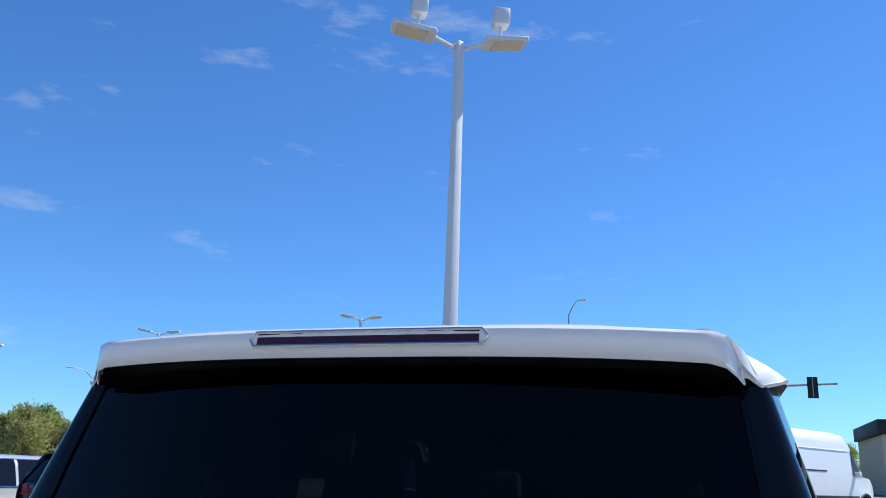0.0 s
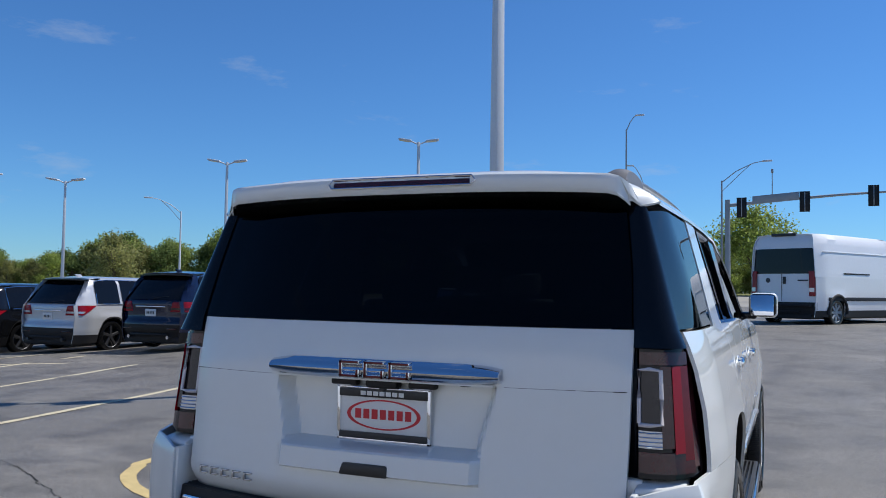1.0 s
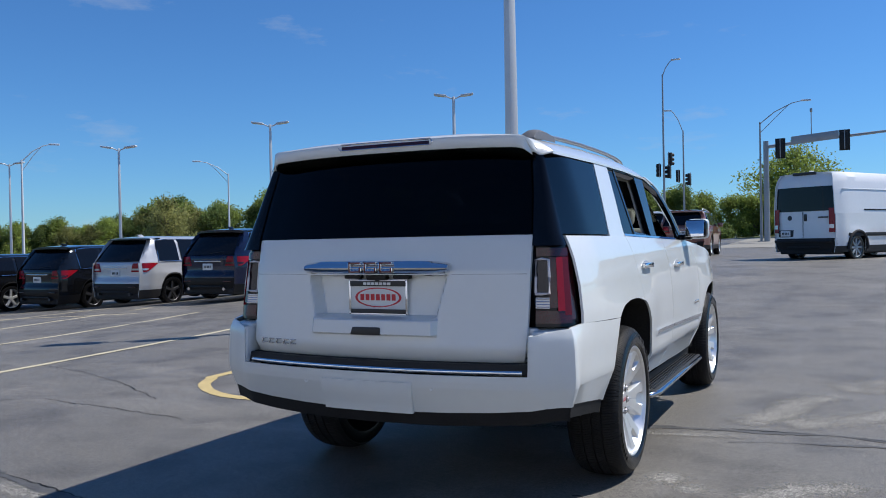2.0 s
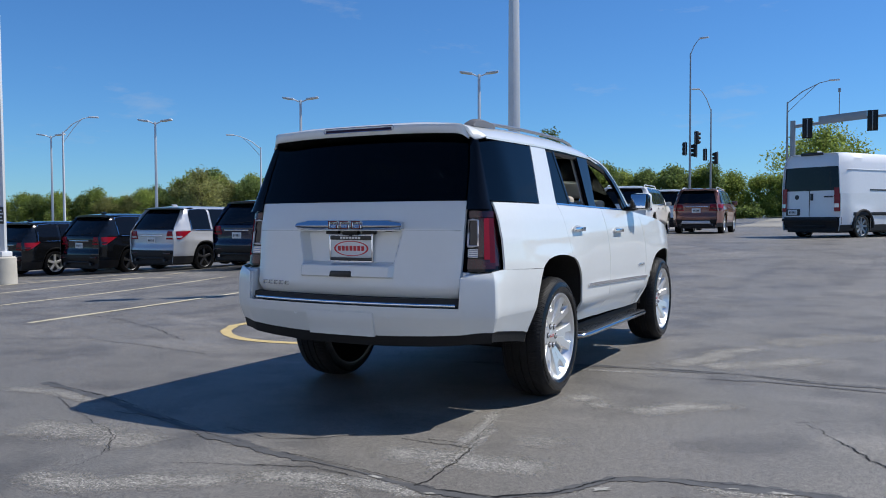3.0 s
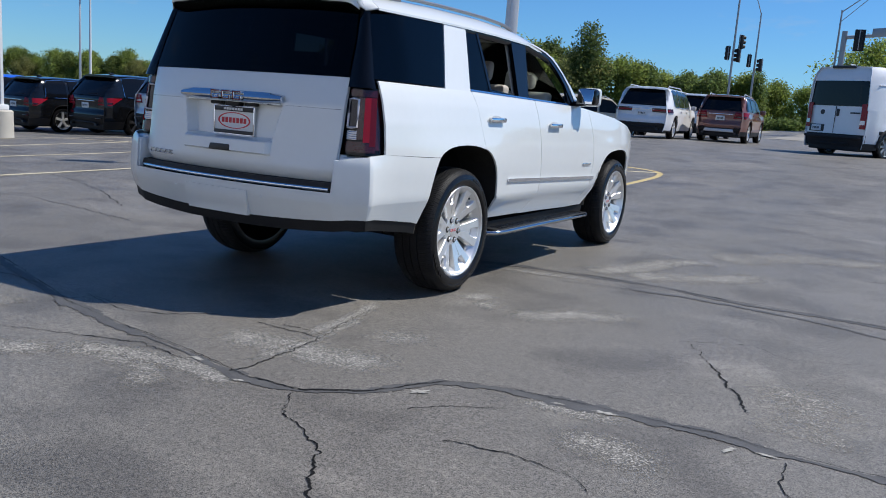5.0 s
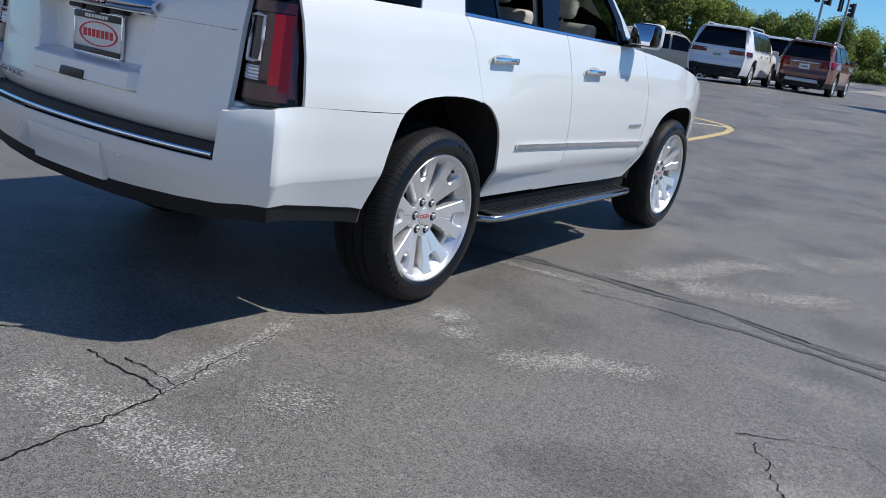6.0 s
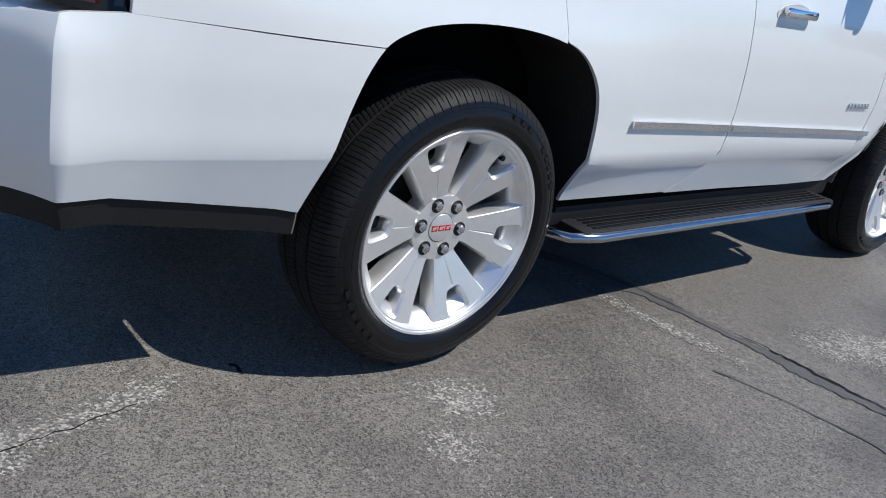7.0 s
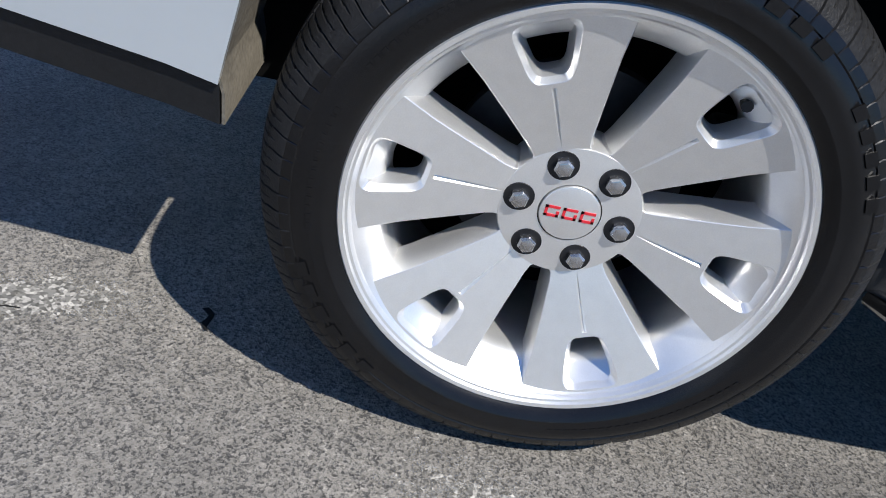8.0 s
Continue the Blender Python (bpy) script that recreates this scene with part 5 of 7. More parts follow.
    put("emblem_face", emb, EMBLEM, co, "red emblem faces")
    for x in (-0.135, 0.135):
        put("plate_lamp", box(x - 0.045, x + 0.045, -1.070, -1.035, 1.115, 1.135, 0.006), TRIM, gate, "black plate lamp")
        put("plate_lamp_lens", box(x - 0.026, x + 0.026, -1.066, -1.044, 1.111, 1.117, 0.002), CLEAR, gate)
    put("camera_housing", box(-0.055, 0.055, -1.078, -1.03, 1.11, 1.137, 0.01), TRIM, gate, "black camera housing")
    put("camera_lens", moved(lathe([(0, 0.014), (0.006, 0.013), (0.007, 0.0)], 16, "z"), Matrix.Translation((0, -1.055, 1.105))), BLACK, gate)
    put("release_button", moved(lathe([(0, 0.017), (0.004, 0.016), (0.004, 0.0)], 18, "z"), Matrix.Translation((0.275, -1.055, 1.131))), TRIM, gate)
    # handle cut at the ledge: a solid black block painted as its shade
    cut = box(-0.10, 0.065, -1.158, -1.10, 0.856, 0.893, 0.006, f=lambda x, y, z: (x + 0.35 * (z - 0.855) * (1 if x < -0.02 else -0.2), y, z))
    put("grip_shade", cut, PRINT_BLACK, gate, "black block painted as the shade of the grip recess")
    # plate
    yp = rear_y(0, 1.03) + 0.062
    pl = put("dealer_plate", box(-0.153, 0.153, yp - 0.016, yp - 0.006, 0.948, 1.106, 0.004), PLATEW, gate, "white dealer plate in a chrome frame")
    fr = bmesh.new()
    yp -= 0.004
    for q in ((-0.162, 0.162, 0.942, 0.952), (-0.162, -0.150, 0.942, 1.112), (0.150, 0.162, 0.942, 1.112), (-0.162, 0.162, 1.104, 1.112)):
        box(q[0], q[1], yp - 0.018, yp - 0.006, q[2], q[3], 0.003, fr)
    put("plate_frame", fr, CHROME, pl)
    put("plate_strip", box(-0.152, 0.152, yp - 0.022, yp - 0.006, 1.080, 1.105, 0.002), PRINT_BLACK, pl, "black strip of the plate frame")
    put("plate_strip", box(-0.152, 0.152, yp - 0.022, yp - 0.006, 0.950, 0.970, 0.002), PRINT_BLACK, pl, "black strip of the plate frame")
    bars = bmesh.new()
    for k in range(7):
        box(-0.075 + 0.022 * k, -0.058 + 0.022 * k, yp - 0.0235, yp - 0.021, 1.086, 1.099, 0.0, bars)
    put("plate_strip_marks", bars, PLATEW, pl, "white bars in place of writing", 0)
    oval = np.array([[(0.128 * r * math.cos(t), yp - 0.0125, 1.026 + 0.047 * r * math.sin(t)) for r in (0.90, 1.0)] for t in np.linspace(0, 2 * math.pi, 41)[:-1]])
    put("oval_mark", shell(oval, (0, -0.001, 0), closed=True), PRINT_RED, pl, "red oval")
    bars = bmesh.new()
    for k in range(7):
        box(-0.098 + 0.029 * k, -0.078 + 0.029 * k, yp - 0.0145, yp - 0.0122, 1.012, 1.042, 0.0, bars)
    put("plate_marks", bars, PRINT_RED, pl, "red bars in place of writing", 0)
    # model badge low on one corner
    bars = bmesh.new()
    for k in range(5):
        x = -0.675 + 0.05 * k
        y = rear_y(abs(x) - 0.02, 0.80) - 0.004
        box(x, x + 0.032, y - 0.003, y + 0.006, 0.791, 0.796, 0.002, bars)
        box(x, x + 0.032, y - 0.003, y + 0.006, 0.811, 0.816, 0.002, bars)
        box(x, x + 0.007, y - 0.003, y + 0.006, 0.791, 0.816, 0.002, bars)
    put("model_badge", bars, STEPMETAL, gate, "chrome model badge as plain bars")
    # inner side: stone-grey lining in sections, pull pocket, latch, buttons
    lin = np.array([[(x * (1 - 0.05 * (v - 0.5) ** 2), rear_y(x, z) + 0.028 + 0.075 * math.sin(math.pi * min(1, max(0, v * 1.05))) ** 0.6, z) for v, z in zip(np.linspace(0, 1, 12), np.linspace(0.752, 1.30, 12))] for x in np.linspace(-0.655, 0.655, 27)])
    lo = put("inner_lining", shell(lin, (0, 0.012, 0)), BEIGE, gate, "stone-grey moulded inner lining")
    rim = bmesh.new()
    shell(np.array([[(x, rear_y(x, 0.72) + y, z) for y, z in ((0.012, 0.716), (0.035, 0.722), (0.05, 0.748))] for x in np.linspace(-0.715, 0.715, 23)]), (0, 0.004, 0.008), bm=rim)
    put("inner_edge", rim, WHITE, gate, "white folded lower edge")
    gaps = bmesh.new()
    for x in (-0.29, -0.115, 0.20):
        tube([(x + 0.03 * w, rear_y(x, z) + 0.114 - 0.06 * (1 - w) ** 2, z) for w, z in zip(np.linspace(0, 1, 5), np.linspace(0.77, 0.95, 5))], 0.0035, 6, gaps)
    put("lining_joint", gaps, TRIM, lo)
    put("pull_pocket", box(-0.075, 0.10, -1.055, -1.008, 0.79, 0.85, 0.012, f=lambda x, y, z: (x, y + 0.35 * (z - 0.8), z)), TRIM, lo, "dark pull pocket")
    put("close_button", moved(lathe([(0.0, 0.024), (0.008, 0.023), (0.010, 0.0)], 20, "x"), Matrix.Translation((0.148, -1.004, 0.825)) @ Matrix.Rotation(radians(70), 4, "Z")), TRIM, lo)
    put("latch_cover", box(-0.41, -0.31, -1.06, -0.985, 0.765, 0.86, 0.014), BEIGE, lo)
    put("latch_mouth", box(-0.373, -0.352, -1.045, -0.978, 0.758, 0.83, 0.006), PRINT_BLACK, lo)
    for sgn in (1, -1):
        put("rubber_stop", box(sgn * 0.68 - 0.022, sgn * 0.68 + 0.022, -1.03, -0.985, 0.85, 0.90, 0.008), TRIM, gate)


build_suv()
# ---- parked vehicles ----
SILVER = mat("silver_paint", (0.50, 0.51, 0.53), 0.32, 0.35, vary=0.03, coat=0.8)
NIGHT = mat("black_paint", (0.005, 0.0054, 0.0065), 0.14, vary=0.05, spec=0.3, coat=0.5)
DARKCLAD = mat("black_cladding", (0.009, 0.009, 0.010), 0.4, vary=0.15, scale=15, spec=0.3)
NAVY = mat("navy_paint", (0.005, 0.009, 0.032), 0.14, vary=0.05, spec=0.3, coat=0.5)
COPPER = mat("copper_paint", (0.22, 0.085, 0.06), 0.32, 0.3, vary=0.05, coat=0.9)
CREAM = mat("cream_paint", (0.60, 0.52, 0.38), 0.35, vary=0.04, coat=0.6)
BLUE = mat("bright_blue_paint", (0.01, 0.10, 0.6), 0.3, vary=0.04, coat=0.8)
VANWHITE = mat("van_white_paint", (0.78, 0.78, 0.78), 0.38, vary=0.03, scale=1.2, coat=0.5)
GREYTRIM = mat("dark_plastic", (0.015, 0.015, 0.0165), 0.6, vary=0.15, scale=15, spec=0.35)


def simple_wheel(parent, x, y, r, side, spokes, rim_mat):
    m = pose(x, y, r) if side > 0 else pose(x, y, r, 0, 0, 180)
    prof = [(-0.10, r * 0.70), (-0.11, r * 0.82), (-0.10, r * 0.96), (-0.07, r), (0.07, r), (0.10, r * 0.96), (0.112, r * 0.85), (0.10, r * 0.72), (0.085, r * 0.70)]
    t = part("tyre", moved(lathe(prof, 40), m), RUBBER, parent)
    part("rim", moved(lathe([(-0.09, r * 0.70), (0.02, r * 0.65), (0.088, r * 0.69), (0.094, r * 0.71)], 40), m), rim_mat, t)
    part("rim_back", moved(lathe([(0.0, 0.0), (0.0, r * 0.6)], 24), m), PRINT_BLACK, t)
    star = lathe([(0.03, 0.06), (0.08, 0.06), (0.085, 0.0)], 16)
    for k in range(spokes):
        a = 360 / spokes * k
        P = [[(0.075 + 0.008 * q, w * 0.5, q2) for w in (-0.07, -0.055, 0.055, 0.07)] for q, q2 in ((0, 0.05), (0.5, r * 0.37), (1, r * 0.68))]
        P = np.array(P)
        P[:, (0, 3), 0] -= 0.01
        one = shell(P, (-0.03, 0, 0))
        moved(one, Matrix.Rotation(radians(a), 4, "X"))
        me = bpy.data.meshes.new("tmp")
        one.to_mesh(me), one.free()
        star.from_mesh(me)
        bpy.data.meshes.remove(me)
    part("spokes", moved(star, m), rim_mat, t)


def parked_car(name, label, paint, L, W, H, m, group="", category="car", belt_z=1.06, rake=0.28, hood=1.05, windows=((-1.8, -1.06), (-0.96, -0.06), (0.04, 0.92)), dark_lower=0.5,
               lamp="wrap", wheel_r=0.36, spokes=5, rim_mat=ALLOY, axle=(0.88, 0.95), rails=False, tail_glass=(0.0, 0.0), skid=False, chrome=False, bump_top=0.60, clad=None):
    """A parked car or van, nose to +y. rake: how far the tail glass leans; windows: runs of side glass along y from the middle."""
    car = thing(name, label, category, group)
    car.matrix_world = m
    h, y0, y1 = W / 2, -L / 2, L / 2
    clad = clad or GREYTRIM
    ya, yb = y0 + axle[0], y1 - axle[1]
    ycowl = y1 - hood
    prof = [(0.25, 0.93), (0.45, 0.975), (0.62, 0.99), (0.85, 1.0), (belt_z, 0.955), (belt_z + 0.02, 0.945), (H - 0.16, 0.80), (H - 0.05, 0.70), (H, 0.5)]
    if category == "van":
        prof = [(0.25, 0.95), (0.45, 0.98), (0.85, 1.0), (belt_z, 0.995), (H - 0.5, 0.955), (H - 0.16, 0.90), (H - 0.05, 0.84), (H, 0.7)]

    def sx(y, z):
        x = h * float(interp(z, prof))
        for yc in (ya, yb):
            x += 0.022 * math.exp(-((y - yc) / 0.52) ** 4) * float(smoothstep(1.0, 0.8, z))
        x -= 0.012 * math.exp(-((z - 0.70) / 0.09) ** 2) * (category != "van")
        x -= (0.06 if category == "van" else 0.15) * float(smoothstep(y0 + 0.55, y0, y)) ** 1.5 + 0.16 * float(smoothstep(y1 - 0.8, y1, y)) ** 1.5
        return x

    def low(y):
        z = 0.25
        for yc in (ya, yb):
            d = abs(y - yc) / (wheel_r + 0.075)
            if d < 1:
                z = max(z, 0.25 + (wheel_r * 2 + 0.06 - 0.25) * (1 - d ** 2.6) ** 0.5)
        return z

    def top(y):
        return float(interp(y, [(y0, belt_z - 0.02), (y0 + 0.3, belt_z), (ycowl, belt_z - 0.02), (ycowl + 0.4, belt_z - 0.06), (y1 - 0.12, belt_z - 0.2), (y1, belt_z - 0.36)]))

    def tail_y(z):
        if category == "van":
            return y0 + 0.02 * max(0.0, z - 0.6) + 0.10 * float(smoothstep(H - 0.35, H, z))
        return y0 + float(interp(z, [(0.3, 0.09), (0.42, 0.02), (0.60, 0.0), (0.68, 0.012), (0.72, 0.055), (belt_z - 0.26, 0.06), (belt_z - 0.05, 0.05), (belt_z, 0.075), (belt_z + 0.03, 0.10), (H - 0.08, 0.10 + rake), (H, 0.16 + rake)]))

    def roof_at(y):
        front = ycowl - 0.05
        return float(interp(y, [(tail_y(H - 0.05), H - 0.035), (tail_y(H - 0.05) + 0.5, H), (front - 1.15, H - 0.01), (front - 0.75, H - 0.075), (front, top(front) + 0.01)]))

    ys = np.unique(np.r_[np.linspace(y0 + 0.06, y1 - 0.05, 46), np.linspace(y0 + 0.06, y0 + 0.7, 16), *(np.linspace(c - wheel_r - 0.08, c + wheel_r + 0.08, 15) for c in (ya, yb))])
    for s in (1, -1):
        P = np.array([[(s * sx(y, z), y, z) for z in np.linspace(low(y), top(y), 9)] for y in ys])
        part("side_panel", shell(P, (-s * 0.02, 0, 0)), paint, car)
        if dark_lower:
            P = np.array([[(s * (sx(y, z) + 0.006), y, z) for z in np.linspace(low(y), max(low(y) + 0.035, dark_lower - 0.06), 4)] for y in ys])
            part("lower_cladding", shell(P, (-s * 0.012, 0, 0)), clad, car, "dark plastic cladding")
        gy = np.linspace(tail_y(belt_z) + 0.02, ycowl - 0.03, 26)
        P = np.array([[(s * sx(y, z), max(y, tail_y(z) + 0.01), z) for z in np.linspace(top(y), max(top(y) + 0.01, roof_at(y) - 0.02), 9)] for y in gy])
        part("pillar_frame", shell(P, (-s * 0.02, 0, 0)), paint, car)
        for a, c in windows:
            P = []
            for y in np.linspace(a, c, 9):
                t = max(top(y) + 0.03, roof_at(y) - 0.09)
                P.append([(s * (sx(y, z) + 0.016), max(y, tail_y(z) + 0.14), z) for z in np.linspace(top(y) + 0.025, t, 7)])
            part("side_window", shell(np.array(P), (-s * 0.006, 0, 0)), BLACK, car, "dark side glass")
        if chrome:
            a, c = windows[0][0], windows[-1][1]
            run = [(s * (sx(y, top(y) + 0.012) + 0.02), max(y, tail_y(top(y)) + 0.14), top(y) + 0.012) for y in np.linspace(c, a, 14)]
            run += [(s * (sx(y, roof_at(y) - 0.08) + 0.02), max(y, tail_y(roof_at(y) - 0.08) + 0.14), roof_at(y) - 0.08) for y in np.linspace(a, c - 0.2, 16)]
            part("window_trim", tube(run, 0.010, 6), CHROME, car, "chrome line round the side glass")
        for yc, side_ob in ((ya, 0), (yb, 1)):
            simple_wheel(car, s * (h - 0.13), yc, wheel_r, s, spokes, rim_mat)
            P = np.array([[(s * x, yc + (wheel_r + 0.07) * math.cos(t), wheel_r + (wheel_r + 0.05) * math.sin(t)) for x in (h - 0.36, h - 0.05)] for t in np.linspace(0, math.pi, 12)])
            part("wheel_housing", shell(P, (0, 0, 0.01)), TRIM, car)
        mir = box(h - 0.02, h + 0.17, ycowl - 0.55, ycowl - 0.43, belt_z - 0.03, belt_z + 0.12, 0.03, f=lambda x, y, z: (s * x, y, z))
        part("door_mirror", mir, paint, car)
        for hy in ((windows[1][0] + 0.12, windows[2][0] + 0.12) if len(windows) > 2 else ()):
            part("door_handle", box(h * 0.985, h + 0.022, hy, hy + 0.2, belt_z - 0.13, belt_z - 0.10, 0.008, f=lambda x, y, z: (s * x, y, z)), paint, car)
        # tail lamp
        if lamp == "van":
            P = np.array([[(s * (sx(y0 + 0.05, z) + 0.008 - w), tail_y(z) + (0.13 if w == 0 else 0.02 if w < 0.05 else -0.012), z) for w in (0.0, 0.04, 0.17)] for z in np.linspace(0.80, 1.47, 7)])
        elif lamp == "wide":
            P = np.array([[(s * (sx(tail_y(z) + q, z) + o), tail_y(z) + q, z) for q, o in ((0.34, 0.024), (0.16, 0.024), (0.08, 0.012), (0.04, -0.05), (0.012, -0.18), (0.0, -0.48))] for z in np.linspace(belt_z - 0.20, belt_z - 0.07, 4)])
        else:
            P = np.array([[(s * (sx(tail_y(z) + q, z) + o), tail_y(z) + q, z) for q, o in ((0.16 + 0.36 * k, 0.024), (0.16 + 0.18 * k, 0.024), (0.16, 0.024), (0.10, 0.014), (0.05, -0.03), (0.015, -0.14), (0.004, -0.30 + 0.1 * k))] for k, z in zip(np.linspace(0, 1, 6), np.linspace(belt_z - 0.25, belt_z - 0.025, 6))])
        lo = part("tail_lamp", shell(P, (-s * 0.02, 0.02, 0)), RED if lamp != "wide" else DARKRED, car, "red tail lamp")
        if lamp == "van":
            Q = P[1:3, 1:] * np.array((0.995, 1, 1)) + np.array((0, -0.006, 0))
            part("lamp_window", shell(Q, (0, 0.005, 0)), CLEAR, lo, "clear lens")
        else:
            Q = P[1:3, 1:] + np.array((s * 0.002, -0.005, 0))
            part("lamp_window", shell(Q, (0, 0.004, 0)), RED if lamp == "wide" else CLEAR if lamp == "wrap" and paint is SILVER else DARKRED, lo)
    # tail, glass, bumper
    P = np.array([[(u * (sx(tail_y(z) + 0.06, z) - 0.005), tail_y(z) + 0.09 * abs(u) ** 3, z) for z in np.linspace(max(0.34, min(bump_top, 0.62) - 0.08), belt_z, 12)] for u in np.linspace(-1, 1, 29)])
    part("tailgate", shell(P, (0, 0.02, 0)), paint, car)
    P = np.array([[(u * (sx(tail_y(z) + 0.06, z) - 0.005), tail_y(z) + 0.08 * abs(u) ** 3, z) for z in np.linspace(belt_z - 0.01, H - 0.04, 9)] for u in np.linspace(-1, 1, 29)])
    part("tail_frame", shell(P, (0, 0.02, 0)), paint, car)
    g0, g1 = (belt_z + 0.02, H - 0.075) if category != "van" else tail_glass
    P = np.array([[(u * (sx(tail_y(z) + 0.06, z) - (0.055 if category == 'van' else 0.022)), tail_y(z) + 0.08 * abs(u) ** 3 - 0.016, z) for z in np.linspace(g0, g1, 9)] for u in np.linspace(-1, 1, 29)])
    part("rear_window", shell(P, (0, 0.004, 0)), BLACK, car, "dark rear glass")
    P = np.array([[(u * (sx(y0 + 0.08, z) + 0.004), y0 + 0.11 * abs(u) ** 3 - 0.014 + 0.05 * float(smoothstep(0.5, 0.3, z)), z) for z in np.linspace(0.25 if category != 'van' else 0.30, (0.64 if category == 'van' else bump_top), 7)] for u in np.linspace(-1, 1, 29)])
    part("rear_bumper", shell(P, (0, 0.03, 0)), clad, car, "dark plastic rear bumper")
    part("skid_plate", box(-0.52, 0.52, y0 - 0.018, y0 + 0.03, 0.36, 0.36 + (0.11 if skid else 0.05), 0.015, f=lambda x, y, z: (x * (1 - 0.8 * (z - 0.36)), y, z)), SILVER if skid else clad, car)
    if category == "van":
        part("rear_step", box(-0.85, 0.85, y0 - 0.11, y0 + 0.1, 0.52, 0.60, 0.025), GREYTRIM, car, "black rear step")
    else:
        for s in (1, -1):
            part("reflector", box(s * 0.62 - 0.12, s * 0.62 + 0.12, y0 - 0.012 + 0.02, y0 + 0.05, 0.50, 0.53, 0.006), DARKRED, car)
        part("wiper", tube([(0.05, tail_y(belt_z + 0.05) - 0.02, belt_z + 0.05), (0.42, tail_y(belt_z + 0.1) - 0.02, belt_z + 0.09)], 0.009, 6), TRIM, car)
    pz = 0.78 if category == "van" else (belt_z + 0.55) / 2 + 0.02
    py = tail_y(pz) - 0.014
    px = -0.55 if category == "van" else 0.0
    pl = part("plate", box(px - 0.155, px + 0.155, py, py + 0.012, pz - 0.08, pz + 0.08, 0.004), PLATEW, car, "white number plate")
    bars = bmesh.new()
    for k in range(5):
        box(px - 0.11 + 0.046 * k, px - 0.082 + 0.046 * k, py - 0.002, py + 0.002, pz - 0.03, pz + 0.03, 0.0, bars)
    part("plate_marks", bars, PRINT_BLACK, pl, "dark bars", 0)
    if category != "van":
        part("tail_strip", box(-0.42, 0.42, tail_y(pz + 0.14) - 0.016, tail_y(pz + 0.14) + 0.01, pz + 0.125, pz + 0.15, 0.006), CHROME, car)
        part("roof_spoiler", shell(np.array([[(u * h * (0.72 + 0.02 * v), tail_y(H - 0.06) - 0.17 + 0.07 * abs(u) ** 2 + 0.42 * v, H - 0.062 - 0.02 * abs(u) ** 3 + 0.04 * v) for v in np.linspace(0, 1, 4)] for u in np.linspace(-1, 1, 9)]), (0, 0, -0.03)), BLACK if clad is not None and rim_mat is DARKMETAL else paint, car)
        for s in (1, -1):
            part("exhaust_tip", tube([(s * 0.55, y0 - 0.03, 0.33), (s * 0.55, y0 + 0.1, 0.33)], 0.04, 12), CHROME if paint is NAVY else DARKMETAL, car)
    # roof, screen, bonnet, nose, floor
    P = np.array([[(u * (sx(y, roof_at(y) - 0.02) + 0.0), y, roof_at(y) - 0.02 + 0.03 * (1 - abs(u) ** 4)) for u in np.linspace(-1, 1, 13)] for y in np.linspace(tail_y(H - 0.05) - 0.01, ycowl - 0.80, 16)])
    part("roof", shell(P, (0, 0, -0.02)), paint, car)
    P = np.array([[(u * (sx(y, roof_at(y) - 0.02) - 0.01), y + 0.07 * (1 - u * u), roof_at(y) - 0.01) for u in np.linspace(-1, 1, 11)] for y in np.linspace(ycowl - 0.80, ycowl - 0.02, 8)])
    part("windscreen", shell(P, (0, 0, -0.008)), BLACK, car, "dark windscreen")
    P = np.array([[(u * sx(y, top(y)), y, top(y) + 0.05 * (1 - abs(u) ** 3)) for u in np.linspace(-1, 1, 11)] for y in np.linspace(ycowl - 0.06, y1 - 0.05, 12)])
    part("bonnet", shell(P, (0, 0, -0.02)), paint, car)
    P = np.array([[(u * sx(y1 - 0.05, z), y1 - 0.05 + 0.10 * (1 - abs(u) ** 2.5), z) for z in np.linspace(0.3, top(y1 - 0.05) + 0.03, 7)] for u in np.linspace(-1, 1, 11)])
    part("front_bumper", shell(P, (0, -0.03, 0)), paint, car)
    part("underbody", box(-h + 0.22, h - 0.22, y0 + 0.08, y1 - 0.1, 0.19, 0.34, 0.03), TRIM, car)
    part("cabin_inside", box(-h * 0.66, h * 0.66, y0 + 0.7, ycowl - 0.9, 0.4, H - 0.12, 0.1), PRINT_BLACK, car)
    if rails:
        for s in (1, -1):
            part("roof_rail", tube([(s * h * 0.66, y, roof_at(y) + q) for y, q in ((y0 + 0.75, -0.01), (y0 + 0.85, 0.045), (0.3, 0.055), (0.55, 0.0))], 0.016, 8), ALLOY, car, "silver roof rail")
    else:
        fin = box(-0.02, 0.02, tail_y(H) + 0.28, tail_y(H) + 0.46, H - 0.02, H + 0.055, 0.008, f=lambda x, y, z: (x, y - 0.08 * (z > H), z))
        part("roof_aerial", fin, paint, car)
    return car


def by_tail(x, y, yaw, L, W):
    """Where a car stands whose right tail lamp is at (x, y)."""
    m = Matrix.Rotation(radians(yaw), 4, "Z")
    c = Vector((x, y, 0)) - m @ Vector((W / 2 - 0.06, -L / 2 + 0.1, 0))
    z = gz(c.x, c.y)
    return Matrix.Translation((c.x, c.y, z)) @ m


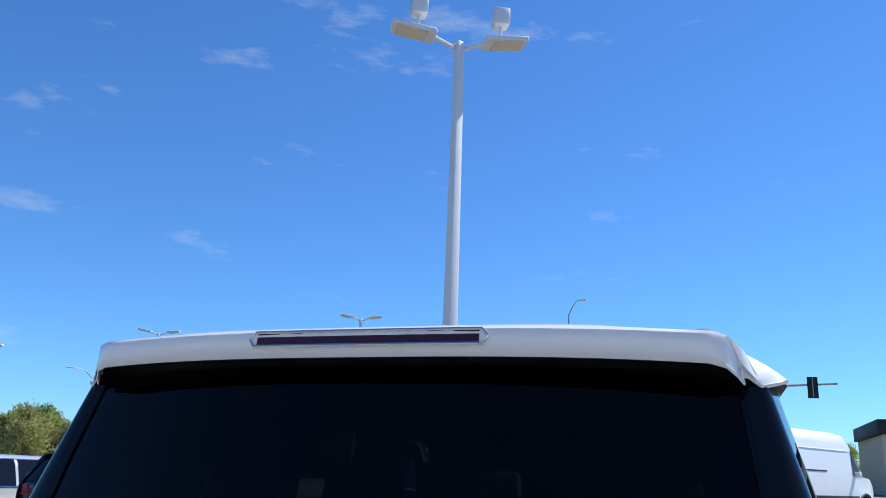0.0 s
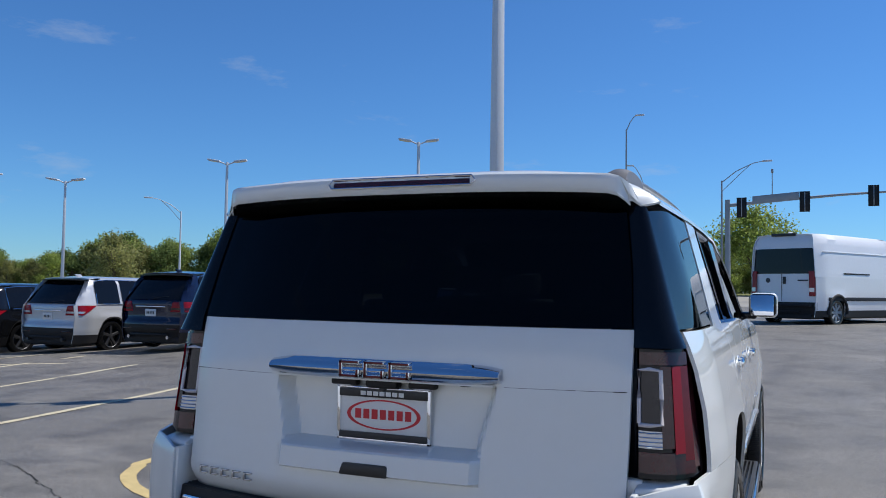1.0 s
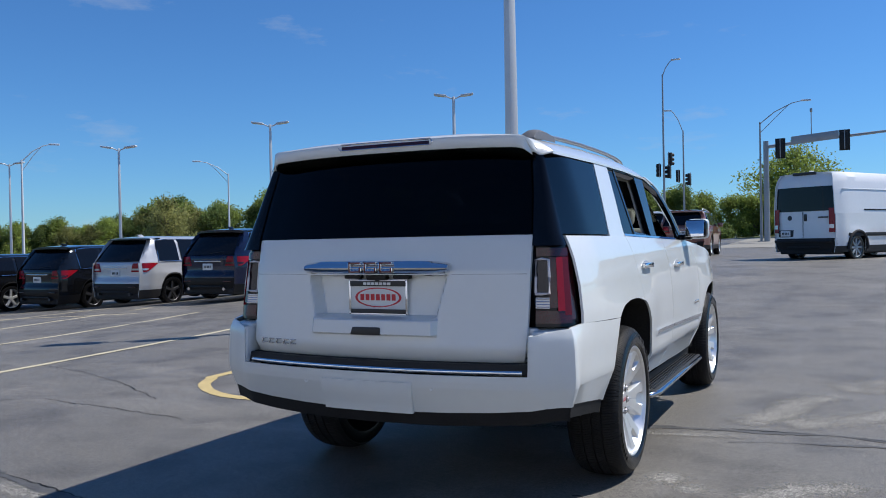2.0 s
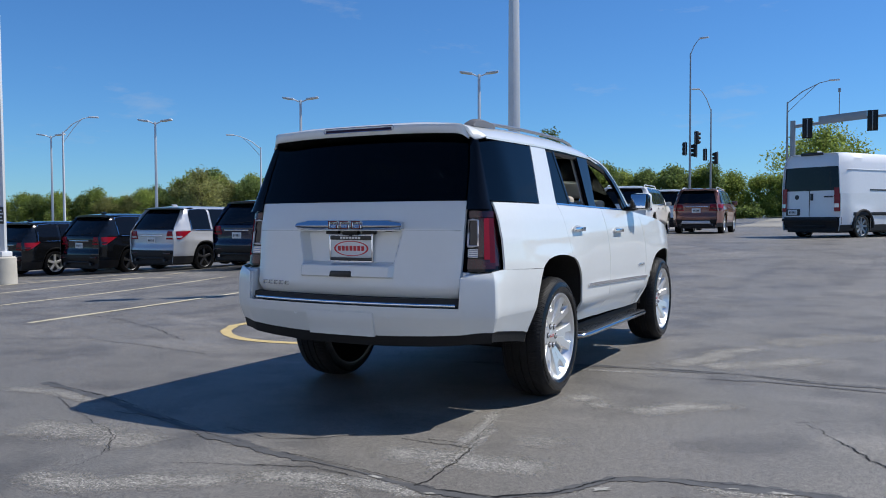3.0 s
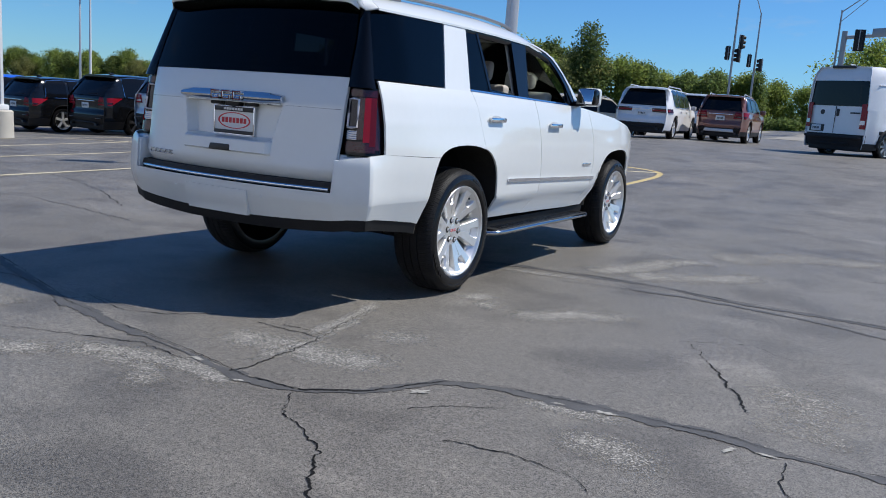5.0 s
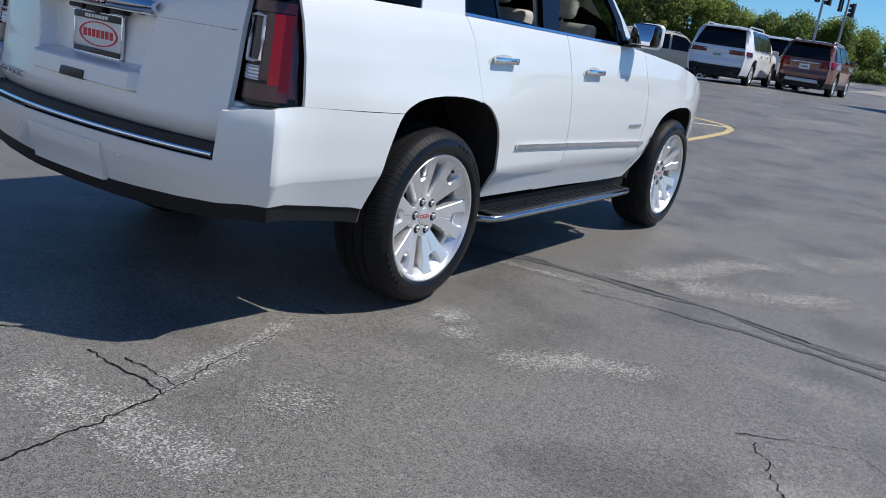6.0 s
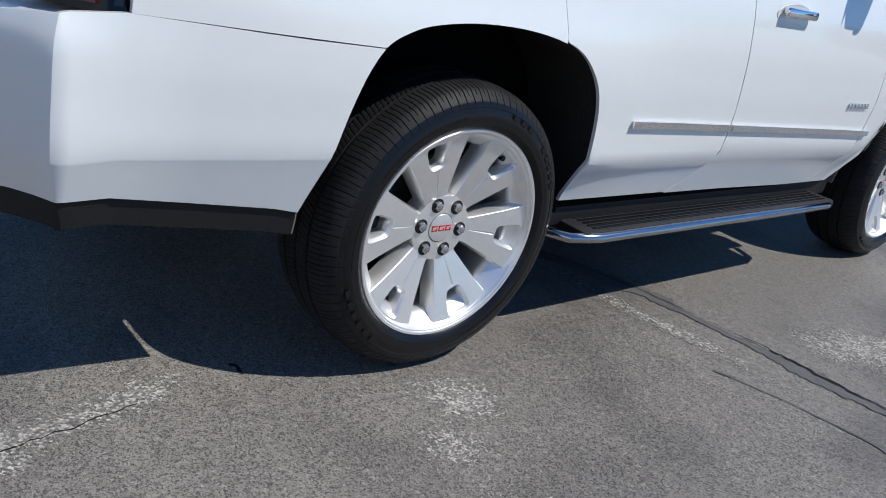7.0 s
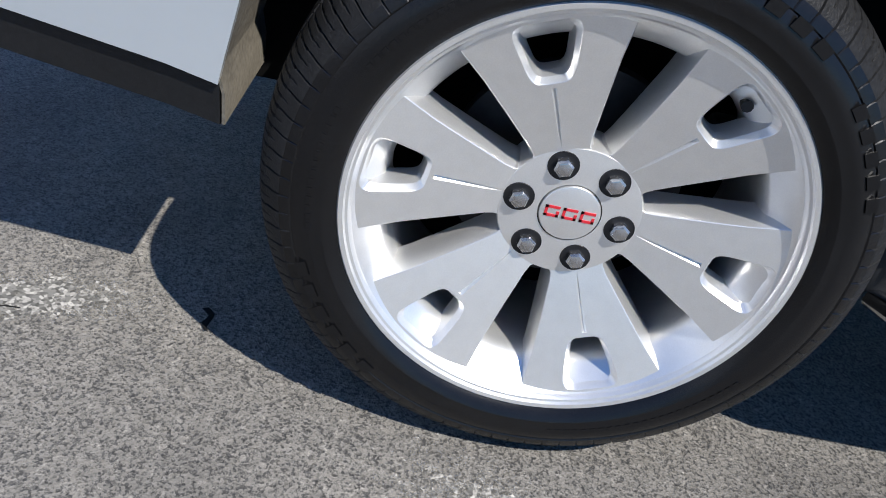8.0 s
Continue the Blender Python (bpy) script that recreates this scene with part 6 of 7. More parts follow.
ROW = "cars parked in a row"
parked_car("parked_suv", "bright blue suv parked in the far row", BLUE, 4.6, 1.85, 1.66, by_tail(-22.8, 10.3, 0, 4.6, 1.85), ROW, axle=(1.10, 0.95), rake=0.4)
parked_car("parked_suv", "gloss black crossover with bright five-spoke alloys", NIGHT, 4.62, 1.86, 1.66, by_tail(-19.55, 10.5, 0, 4.62, 1.86), ROW, wheel_r=0.385, belt_z=1.05, axle=(1.10, 0.95), rake=0.42, clad=DARKCLAD, chrome=True)
parked_car("parked_suv", "gloss black suv with dark alloys and red lamps", NIGHT, 4.95, 1.98, 1.79, by_tail(-16.95, 11.1, 0, 4.95, 1.98), ROW, wheel_r=0.39, belt_z=1.14, rim_mat=DARKMETAL, axle=(1.10, 0.95), rake=0.46, clad=DARKCLAD, chrome=True)
parked_car("parked_suv", "silver suv with black wheels and dark cladding", SILVER, 4.85, 2.0, 1.82, by_tail(-14.1, 11.2, 0, 4.85, 2.0), ROW, belt_z=1.15, rim_mat=DARKMETAL, axle=(1.10, 0.95), rake=0.46, wheel_r=0.38, chrome=True)
parked_car("parked_suv", "navy blue suv with twin chrome exhaust tips", NAVY, 4.9, 1.98, 1.80, by_tail(-11.1, 11.3, 0, 4.9, 1.98), ROW, belt_z=1.14, rim_mat=DARKMETAL, axle=(1.10, 0.95), rake=0.46, clad=DARKCLAD, chrome=True)
parked_car("parked_suv", "white three-row suv with wide slim tail lamps", VANWHITE, 5.06, 1.97, 1.74, by_tail(-4.25, 23.2, 4, 5.06, 1.97), belt_z=1.08, lamp="wide", rails=True, bump_top=0.52, dark_lower=0.36, rake=0.42, chrome=True)
parked_car("parked_suv", "white suv with roof rails beyond another", VANWHITE, 4.9, 1.95, 1.82, by_tail(-4.5, 30.5, 2, 4.9, 1.95), belt_z=1.1, rails=True, rake=0.36)
parked_car("parked_suv", "copper brown compact suv with dark cladding", COPPER, 4.28, 1.78, 1.66, by_tail(-2.25, 25.4, 1, 4.28, 1.78), belt_z=1.08, dark_lower=0.46, bump_top=0.50, rails=True, rake=0.36, skid=True)
parked_car("parked_suv", "cream suv with a pale roof", CREAM, 5.0, 2.0, 1.9, pose(-11.3, 35.0, gz(-11.3, 35.0), 0, 0, -58), belt_z=1.15, rails=True)
van_m = Matrix.Translation((0, 0, 0)) @ Matrix.Rotation(radians(-31), 4, "Z")
vc = Vector((1.85, 20.45, 0)) - van_m @ Vector((0.98, -2.9, 0))
van = parked_car("van", "white high-roof cargo van with dark rear windows", VANWHITE, 5.9, 2.02, 2.50, Matrix.Translation((vc.x, vc.y, 0.53)) @ van_m, "", "van", belt_z=1.32, rake=0.02, hood=1.0,
                 windows=((1.35, 1.95),), dark_lower=0.48, lamp="van", wheel_r=0.37, spokes=8, rim_mat=GALV, axle=(1.02, 0.95), tail_glass=(1.40, 2.08))
for s in (1, -1):
    part("side_rub_strip", box(1.0, 1.025, -2.4, 1.6, 0.68, 0.78, 0.01, f=lambda x, y, z: (s * x, y, z)), GREYTRIM, van)
    part("side_moulding", box(0.99, 1.012, -1.6, -0.2, 1.40, 1.44, 0.006, f=lambda x, y, z: (s * x, y, z)), GREYTRIM, van)
    part("body_crease", box(0.945, 0.98, -2.6, 1.2, 1.98, 2.0, 0.006, f=lambda x, y, z: (s * x, y, z)), VANWHITE, van)
for s in (1, -1):
    for yc in (-1.93, 2.0):
        arch = [(s * 1.014, yc + 0.475 * math.cos(t), 0.37 + 0.46 * math.sin(t)) for t in np.linspace(-0.1, math.pi + 0.1, 20)]
        part("wheel_arch_trim", tube(arch, 0.045, 8), GREYTRIM, van, "black wheel-arch trim")
part("door_split", box(-0.006, 0.006, -2.955, -2.93, 0.66, 1.395, 0.0), GREYTRIM, van)
part("door_latch", box(0.03, 0.12, -2.965, -2.93, 1.12, 1.32, 0.02), PRINT_BLACK, van, "black door latch")
part("plate_recess", box(-0.78, -0.30, -2.945, -2.93, 0.68, 0.88, 0.01), PRINT_BLACK, van)
part("high_brake_light", box(-0.35, 0.35, -2.89, -2.80, 2.42, 2.50, 0.02), PRINT_BLACK, van)
part("maker_badge", moved(lathe([(0.0, 0.07), (0.01, 0.06), (0.012, 0.0)], 20), Matrix.Translation((-0.42, -2.935, 1.22)) @ Matrix.Rotation(radians(-90), 4, "Z")), DARKMETAL, van)
part("model_badge", box(0.45, 0.75, -2.944, -2.93, 1.20, 1.24, 0.004), DARKMETAL, van, "dark badge as a plain bar")


# ---- lamp posts and traffic signals ----
def lot_lamp(x, y, top, yaw, base=0.0, flood=False):
    z0 = gz(x, y)
    post = thing("lot_lamp", "white square parking-lot lamp post with two flat heads", "lamp post", "parking-lot lamps")
    post.matrix_world = pose(x, y, z0, 0, 0, yaw)
    h = top - z0
    part("pole", moved(box(-0.09, 0.09, -0.09, 0.09, base, h, 0.016, f=lambda a, c, d: (a * (1 - 0.38 * d / h), c * (1 - 0.38 * d / h), d)), pose(0, 0, 0, 0, 0, 28)), STEELW, post)
    if base:
        b = lathe([(0.0, 0.0), (0.0, 0.30), (base - 0.03, 0.29), (base, 0.26), (base, 0.0)], 24, "z")
        part("concrete_base", b, CONCRETE, post, "rough concrete base")
        part("base_cover", box(-0.15, 0.15, -0.15, 0.15, base, base + 0.12, 0.02), STEELW, post)
    for s in (1, -1):
        arm = tube([(s * 0.08, 0, h - 0.10), (s * 0.25, 0, h - 0.03), (s * 0.42, 0, h + 0.05)], 0.035, 8)
        ao = part("arm", arm, STEELW, post)
        head = box(0.36, 1.02, -0.19, 0.19, h + 0.0, h + 0.09, 0.03, f=lambda a, c, d: (s * a, c * (1 - 0.15 * (a > 0.9)), d + 0.14 * (a - 0.4)))
        part("head", head, STEELW, ao, "flat white lamp head")
        part("lens", box(0.5, 0.95, -0.15, 0.15, h - 0.012, h + 0.004, 0.004, f=lambda a, c, d: (s * a, c, d + 0.14 * (a - 0.4))), CREAM, ao)
        if flood:
            part("camera_stem", tube([(s * 0.62, 0, h + 0.1), (s * 0.62, 0, h + 0.34)], 0.028, 8), STEELW, ao)
            part("camera_box", box(0.50, 0.74, -0.12, 0.12, h + 0.34, h + 0.62, 0.03, f=lambda a, c, d: (s * a, c, d)), STEELW, ao, "white box on a stem")
    return post


lot_lamp(-2.72, 7.88, 7.62, 30, 0.6, True)
lot_lamp(-14.6, 6.45, 7.6, 10, 0.62)
lot_lamp(-35.2, 30.1, 6.95, 25)
lot_lamp(-26.1, 32.2, 7.85, 25)
lot_lamp(-50.3, 34.4, 7.25, 25)
lot_lamp(-16.05, 34.4, 8.75, 25)


def post_notice():
    """A small two-tone notice strapped to the lamp post by the parked row."""
    n = thing("post_notice", "small dark notice plate with pale bars strapped to a lamp post", "sign")
    n.matrix_world = pose(-14.6, 6.45, gz(-14.6, 6.45), 0, 0, 38)
    pl = part("plate", box(-0.085, 0.085, -0.112, -0.100, 1.36, 1.74, 0.01), PRINT_BLACK, n, "dark notice plate")
    for k in range(4):
        part("bar", box(-0.065, 0.065 - 0.015 * (k % 2), -0.116, -0.111, 1.42 + 0.075 * k, 1.45 + 0.075 * k), PLATEW, pl)


post_notice()


def street_lamp(x, y, top, arm, label, twin=False, metal=GALV):
    z0 = gz(x, y)
    post = thing("street_lamp", label, "street lamp")
    post.matrix_world = pose(x, y, z0)
    h = top - z0
    part("pole", tube([(0, 0, 0), (0, 0, h * 0.5), (0, 0, h)], 0.095, 12, taper=0.55), metal, post)
    part("base_plate", box(-0.22, 0.22, -0.22, 0.22, 0, 0.06, 0.01), metal, post)
    ax, ay, az = arm
    pts = [(0, 0, h - 0.12), (ax * 0.35, ay * 0.35, h + az * 0.5), (ax * 0.75, ay * 0.75, h + az * 0.9), (ax, ay, h + az)]
    ao = part("arm", tube(pts, 0.036, 8, taper=0.7), metal, post)
    if twin:
        part("brace", tube([(0, 0, h - 0.75), (ax * 0.4, ay * 0.4, h + az * 0.25), (ax * 0.7, ay * 0.7, h + az * 0.86)], 0.022, 8), metal, ao)
    n = math.hypot(ax, ay)
    ux, uy = ax / n, ay / n
    hd = box(-0.1, 0.55, -0.11, 0.11, -0.05, 0.05, 0.04)
    moved(hd, Matrix.Translation((ax, ay, h + az)) @ Matrix.Rotation(math.atan2(uy, ux), 4, "Z"))
    part("head", hd, STEELW, ao, "grey cobra lamp head")
    return post


street_lamp(-44.58, 31.0, 6.95, (1.15, 1.2, 1.0), "pale grey street lamp with a braced arm", True, STEELW)
street_lamp(-42.3, 47.8, 7.05, (-1.6, -1.5, 0.95), "pale grey street lamp with a braced arm", True, STEELW)
street_lamp(-3.08, 56.4, 9.05, (2.7, 0.0, 1.25), "grey street lamp with a braced arm", True)
street_lamp(-9.6, 56.3, 13.0, (0.75, -0.1, 0.95), "tall grey street lamp with a short arm")
street_lamp(-9.36, 63.1, 9.7, (-0.9, -0.4, 1.6), "grey street lamp with a raised arm")


def signal_head(x, y, z, yaw, size=1.0):
    sig = thing("traffic_signal", "black three-lamp traffic signal seen from behind", "traffic signal", "traffic signals")
    sig.matrix_world = pose(x, y, z, 0, 0, yaw) @ Matrix.Scale(size, 4)
    if size == 1.0:
        part("backplate", box(-0.32, 0.32, -0.012, 0.012, -0.68, 0.68, 0.01), TRIM, sig)
    part("housing", box(-0.18, 0.18, -0.12, 0.10, -0.55, 0.55, 0.03), TRIM, sig)
    for k in range(3):
        part("visor", moved(lathe([(0.1, 0.15), (0.34, 0.14), (0.34, 0.13), (0.1, 0.135)], 18), Matrix.Translation((0, 0, -0.36 + 0.36 * k)) @ Matrix.Rotation(radians(90), 4, "Z")), TRIM, sig)
    part("bracket", box(-0.025, 0.025, -0.16, -0.11, -0.62, 0.62, 0.004), GALV, sig)
    return sig


mast = thing("signal_mast", "grey traffic signal mast with a long arm over the street", "traffic mast")
mast.matrix_world = pose(-2.69, 56.1, gz(-2.69, 56.1))
part("pole", tube([(0, 0, 0), (0, 0, 3.4), (0, 0, 6.85)], 0.2, 14, taper=0.85), GALV, mast)
part("arm", tube([(0, 0, 6.45), (3.0, 0.05, 6.72), (7.0, 0.1, 7.0), (10.4, 0.15, 7.15)], 0.12, 12, taper=0.55), GALV, mast)
part("street_sign", box(1.6, 4.5, -0.16, -0.13, 6.5, 7.05, 0.01, f=lambda x, y, z: (x, y, z + 0.08 * (x - 1.6) - 0.02)), GALV, mast, "bare back of a street sign")
part("aerial", tube([(2.85, 0, 6.7), (2.85, 0, 8.75)], 0.03, 8), GALV, mast)
part("aerial_box", box(2.77, 2.93, -0.08, 0.08, 8.6, 8.85, 0.02), GALV, mast)
for sx_, sz_ in ((-1.77, 7.12), (2.15, 7.42), (6.2, 7.7)):
    signal_head(sx_, 55.95, sz_, 0)
for sx_, sy_, sz_, yw in ((-9.95, 56.2, 6.1, 30), (-9.2, 56.6, 6.9, -40), (-9.3, 56.7, 6.0, 75), (-9.75, 62.8, 6.1, 20), (-8.9, 62.9, 5.8, 70)):
    signal_head(sx_, sy_, sz_, yw, 0.85)


# ---- far building, street, grass, hedge ----
def store(x, y, w, d, h):
    st = thing("store_building", "low grey commercial building with a flat dark fascia", "building")
    st.matrix_world = pose(x, y, gz(x, y))
    part("wall", box(0, w, 0, d, 0, h * 0.8), CONCRETE, st)
    part("fascia", box(-0.3, w + 0.3, -0.4, d, h * 0.8, h, 0.04), GREYTRIM, st)
    for k in range(5):
        wo = part("window", box(1 + 3.4 * k, 3.6 + 3.4 * k, -0.06, 0.02, 0.6, h * 0.6, 0.02), GREYTRIM, st)
        part("pane", box(1.1 + 3.4 * k, 3.5 + 3.4 * k, -0.08, -0.05, 0.7, h * 0.6 - 0.1), BLACK, wo)


store(11.5, 66.0, 18.0, 12.0, 5.4)


# unseen white wall, added as a reflector to brighten the car's shaded rear
wall = box(-34, 26, -11.9, -11.5, -0.3, 4.6, 0.03)
tagged(finish("bounce_wall_south", wall, VANWHITE), "unseen plain white wall added to bounce sunlight onto the tailgate", "wall", kind="structure")


def flat_sheet(name, x0, x1, y0, y1, lift, material, label, category, step=2.0):
    xs, ys = np.arange(x0, x1 + 0.01, step), np.arange(y0, y1 + 0.01, step)
    P = np.array([[(x, y, gz(x, y) + lift) for y in ys] for x in xs])
    bm = bmesh.new()
    v = [[bm.verts.new(p) for p in row] for row in P]
    for i in range(len(xs) - 1):
        for j in range(len(ys) - 1):
            bm.faces.new([v[i][j], v[i + 1][j], v[i + 1][j + 1], v[i][j + 1]])
    return tagged(finish(name, bm, material), label, category, kind="structure")


ROADGREY = mat("pale_street", (0.26, 0.245, 0.215), 0.85, vary=0.12, scale=0.5, bump=0.3, bump_scale=60)
flat_sheet("road", -80, 60, 44, 64, 0.012, ROADGREY, "pale concrete street beyond the lot", "road", 4.0)
flat_sheet("verge", -80, 60, 66, 111, 0.02, GRASS, "dry grass verge beyond the street", "grass", 5.0)


def leaf_cloud(n, blobs, size, seed):
    """Small leaf-clump faces strewn through and over a heap of lobes (x, y, z, radius)."""
    rnd = np.random.RandomState(seed)
    vol = np.array([b[3] ** 2 for b in blobs])
    pick = rnd.choice(len(blobs), n, p=vol / vol.sum())
    B = np.array(blobs)[pick]
    d = rnd.normal(size=(n, 3))
    d /= np.linalg.norm(d, axis=1)[:, None]
    r = B[:, 3] * (0.30 + 0.92 * rnd.rand(n))
    c = B[:, :3] + d * r[:, None]
    u = rnd.normal(size=(n, 3))
    u /= np.linalg.norm(u, axis=1)[:, None]
    w = np.cross(u, d + 0.6 * rnd.normal(size=(n, 3)))
    w /= np.linalg.norm(w, axis=1)[:, None] + 1e-6
    s = size * (0.6 + 0.8 * rnd.rand(n))[:, None]
    V = np.stack([c - u * s, c + w * s * 0.6, c + u * s, c - w * s * 0.6], 1).reshape(-1, 3)
    me = bpy.data.meshes.new("crown")
    me.from_pydata(V.tolist(), [], [(4 * k, 4 * k + 1, 4 * k + 2, 4 * k + 3) for k in range(n)])
    return me


def tree(name, label, height, width, trunk, n, size, material, seed, tall=False, low=0.08):
    t = thing(name, label, "tree", "trees along the horizon")
    rnd = random.Random(seed)
    part("trunk", tube([(0, 0, 0), (0.05, 0.03, height * 0.3), (0.0, 0.1, height * 0.7)], trunk, 9, taper=0.35), BARK, t)
    blobs = []
    for k in range(44 if not tall else 13):
        if tall:
            f = k / 12
            r = width * 0.36 * (0.45 + 0.6 * math.sin(math.pi * min(1, f * 0.82 + 0.18)))
            for _ in range(3):
                blobs.append((rnd.uniform(-0.16, 0.16) * width, rnd.uniform(-0.16, 0.16) * width, height * (0.12 + 0.80 * f), r * rnd.uniform(0.7, 1.0)))
        else:
            a, f = rnd.uniform(0, 6.28), rnd.uniform(0.0, 1.0)
            ring = width * 0.36 * math.sqrt(max(0.05, 1 - (1.8 * f - 0.7) ** 2)) * rnd.uniform(0.35, 1.2)
            blobs.append((ring * math.cos(a), ring * math.sin(a), height * (low + (0.90 - low) * f ** 0.9), width * rnd.uniform(0.07, 0.20)))
    for b in blobs[::4]:
        part("limb", tube([(0, 0.03, height * 0.25), (b[0] * 0.5, b[1] * 0.5, (height * 0.25 + b[2]) * 0.55), b[:3]], trunk * 0.4, 6, taper=0.3), BARK, t)
    me = leaf_cloud(n, blobs, size, seed)
    me.materials.append(material)
    ob = new("crown", me)
    ob.parent = t
    tagged(ob, "crown of small leaf clumps")
    return t


KINDS = [
    tree("tree", "broad green roadside tree", 6.6, 6.4, 0.16, 7800, 0.13, LEAF, 3),
    tree("tree", "dense dark green roadside tree", 6.0, 5.4, 0.15, 7600, 0.125, LEAF_DARK, 5),
    tree("tree", "olive brown roadside tree with a loose crown", 7.2, 6.8, 0.17, 6800, 0.125, LEAF_BROWN, 8),
    tree("tree", "tall narrow dark green tree", 9.5, 4.4, 0.18, 9000, 0.12, LEAF_DARK, 12, True),
    tree("tree", "spreading pale green tree with a high flat crown", 7.4, 8.4, 0.18, 9000, 0.12, LEAF, 17, low=0.45),
]
for k, o in enumerate(KINDS):
    o.matrix_world = pose(24 + 7 * k, 98, gz(30, 98))
rt = random.Random(21)


def plant(kind, x, y, size):
    copy_thing(KINDS[kind], Matrix.Translation((x, y, gz(x, y) - 0.1)) @ Matrix.Rotation(rt.uniform(0, 6.28), 4, "Z") @ Matrix.Scale(size, 4))


# a hedge-like belt of trees from the far row round to the street; the tops rise and fall along it
HEIGHT = (6.6, 6.0, 7.2, 9.5, 7.4)
LEFT_TOPS = [(0.0, 3.9), (0.31, 3.7), (0.38, 4.2), (0.46, 4.6), (0.51, 3.7), (0.56, 5.0), (0.61, 5.0), (0.66, 6.4), (0.75, 5.6), (1.0, 8.5)]
RIGHT_TOPS = [(0.0, 9.0), (0.20, 10.0), (0.25, 9.8), (0.30, 8.5), (0.41, 8.2), (0.47, 7.0), (0.50, 7.3), (0.54, 6.4), (0.57, 7.0), (0.64, 6.0), (0.68, 6.2), (0.80, 6.4), (1.0, 6.6)]
for k in range(78):
    f = k / 77
    kind = rt.choice((0, 0, 0, 1, 1, 2))
    plant(kind, -88 + 38 * f + rt.uniform(-0.9, 0.9), 36 + 36 * f + rt.uniform(-0.8, 3.5), (float(interp(f, LEFT_TOPS)) - gz(-88 + 38 * f, 36 + 36 * f)) / HEIGHT[kind] * 0.96 * rt.uniform(0.82, 1.08))
for k in range(46):
    f = k / 45
    kind = rt.choice((0, 0, 1, 2))
    plant(kind, -52 + 64 * f + rt.uniform(-0.8, 0.8), 76 + 14 * f + rt.uniform(-1, 3), (float(interp(f, RIGHT_TOPS)) - 0.3 - gz(-52 + 64 * f, 76 + 14 * f)) / HEIGHT[kind] * rt.uniform(0.88, 1.04))
plant(4, -1.5, 70.0, 1.0)
plant(2, -49.3, 48.4, 0.78)
plant(3, -29.6, 80.0, 1.12)
plant(3, -12.7, 83.5, 0.68)
plant(3, -16.2, 83.5, 0.62)


def hedge(x0, x1, y, z1):
    rnd = random.Random(4)
    blobs = [(x, y + rnd.uniform(-0.4, 0.4), rnd.uniform(0.3, z1 - 0.3), 0.55) for x in np.arange(x0, x1, 0.3)]
    me = leaf_cloud(2600, blobs, 0.10, 9)
    me.materials.append(LEAF_DARK)
    ob = new("hedge", me)
    ob.location.z = gz(x0, y)
    tagged(ob, "clipped dark green hedge by the street", "hedge", kind="stuff")


hedge(-10.6, -7.2, 74.0, 1.15)

# ---- painted lines, cracks and dust on the lot ----
def mark(name, bm, material, label, category, kind="structure"):
    return tagged(finish(name, bm, material, smooth=0), label, category, kind=kind)


ISLAND = [(-3.80, 10.5), (-3.72, 7.0), (-3.6, 2.3), (-3.52, 1.75), (-3.26, 1.35), (-2.77, 1.06), (-2.2, 1.07), (-1.7, 1.3), (-1.42, 1.9), (-1.05, 5.5), (-0.76, 9.4), (-0.76, 10.5), (-0.98, 11.05), (-1.5, 11.3), (-2.2, 11.4), (-3.0, 11.4), (-3.6, 11.15), (-3.80, 10.5)]
mark("island_line", ribbon(bent(ISLAND, 3), 0.11, 0.004, step=0.3, seed=2, ragged=0.12), YELLOW, "faded yellow painted island outline on asphalt", "road marking")
for k in range(5):
    y = 2.6 + 1.8 * k
    mark("hatch_line", ribbon([(-3.45, y), (-1.30 + 0.10 * k, y + 1.1)], 0.10, 0.004, step=0.3, seed=3 + k, ragged=0.15), WHITELINE, "faded hatch line inside the island", "road marking")
for pts in ([(-6.0, 1.0), (-6.75, 7.2)], [(-8.6, 0.5), (-9.95, 8.6)], [(-11.2, 1.0), (-12.95, 10.3)], [(-13.7, 3.0), (-14.5, 10.6)], [(-15.15, 7.14), (-11.4, 8.95)], [(-16.2, 4.5), (-17.5, 10.8)]):
    mark("bay_line", ribbon(pts, 0.11, 0.004, step=0.3, seed=7, ragged=0.2), WHITELINE, "faded cream parking bay line", "road marking")
BANDS = [
    ([(-2.6, -1.3), (-1.66, -1.48), (-0.44, -1.86), (0.15, -1.98), (0.7, -2.04), (1.14, -2.13), (1.42, -2.10), (1.64, -1.93), (1.82, -1.60), (2.03, -1.50), (2.32, -1.46), (2.65, -1.43), (2.95, -1.40), (3.18, -1.44), (3.56, -1.42), (5.2, -1.2)], 0.085),
    ([(0.2, 0.95), (0.88, 1.18), (1.43, 1.26), (1.94, 1.31), (2.52, 1.21), (3.0, 1.24), (3.44, 1.23), (6.0, 1.6)], 0.07),
    ([(1.35, 0.92), (1.58, 1.0), (2.16, 1.10), (2.64, 1.08), (3.12, 1.02), (3.45, 0.9), (4.5, 0.7)], 0.045),
]
for k, (pts, w) in enumerate(BANDS):
    mark("crack_sealant", ribbon(pts, w, 0.003, 0.02, 0.018, 41 + k, 0.3, True), SEAL, "smooth dark sealant band over a crack", "crack sealant", "stuff")
    if k < 2:
        mark("crack", ribbon([(x + 0.012, y + 0.022) for x, y in pts], 0.008, 0.006, 0.02, 0.012, 51 + k, 0.5, True, 0.012), TAR, "open crack along the sealant", "crack", "stuff")
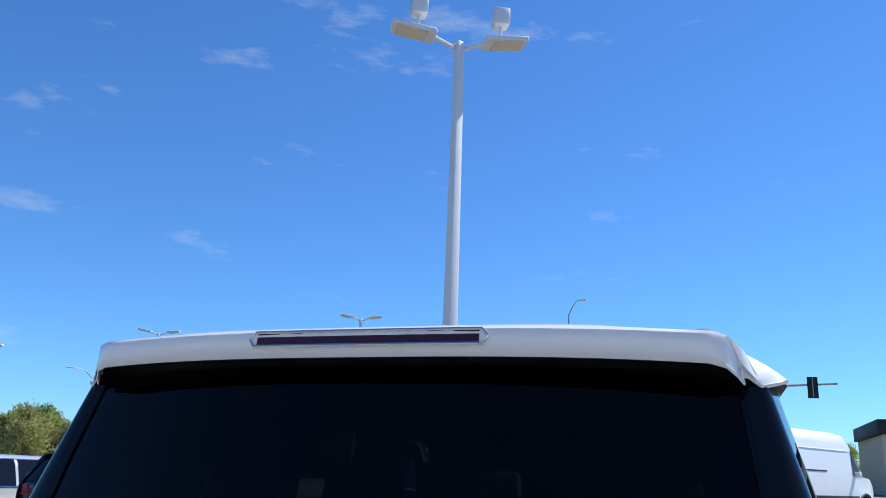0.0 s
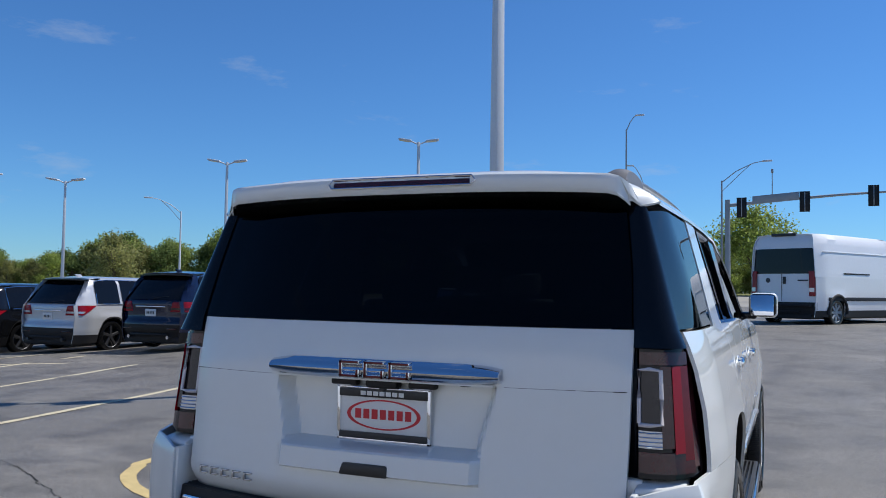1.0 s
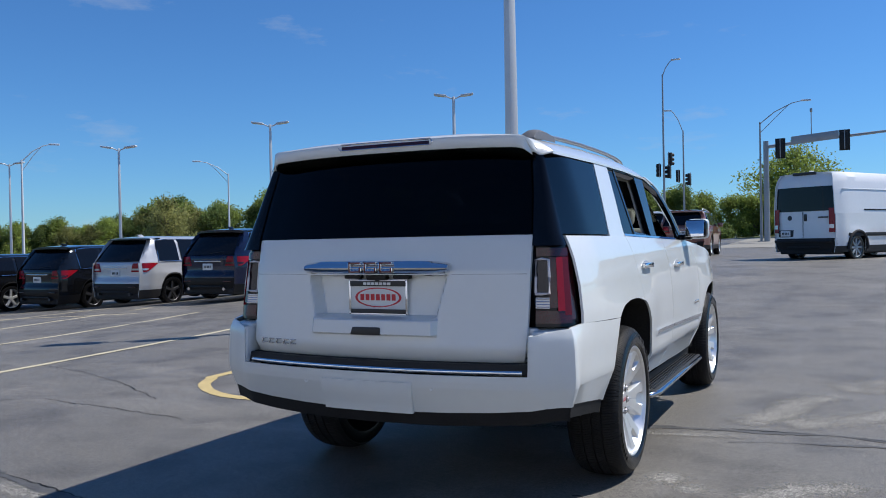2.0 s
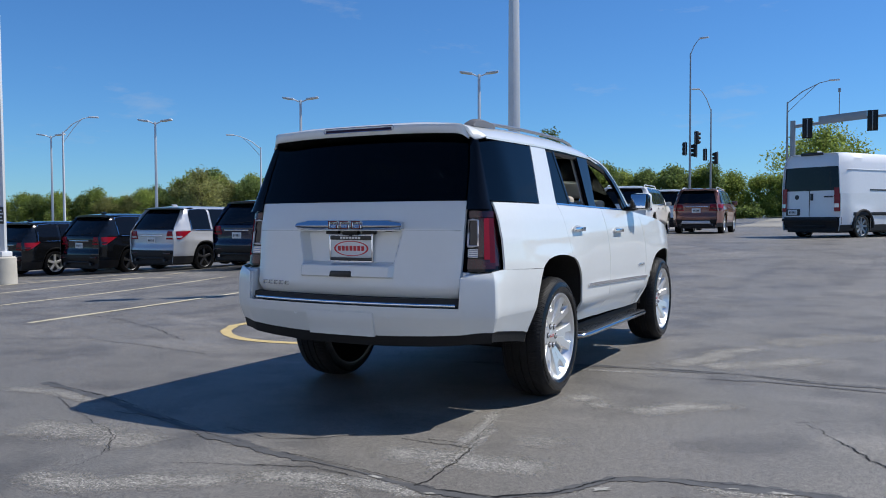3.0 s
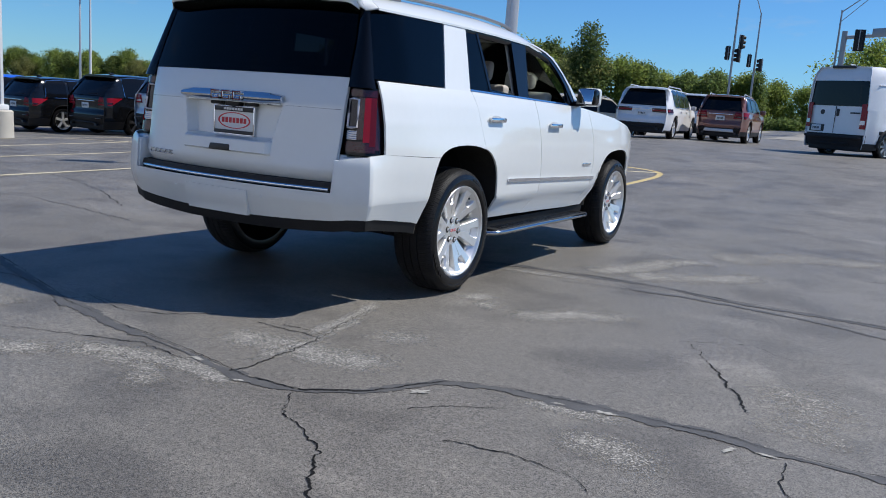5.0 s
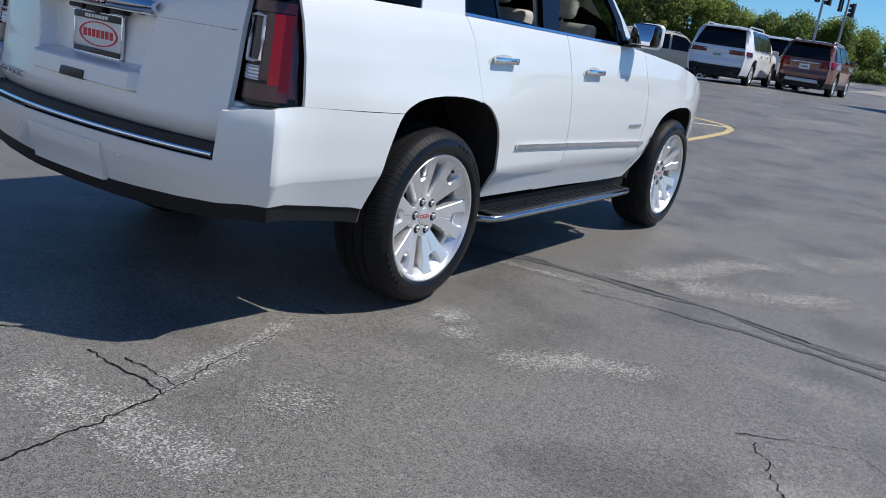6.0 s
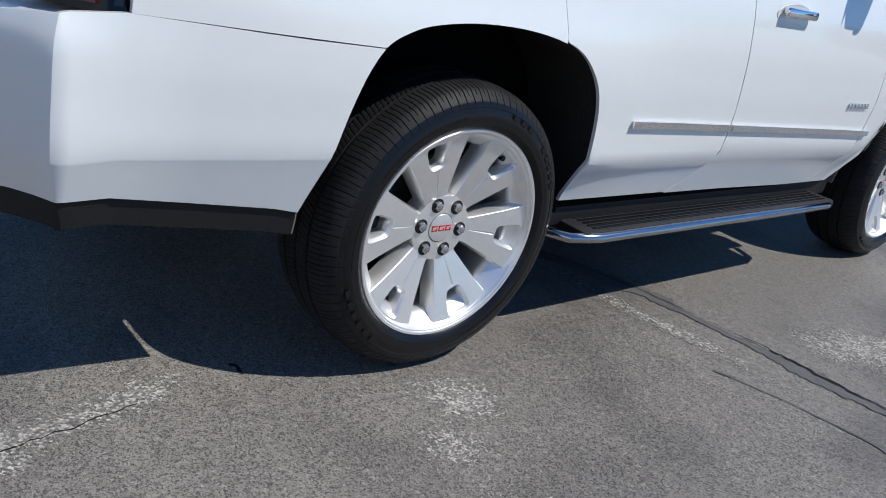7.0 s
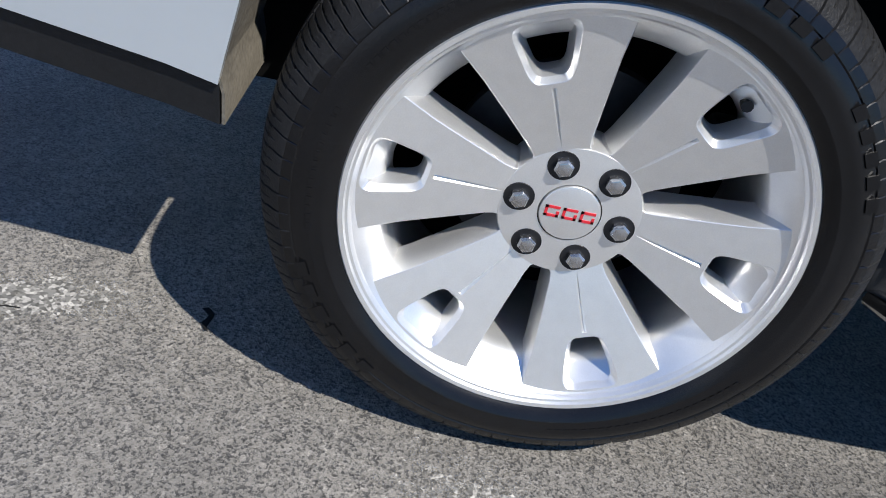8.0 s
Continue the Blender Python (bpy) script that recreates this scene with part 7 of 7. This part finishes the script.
CRACKS = [
    ([(2.54, -0.12), (2.7, -0.38), (2.89, -0.78), (3.02, -1.05)], 0.014),
    ([(1.43, -2.13), (1.52, -2.29), (1.73, -2.40), (1.87, -2.51), (1.95, -2.64), (2.06, -2.78), (2.3, -3.4)], 0.015),
    ([(2.16, -2.15), (2.28, -2.13), (2.40, -2.10), (2.54, -2.11), (2.63, -2.08), (2.75, -2.18)], 0.010),
    ([(1.89, -1.97), (2.0, -1.81), (2.16, -1.71)], 0.006),
    ([(3.24, -1.5), (3.24, -1.69), (3.41, -2.01), (3.7, -2.3)], 0.007),
    ([(-0.57, -2.14), (-0.51, -1.99), (-0.42, -1.7), (-0.08, -1.71)], 0.007),
    ([(-0.23, -2.35), (0.07, -2.25), (0.45, -2.08), (0.82, -2.14)], 0.009),
    ([(-0.48, -1.66), (-0.08, -1.76), (0.14, -1.67), (0.32, -1.48)], 0.009),
    ([(0.59, -1.44), (0.83, -1.43), (1.02, -1.45), (1.04, -1.75), (1.07, -2.01), (1.03, -2.1)], 0.009),
    ([(1.02, -1.45), (0.93, -1.17), (0.86, -0.77)], 0.006),
    ([(0.72, -1.36), (0.81, -1.36), (0.94, -1.36), (1.0, -1.38)], 0.008),
    ([(-2.67, -1.57), (-2.31, -1.52), (-1.76, -1.54), (-1.53, -1.72), (-1.17, -1.69), (-0.77, -1.74)], 0.009),
    ([(-2.24, -1.51), (-1.5, -1.85), (-0.91, -2.11), (-0.65, -2.36)], 0.008),
    ([(-0.68, -2.84), (-0.59, -2.7), (-0.63, -2.41), (-0.86, -2.12), (-1.12, -2.0)], 0.008),
    ([(-0.45, -1.88), (-0.27, -1.98), (0.05, -1.94)], 0.006),
    ([(2.47, -0.1), (2.82, 0.13), (3.05, -0.04), (3.48, 0.24)], 0.006),
    ([(-6.2, 1.9), (-4.99, 1.57), (-4.24, 1.28), (-3.24, 0.72)], 0.012),
    ([(-6.0, -0.5), (-4.2, 0.4), (-2.4, 0.2)], 0.012),
    ([(3.2, 3.0), (5.0, 3.4), (8.0, 3.2)], 0.02),
]
for k, (pts, w) in enumerate(CRACKS):
    mark("crack", ribbon(pts, w * 0.68, 0.003, 0.03, 0.010, 11 + k, 0.55, True, min(0.03, 1.7 * w)), TAR, "thin open crack in the asphalt", "crack", "stuff")
def worn_strip(points, width, strength, seed):
    """A band of worn surface along a line, its wear fading to the sides and ends."""
    P, W = [], []
    run = []
    for a, c in zip(points, points[1:]):
        n = max(2, int(math.dist(a, c) / 0.06))
        run += [(a[0] + (c[0] - a[0]) * k / n, a[1] + (c[1] - a[1]) * k / n) for k in range(n)]
    run.append(points[-1])
    first, last = Vector(run[0]), Vector(run[-1])
    head, tail = (first - Vector(run[1])).normalized() * width * 0.5, (last - Vector(run[-2])).normalized() * width * 0.5
    run = [tuple(first + head)] + run + [tuple(last + tail)]
    faces, cols = [], 9
    for k, (x, y) in enumerate(run):
        p, q = run[max(k - 1, 0)], run[min(k + 1, len(run) - 1)]
        d = Vector((q[0] - p[0], q[1] - p[1])).normalized()
        end = min(1.0, min(k, len(run) - 1 - k) / 3.0)
        for j in range(cols):
            v = 2 * j / (cols - 1) - 1
            o = v * width + 0.25 * width * noise.noise((x * 2.4, y * 2.4, seed))
            px, py = x - d.y * o, y + d.x * o
            P.append((px, py, gz(px, py) + 0.0012 + 0.0001 * (seed - 30)))
            W.append(strength * max(0.0, 1 - abs(v) ** 1.6) * end)
        if k:
            faces += [((k - 1) * cols + j, (k - 1) * cols + j + 1, k * cols + j + 1, k * cols + j) for j in range(cols - 1)]
    me = bpy.data.meshes.new("worn_strip")
    me.from_pydata(P, [], faces)
    me.materials.append(WORN)
    wear = me.attributes.new("wear", "FLOAT", "POINT")
    wear.data.foreach_set("value", W)
    tagged(new("worn_strip", me), "pale bare aggregate where the asphalt is worn", "worn asphalt", kind="stuff")


STRIPS = [
    ([(0.24, -2.37), (0.46, -2.27), (0.71, -2.29), (0.96, -2.5)], 0.11, 0.62),
    ([(0.64, -1.83), (0.8, -1.69), (1.0, -1.63), (1.22, -1.64), (1.42, -1.63), (1.58, -1.64)], 0.17, 0.66),
    ([(1.02, -1.95), (1.01, -1.46), (0.93, -0.95)], 0.05, 0.62),
    ([(0.97, -1.48), (0.92, -1.34), (0.9, -1.15), (0.86, -0.88), (0.77, -0.6)], 0.055, 0.78),
    ([(1.03, -0.09), (1.16, 0.0), (1.28, -0.02)], 0.12, 0.86),
    ([(1.23, -0.07), (1.38, -0.23)], 0.11, 0.9),
    ([(1.42, -0.18), (1.65, -0.15), (1.83, 0.05), (2.03, 0.13), (2.15, 0.07)], 0.15, 0.68),
    ([(1.41, 1.38), (1.55, 1.82), (1.69, 2.36), (2.01, 2.7)], 0.17, 0.66),
    ([(1.6, 1.5), (2.15, 1.92), (2.54, 2.37)], 0.2, 0.6),
    ([(2.16, -1.54), (2.5, -1.54), (2.68, -1.51)], 0.07, 0.66),
    ([(2.43, -1.77), (2.67, -1.81), (2.94, -1.86)], 0.14, 0.62),
    ([(-0.74, -2.81), (-0.28, -2.78), (-0.04, -2.61), (0.28, -2.38)], 0.13, 0.64),
    ([(0.24, -2.34), (0.51, -2.23), (0.78, -2.17), (1.2, -2.2)], 0.08, 0.7),
    ([(-2.67, -1.57), (-2.18, -1.51), (-1.66, -1.55)], 0.08, 0.7),
    ([(1.25, -1.34), (1.38, -1.11), (1.38, -0.98)], 0.16, 0.5),
    ([(0.37, -3.38), (0.8, -3.42), (1.13, -3.42)], 0.26, 0.6),
    ([(-1.6, -2.3), (-1.0, -2.1), (-0.5, -2.2)], 0.2, 0.58),
    ([(1.93, 3.02), (2.64, 3.83), (3.6, 4.2)], 0.3, 0.55),
    ([(3.1, -0.5), (3.3, -0.9), (3.3, -1.3)], 0.2, 0.5),
    ([(-0.2, 0.9), (0.9, 0.98), (1.5, 1.08)], 0.06, 0.5),
]
for k, (pts, w, a) in enumerate(STRIPS):
    worn_strip(pts, w * 1.4, a + 0.22, 31 + k)


def bare_patch(x, y, long, wide, yaw, seed):
    """A flat ragged patch of bare aggregate."""
    bm = bmesh.new()
    mid = bm.verts.new((x, y, gz(x, y) + 0.0045))
    ring = []
    for k in range(40):
        t = 2 * math.pi * k / 40
        r = 0.75 + 0.7 * noise.noise((2.2 * math.cos(t), 2.2 * math.sin(t), seed)) + 0.6 * noise.noise((7 * math.cos(t), 7 * math.sin(t), seed))
        u, v = long * r * math.cos(t), wide * r * math.sin(t)
        px, py = x + u * math.cos(yaw) - v * math.sin(yaw), y + u * math.sin(yaw) + v * math.cos(yaw)
        ring.append(bm.verts.new((px, py, gz(px, py) + 0.0045)))
    for k in range(40):
        bm.faces.new([mid, ring[k], ring[(k + 1) % 40]])
    mark("bare_patch", bm, DUST, "pale bare aggregate beside the sealant", "bare patch", "stuff")


for k, (x, y, a, c, yaw) in enumerate(((1.82, -1.77, 0.055, 0.028, 0.6), (0.83, -2.08, 0.05, 0.017, -0.2), (1.165, -2.17, 0.03, 0.014, 0.4), (2.54, -1.47, 0.06, 0.018, 0.1), (2.34, -1.50, 0.035, 0.012, 0.3), (3.04, -1.52, 0.045, 0.016, 1.1), (3.17, -1.478, 0.055, 0.013, 0.0))):
    bare_patch(x, y, a, c, yaw, 71 + k)
mark("oil_spot", ribbon([(0.775, -0.50), (0.80, -0.485), (0.83, -0.48)], 0.013, 0.004, 0.01, 0.008, 81, 0.7, True, 0.02), TAR, "small black oil spot on the asphalt", "stain", "stuff")

# ---- load in the boot ----
def floor_mat(name, label, x, y, z, w, d, tilt, yaw, curl, seed):
    n = 14
    P = np.zeros((n, n, 3))
    for i in range(n):
        for j in range(n):
            u, v = i / (n - 1) - 0.5, j / (n - 1) - 0.5
            r = 1 - 0.08 * (abs(u) * 2) ** 6 * (abs(v) * 2) ** 6
            P[i, j] = (w * u * r * (1 - 0.18 * (v + 0.5)), d * v * r, curl * (math.sin(3.1 * u + seed) * 0.5 + u * u * 2 + 0.6 * noise.noise((u * 2.2, v * 2.2, seed))))
    bm = shell(P, (0, 0, -0.012))
    ob = finish(name, bm, MAT_TAN, smooth=60)
    ob.matrix_world = pose(x, y, z, tilt, 0, yaw)
    return tagged(ob, label, "floor mat", "floor mats in the boot")


floor_mat("floor_mat", "tan carpet floor mat lying flat in the boot", 0.0, -0.38, 0.886, 0.62, 0.44, 1, 8, 0.01, 1)
floor_mat("floor_mat", "tan carpet floor mat lying flat in the boot", 0.28, -0.36, 0.903, 0.62, 0.42, 3, -14, 0.012, 2)
floor_mat("floor_mat", "tan carpet floor mat propped against the seat", 0.02, -0.25, 1.03, 0.58, 0.46, 42, 10, 0.05, 3)
floor_mat("floor_mat", "tan carpet floor mat propped against the seat", -0.26, -0.18, 1.06, 0.46, 0.42, 55, -12, 0.06, 5)


def soft_bag():
    bm = bmesh.new()
    bmesh.ops.create_icosphere(bm, subdivisions=4, radius=1.0)
    for v in bm.verts:
        q = v.co.copy()
        k = 1 + 0.16 * noise.noise(q * 1.6) + 0.05 * noise.noise(q * 5)
        v.co = Vector((q.x * 0.19 * k, q.y * 0.13 * k, max(-0.075, q.z * 0.105 * k)))
    ob = finish("bag", bm, BAG, smooth=60)
    ob.matrix_world = pose(-0.47, -0.40, 0.949, 0, 0, 12)
    tagged(ob, "crumpled black nylon bag on the boot floor", "bag")
    strap = part("strap", tube([(-0.1, -0.02, 0.07), (-0.05, -0.04, 0.125), (0.06, -0.03, 0.12), (0.11, 0.0, 0.06)], 0.009, 8), BAG, ob)


soft_bag()
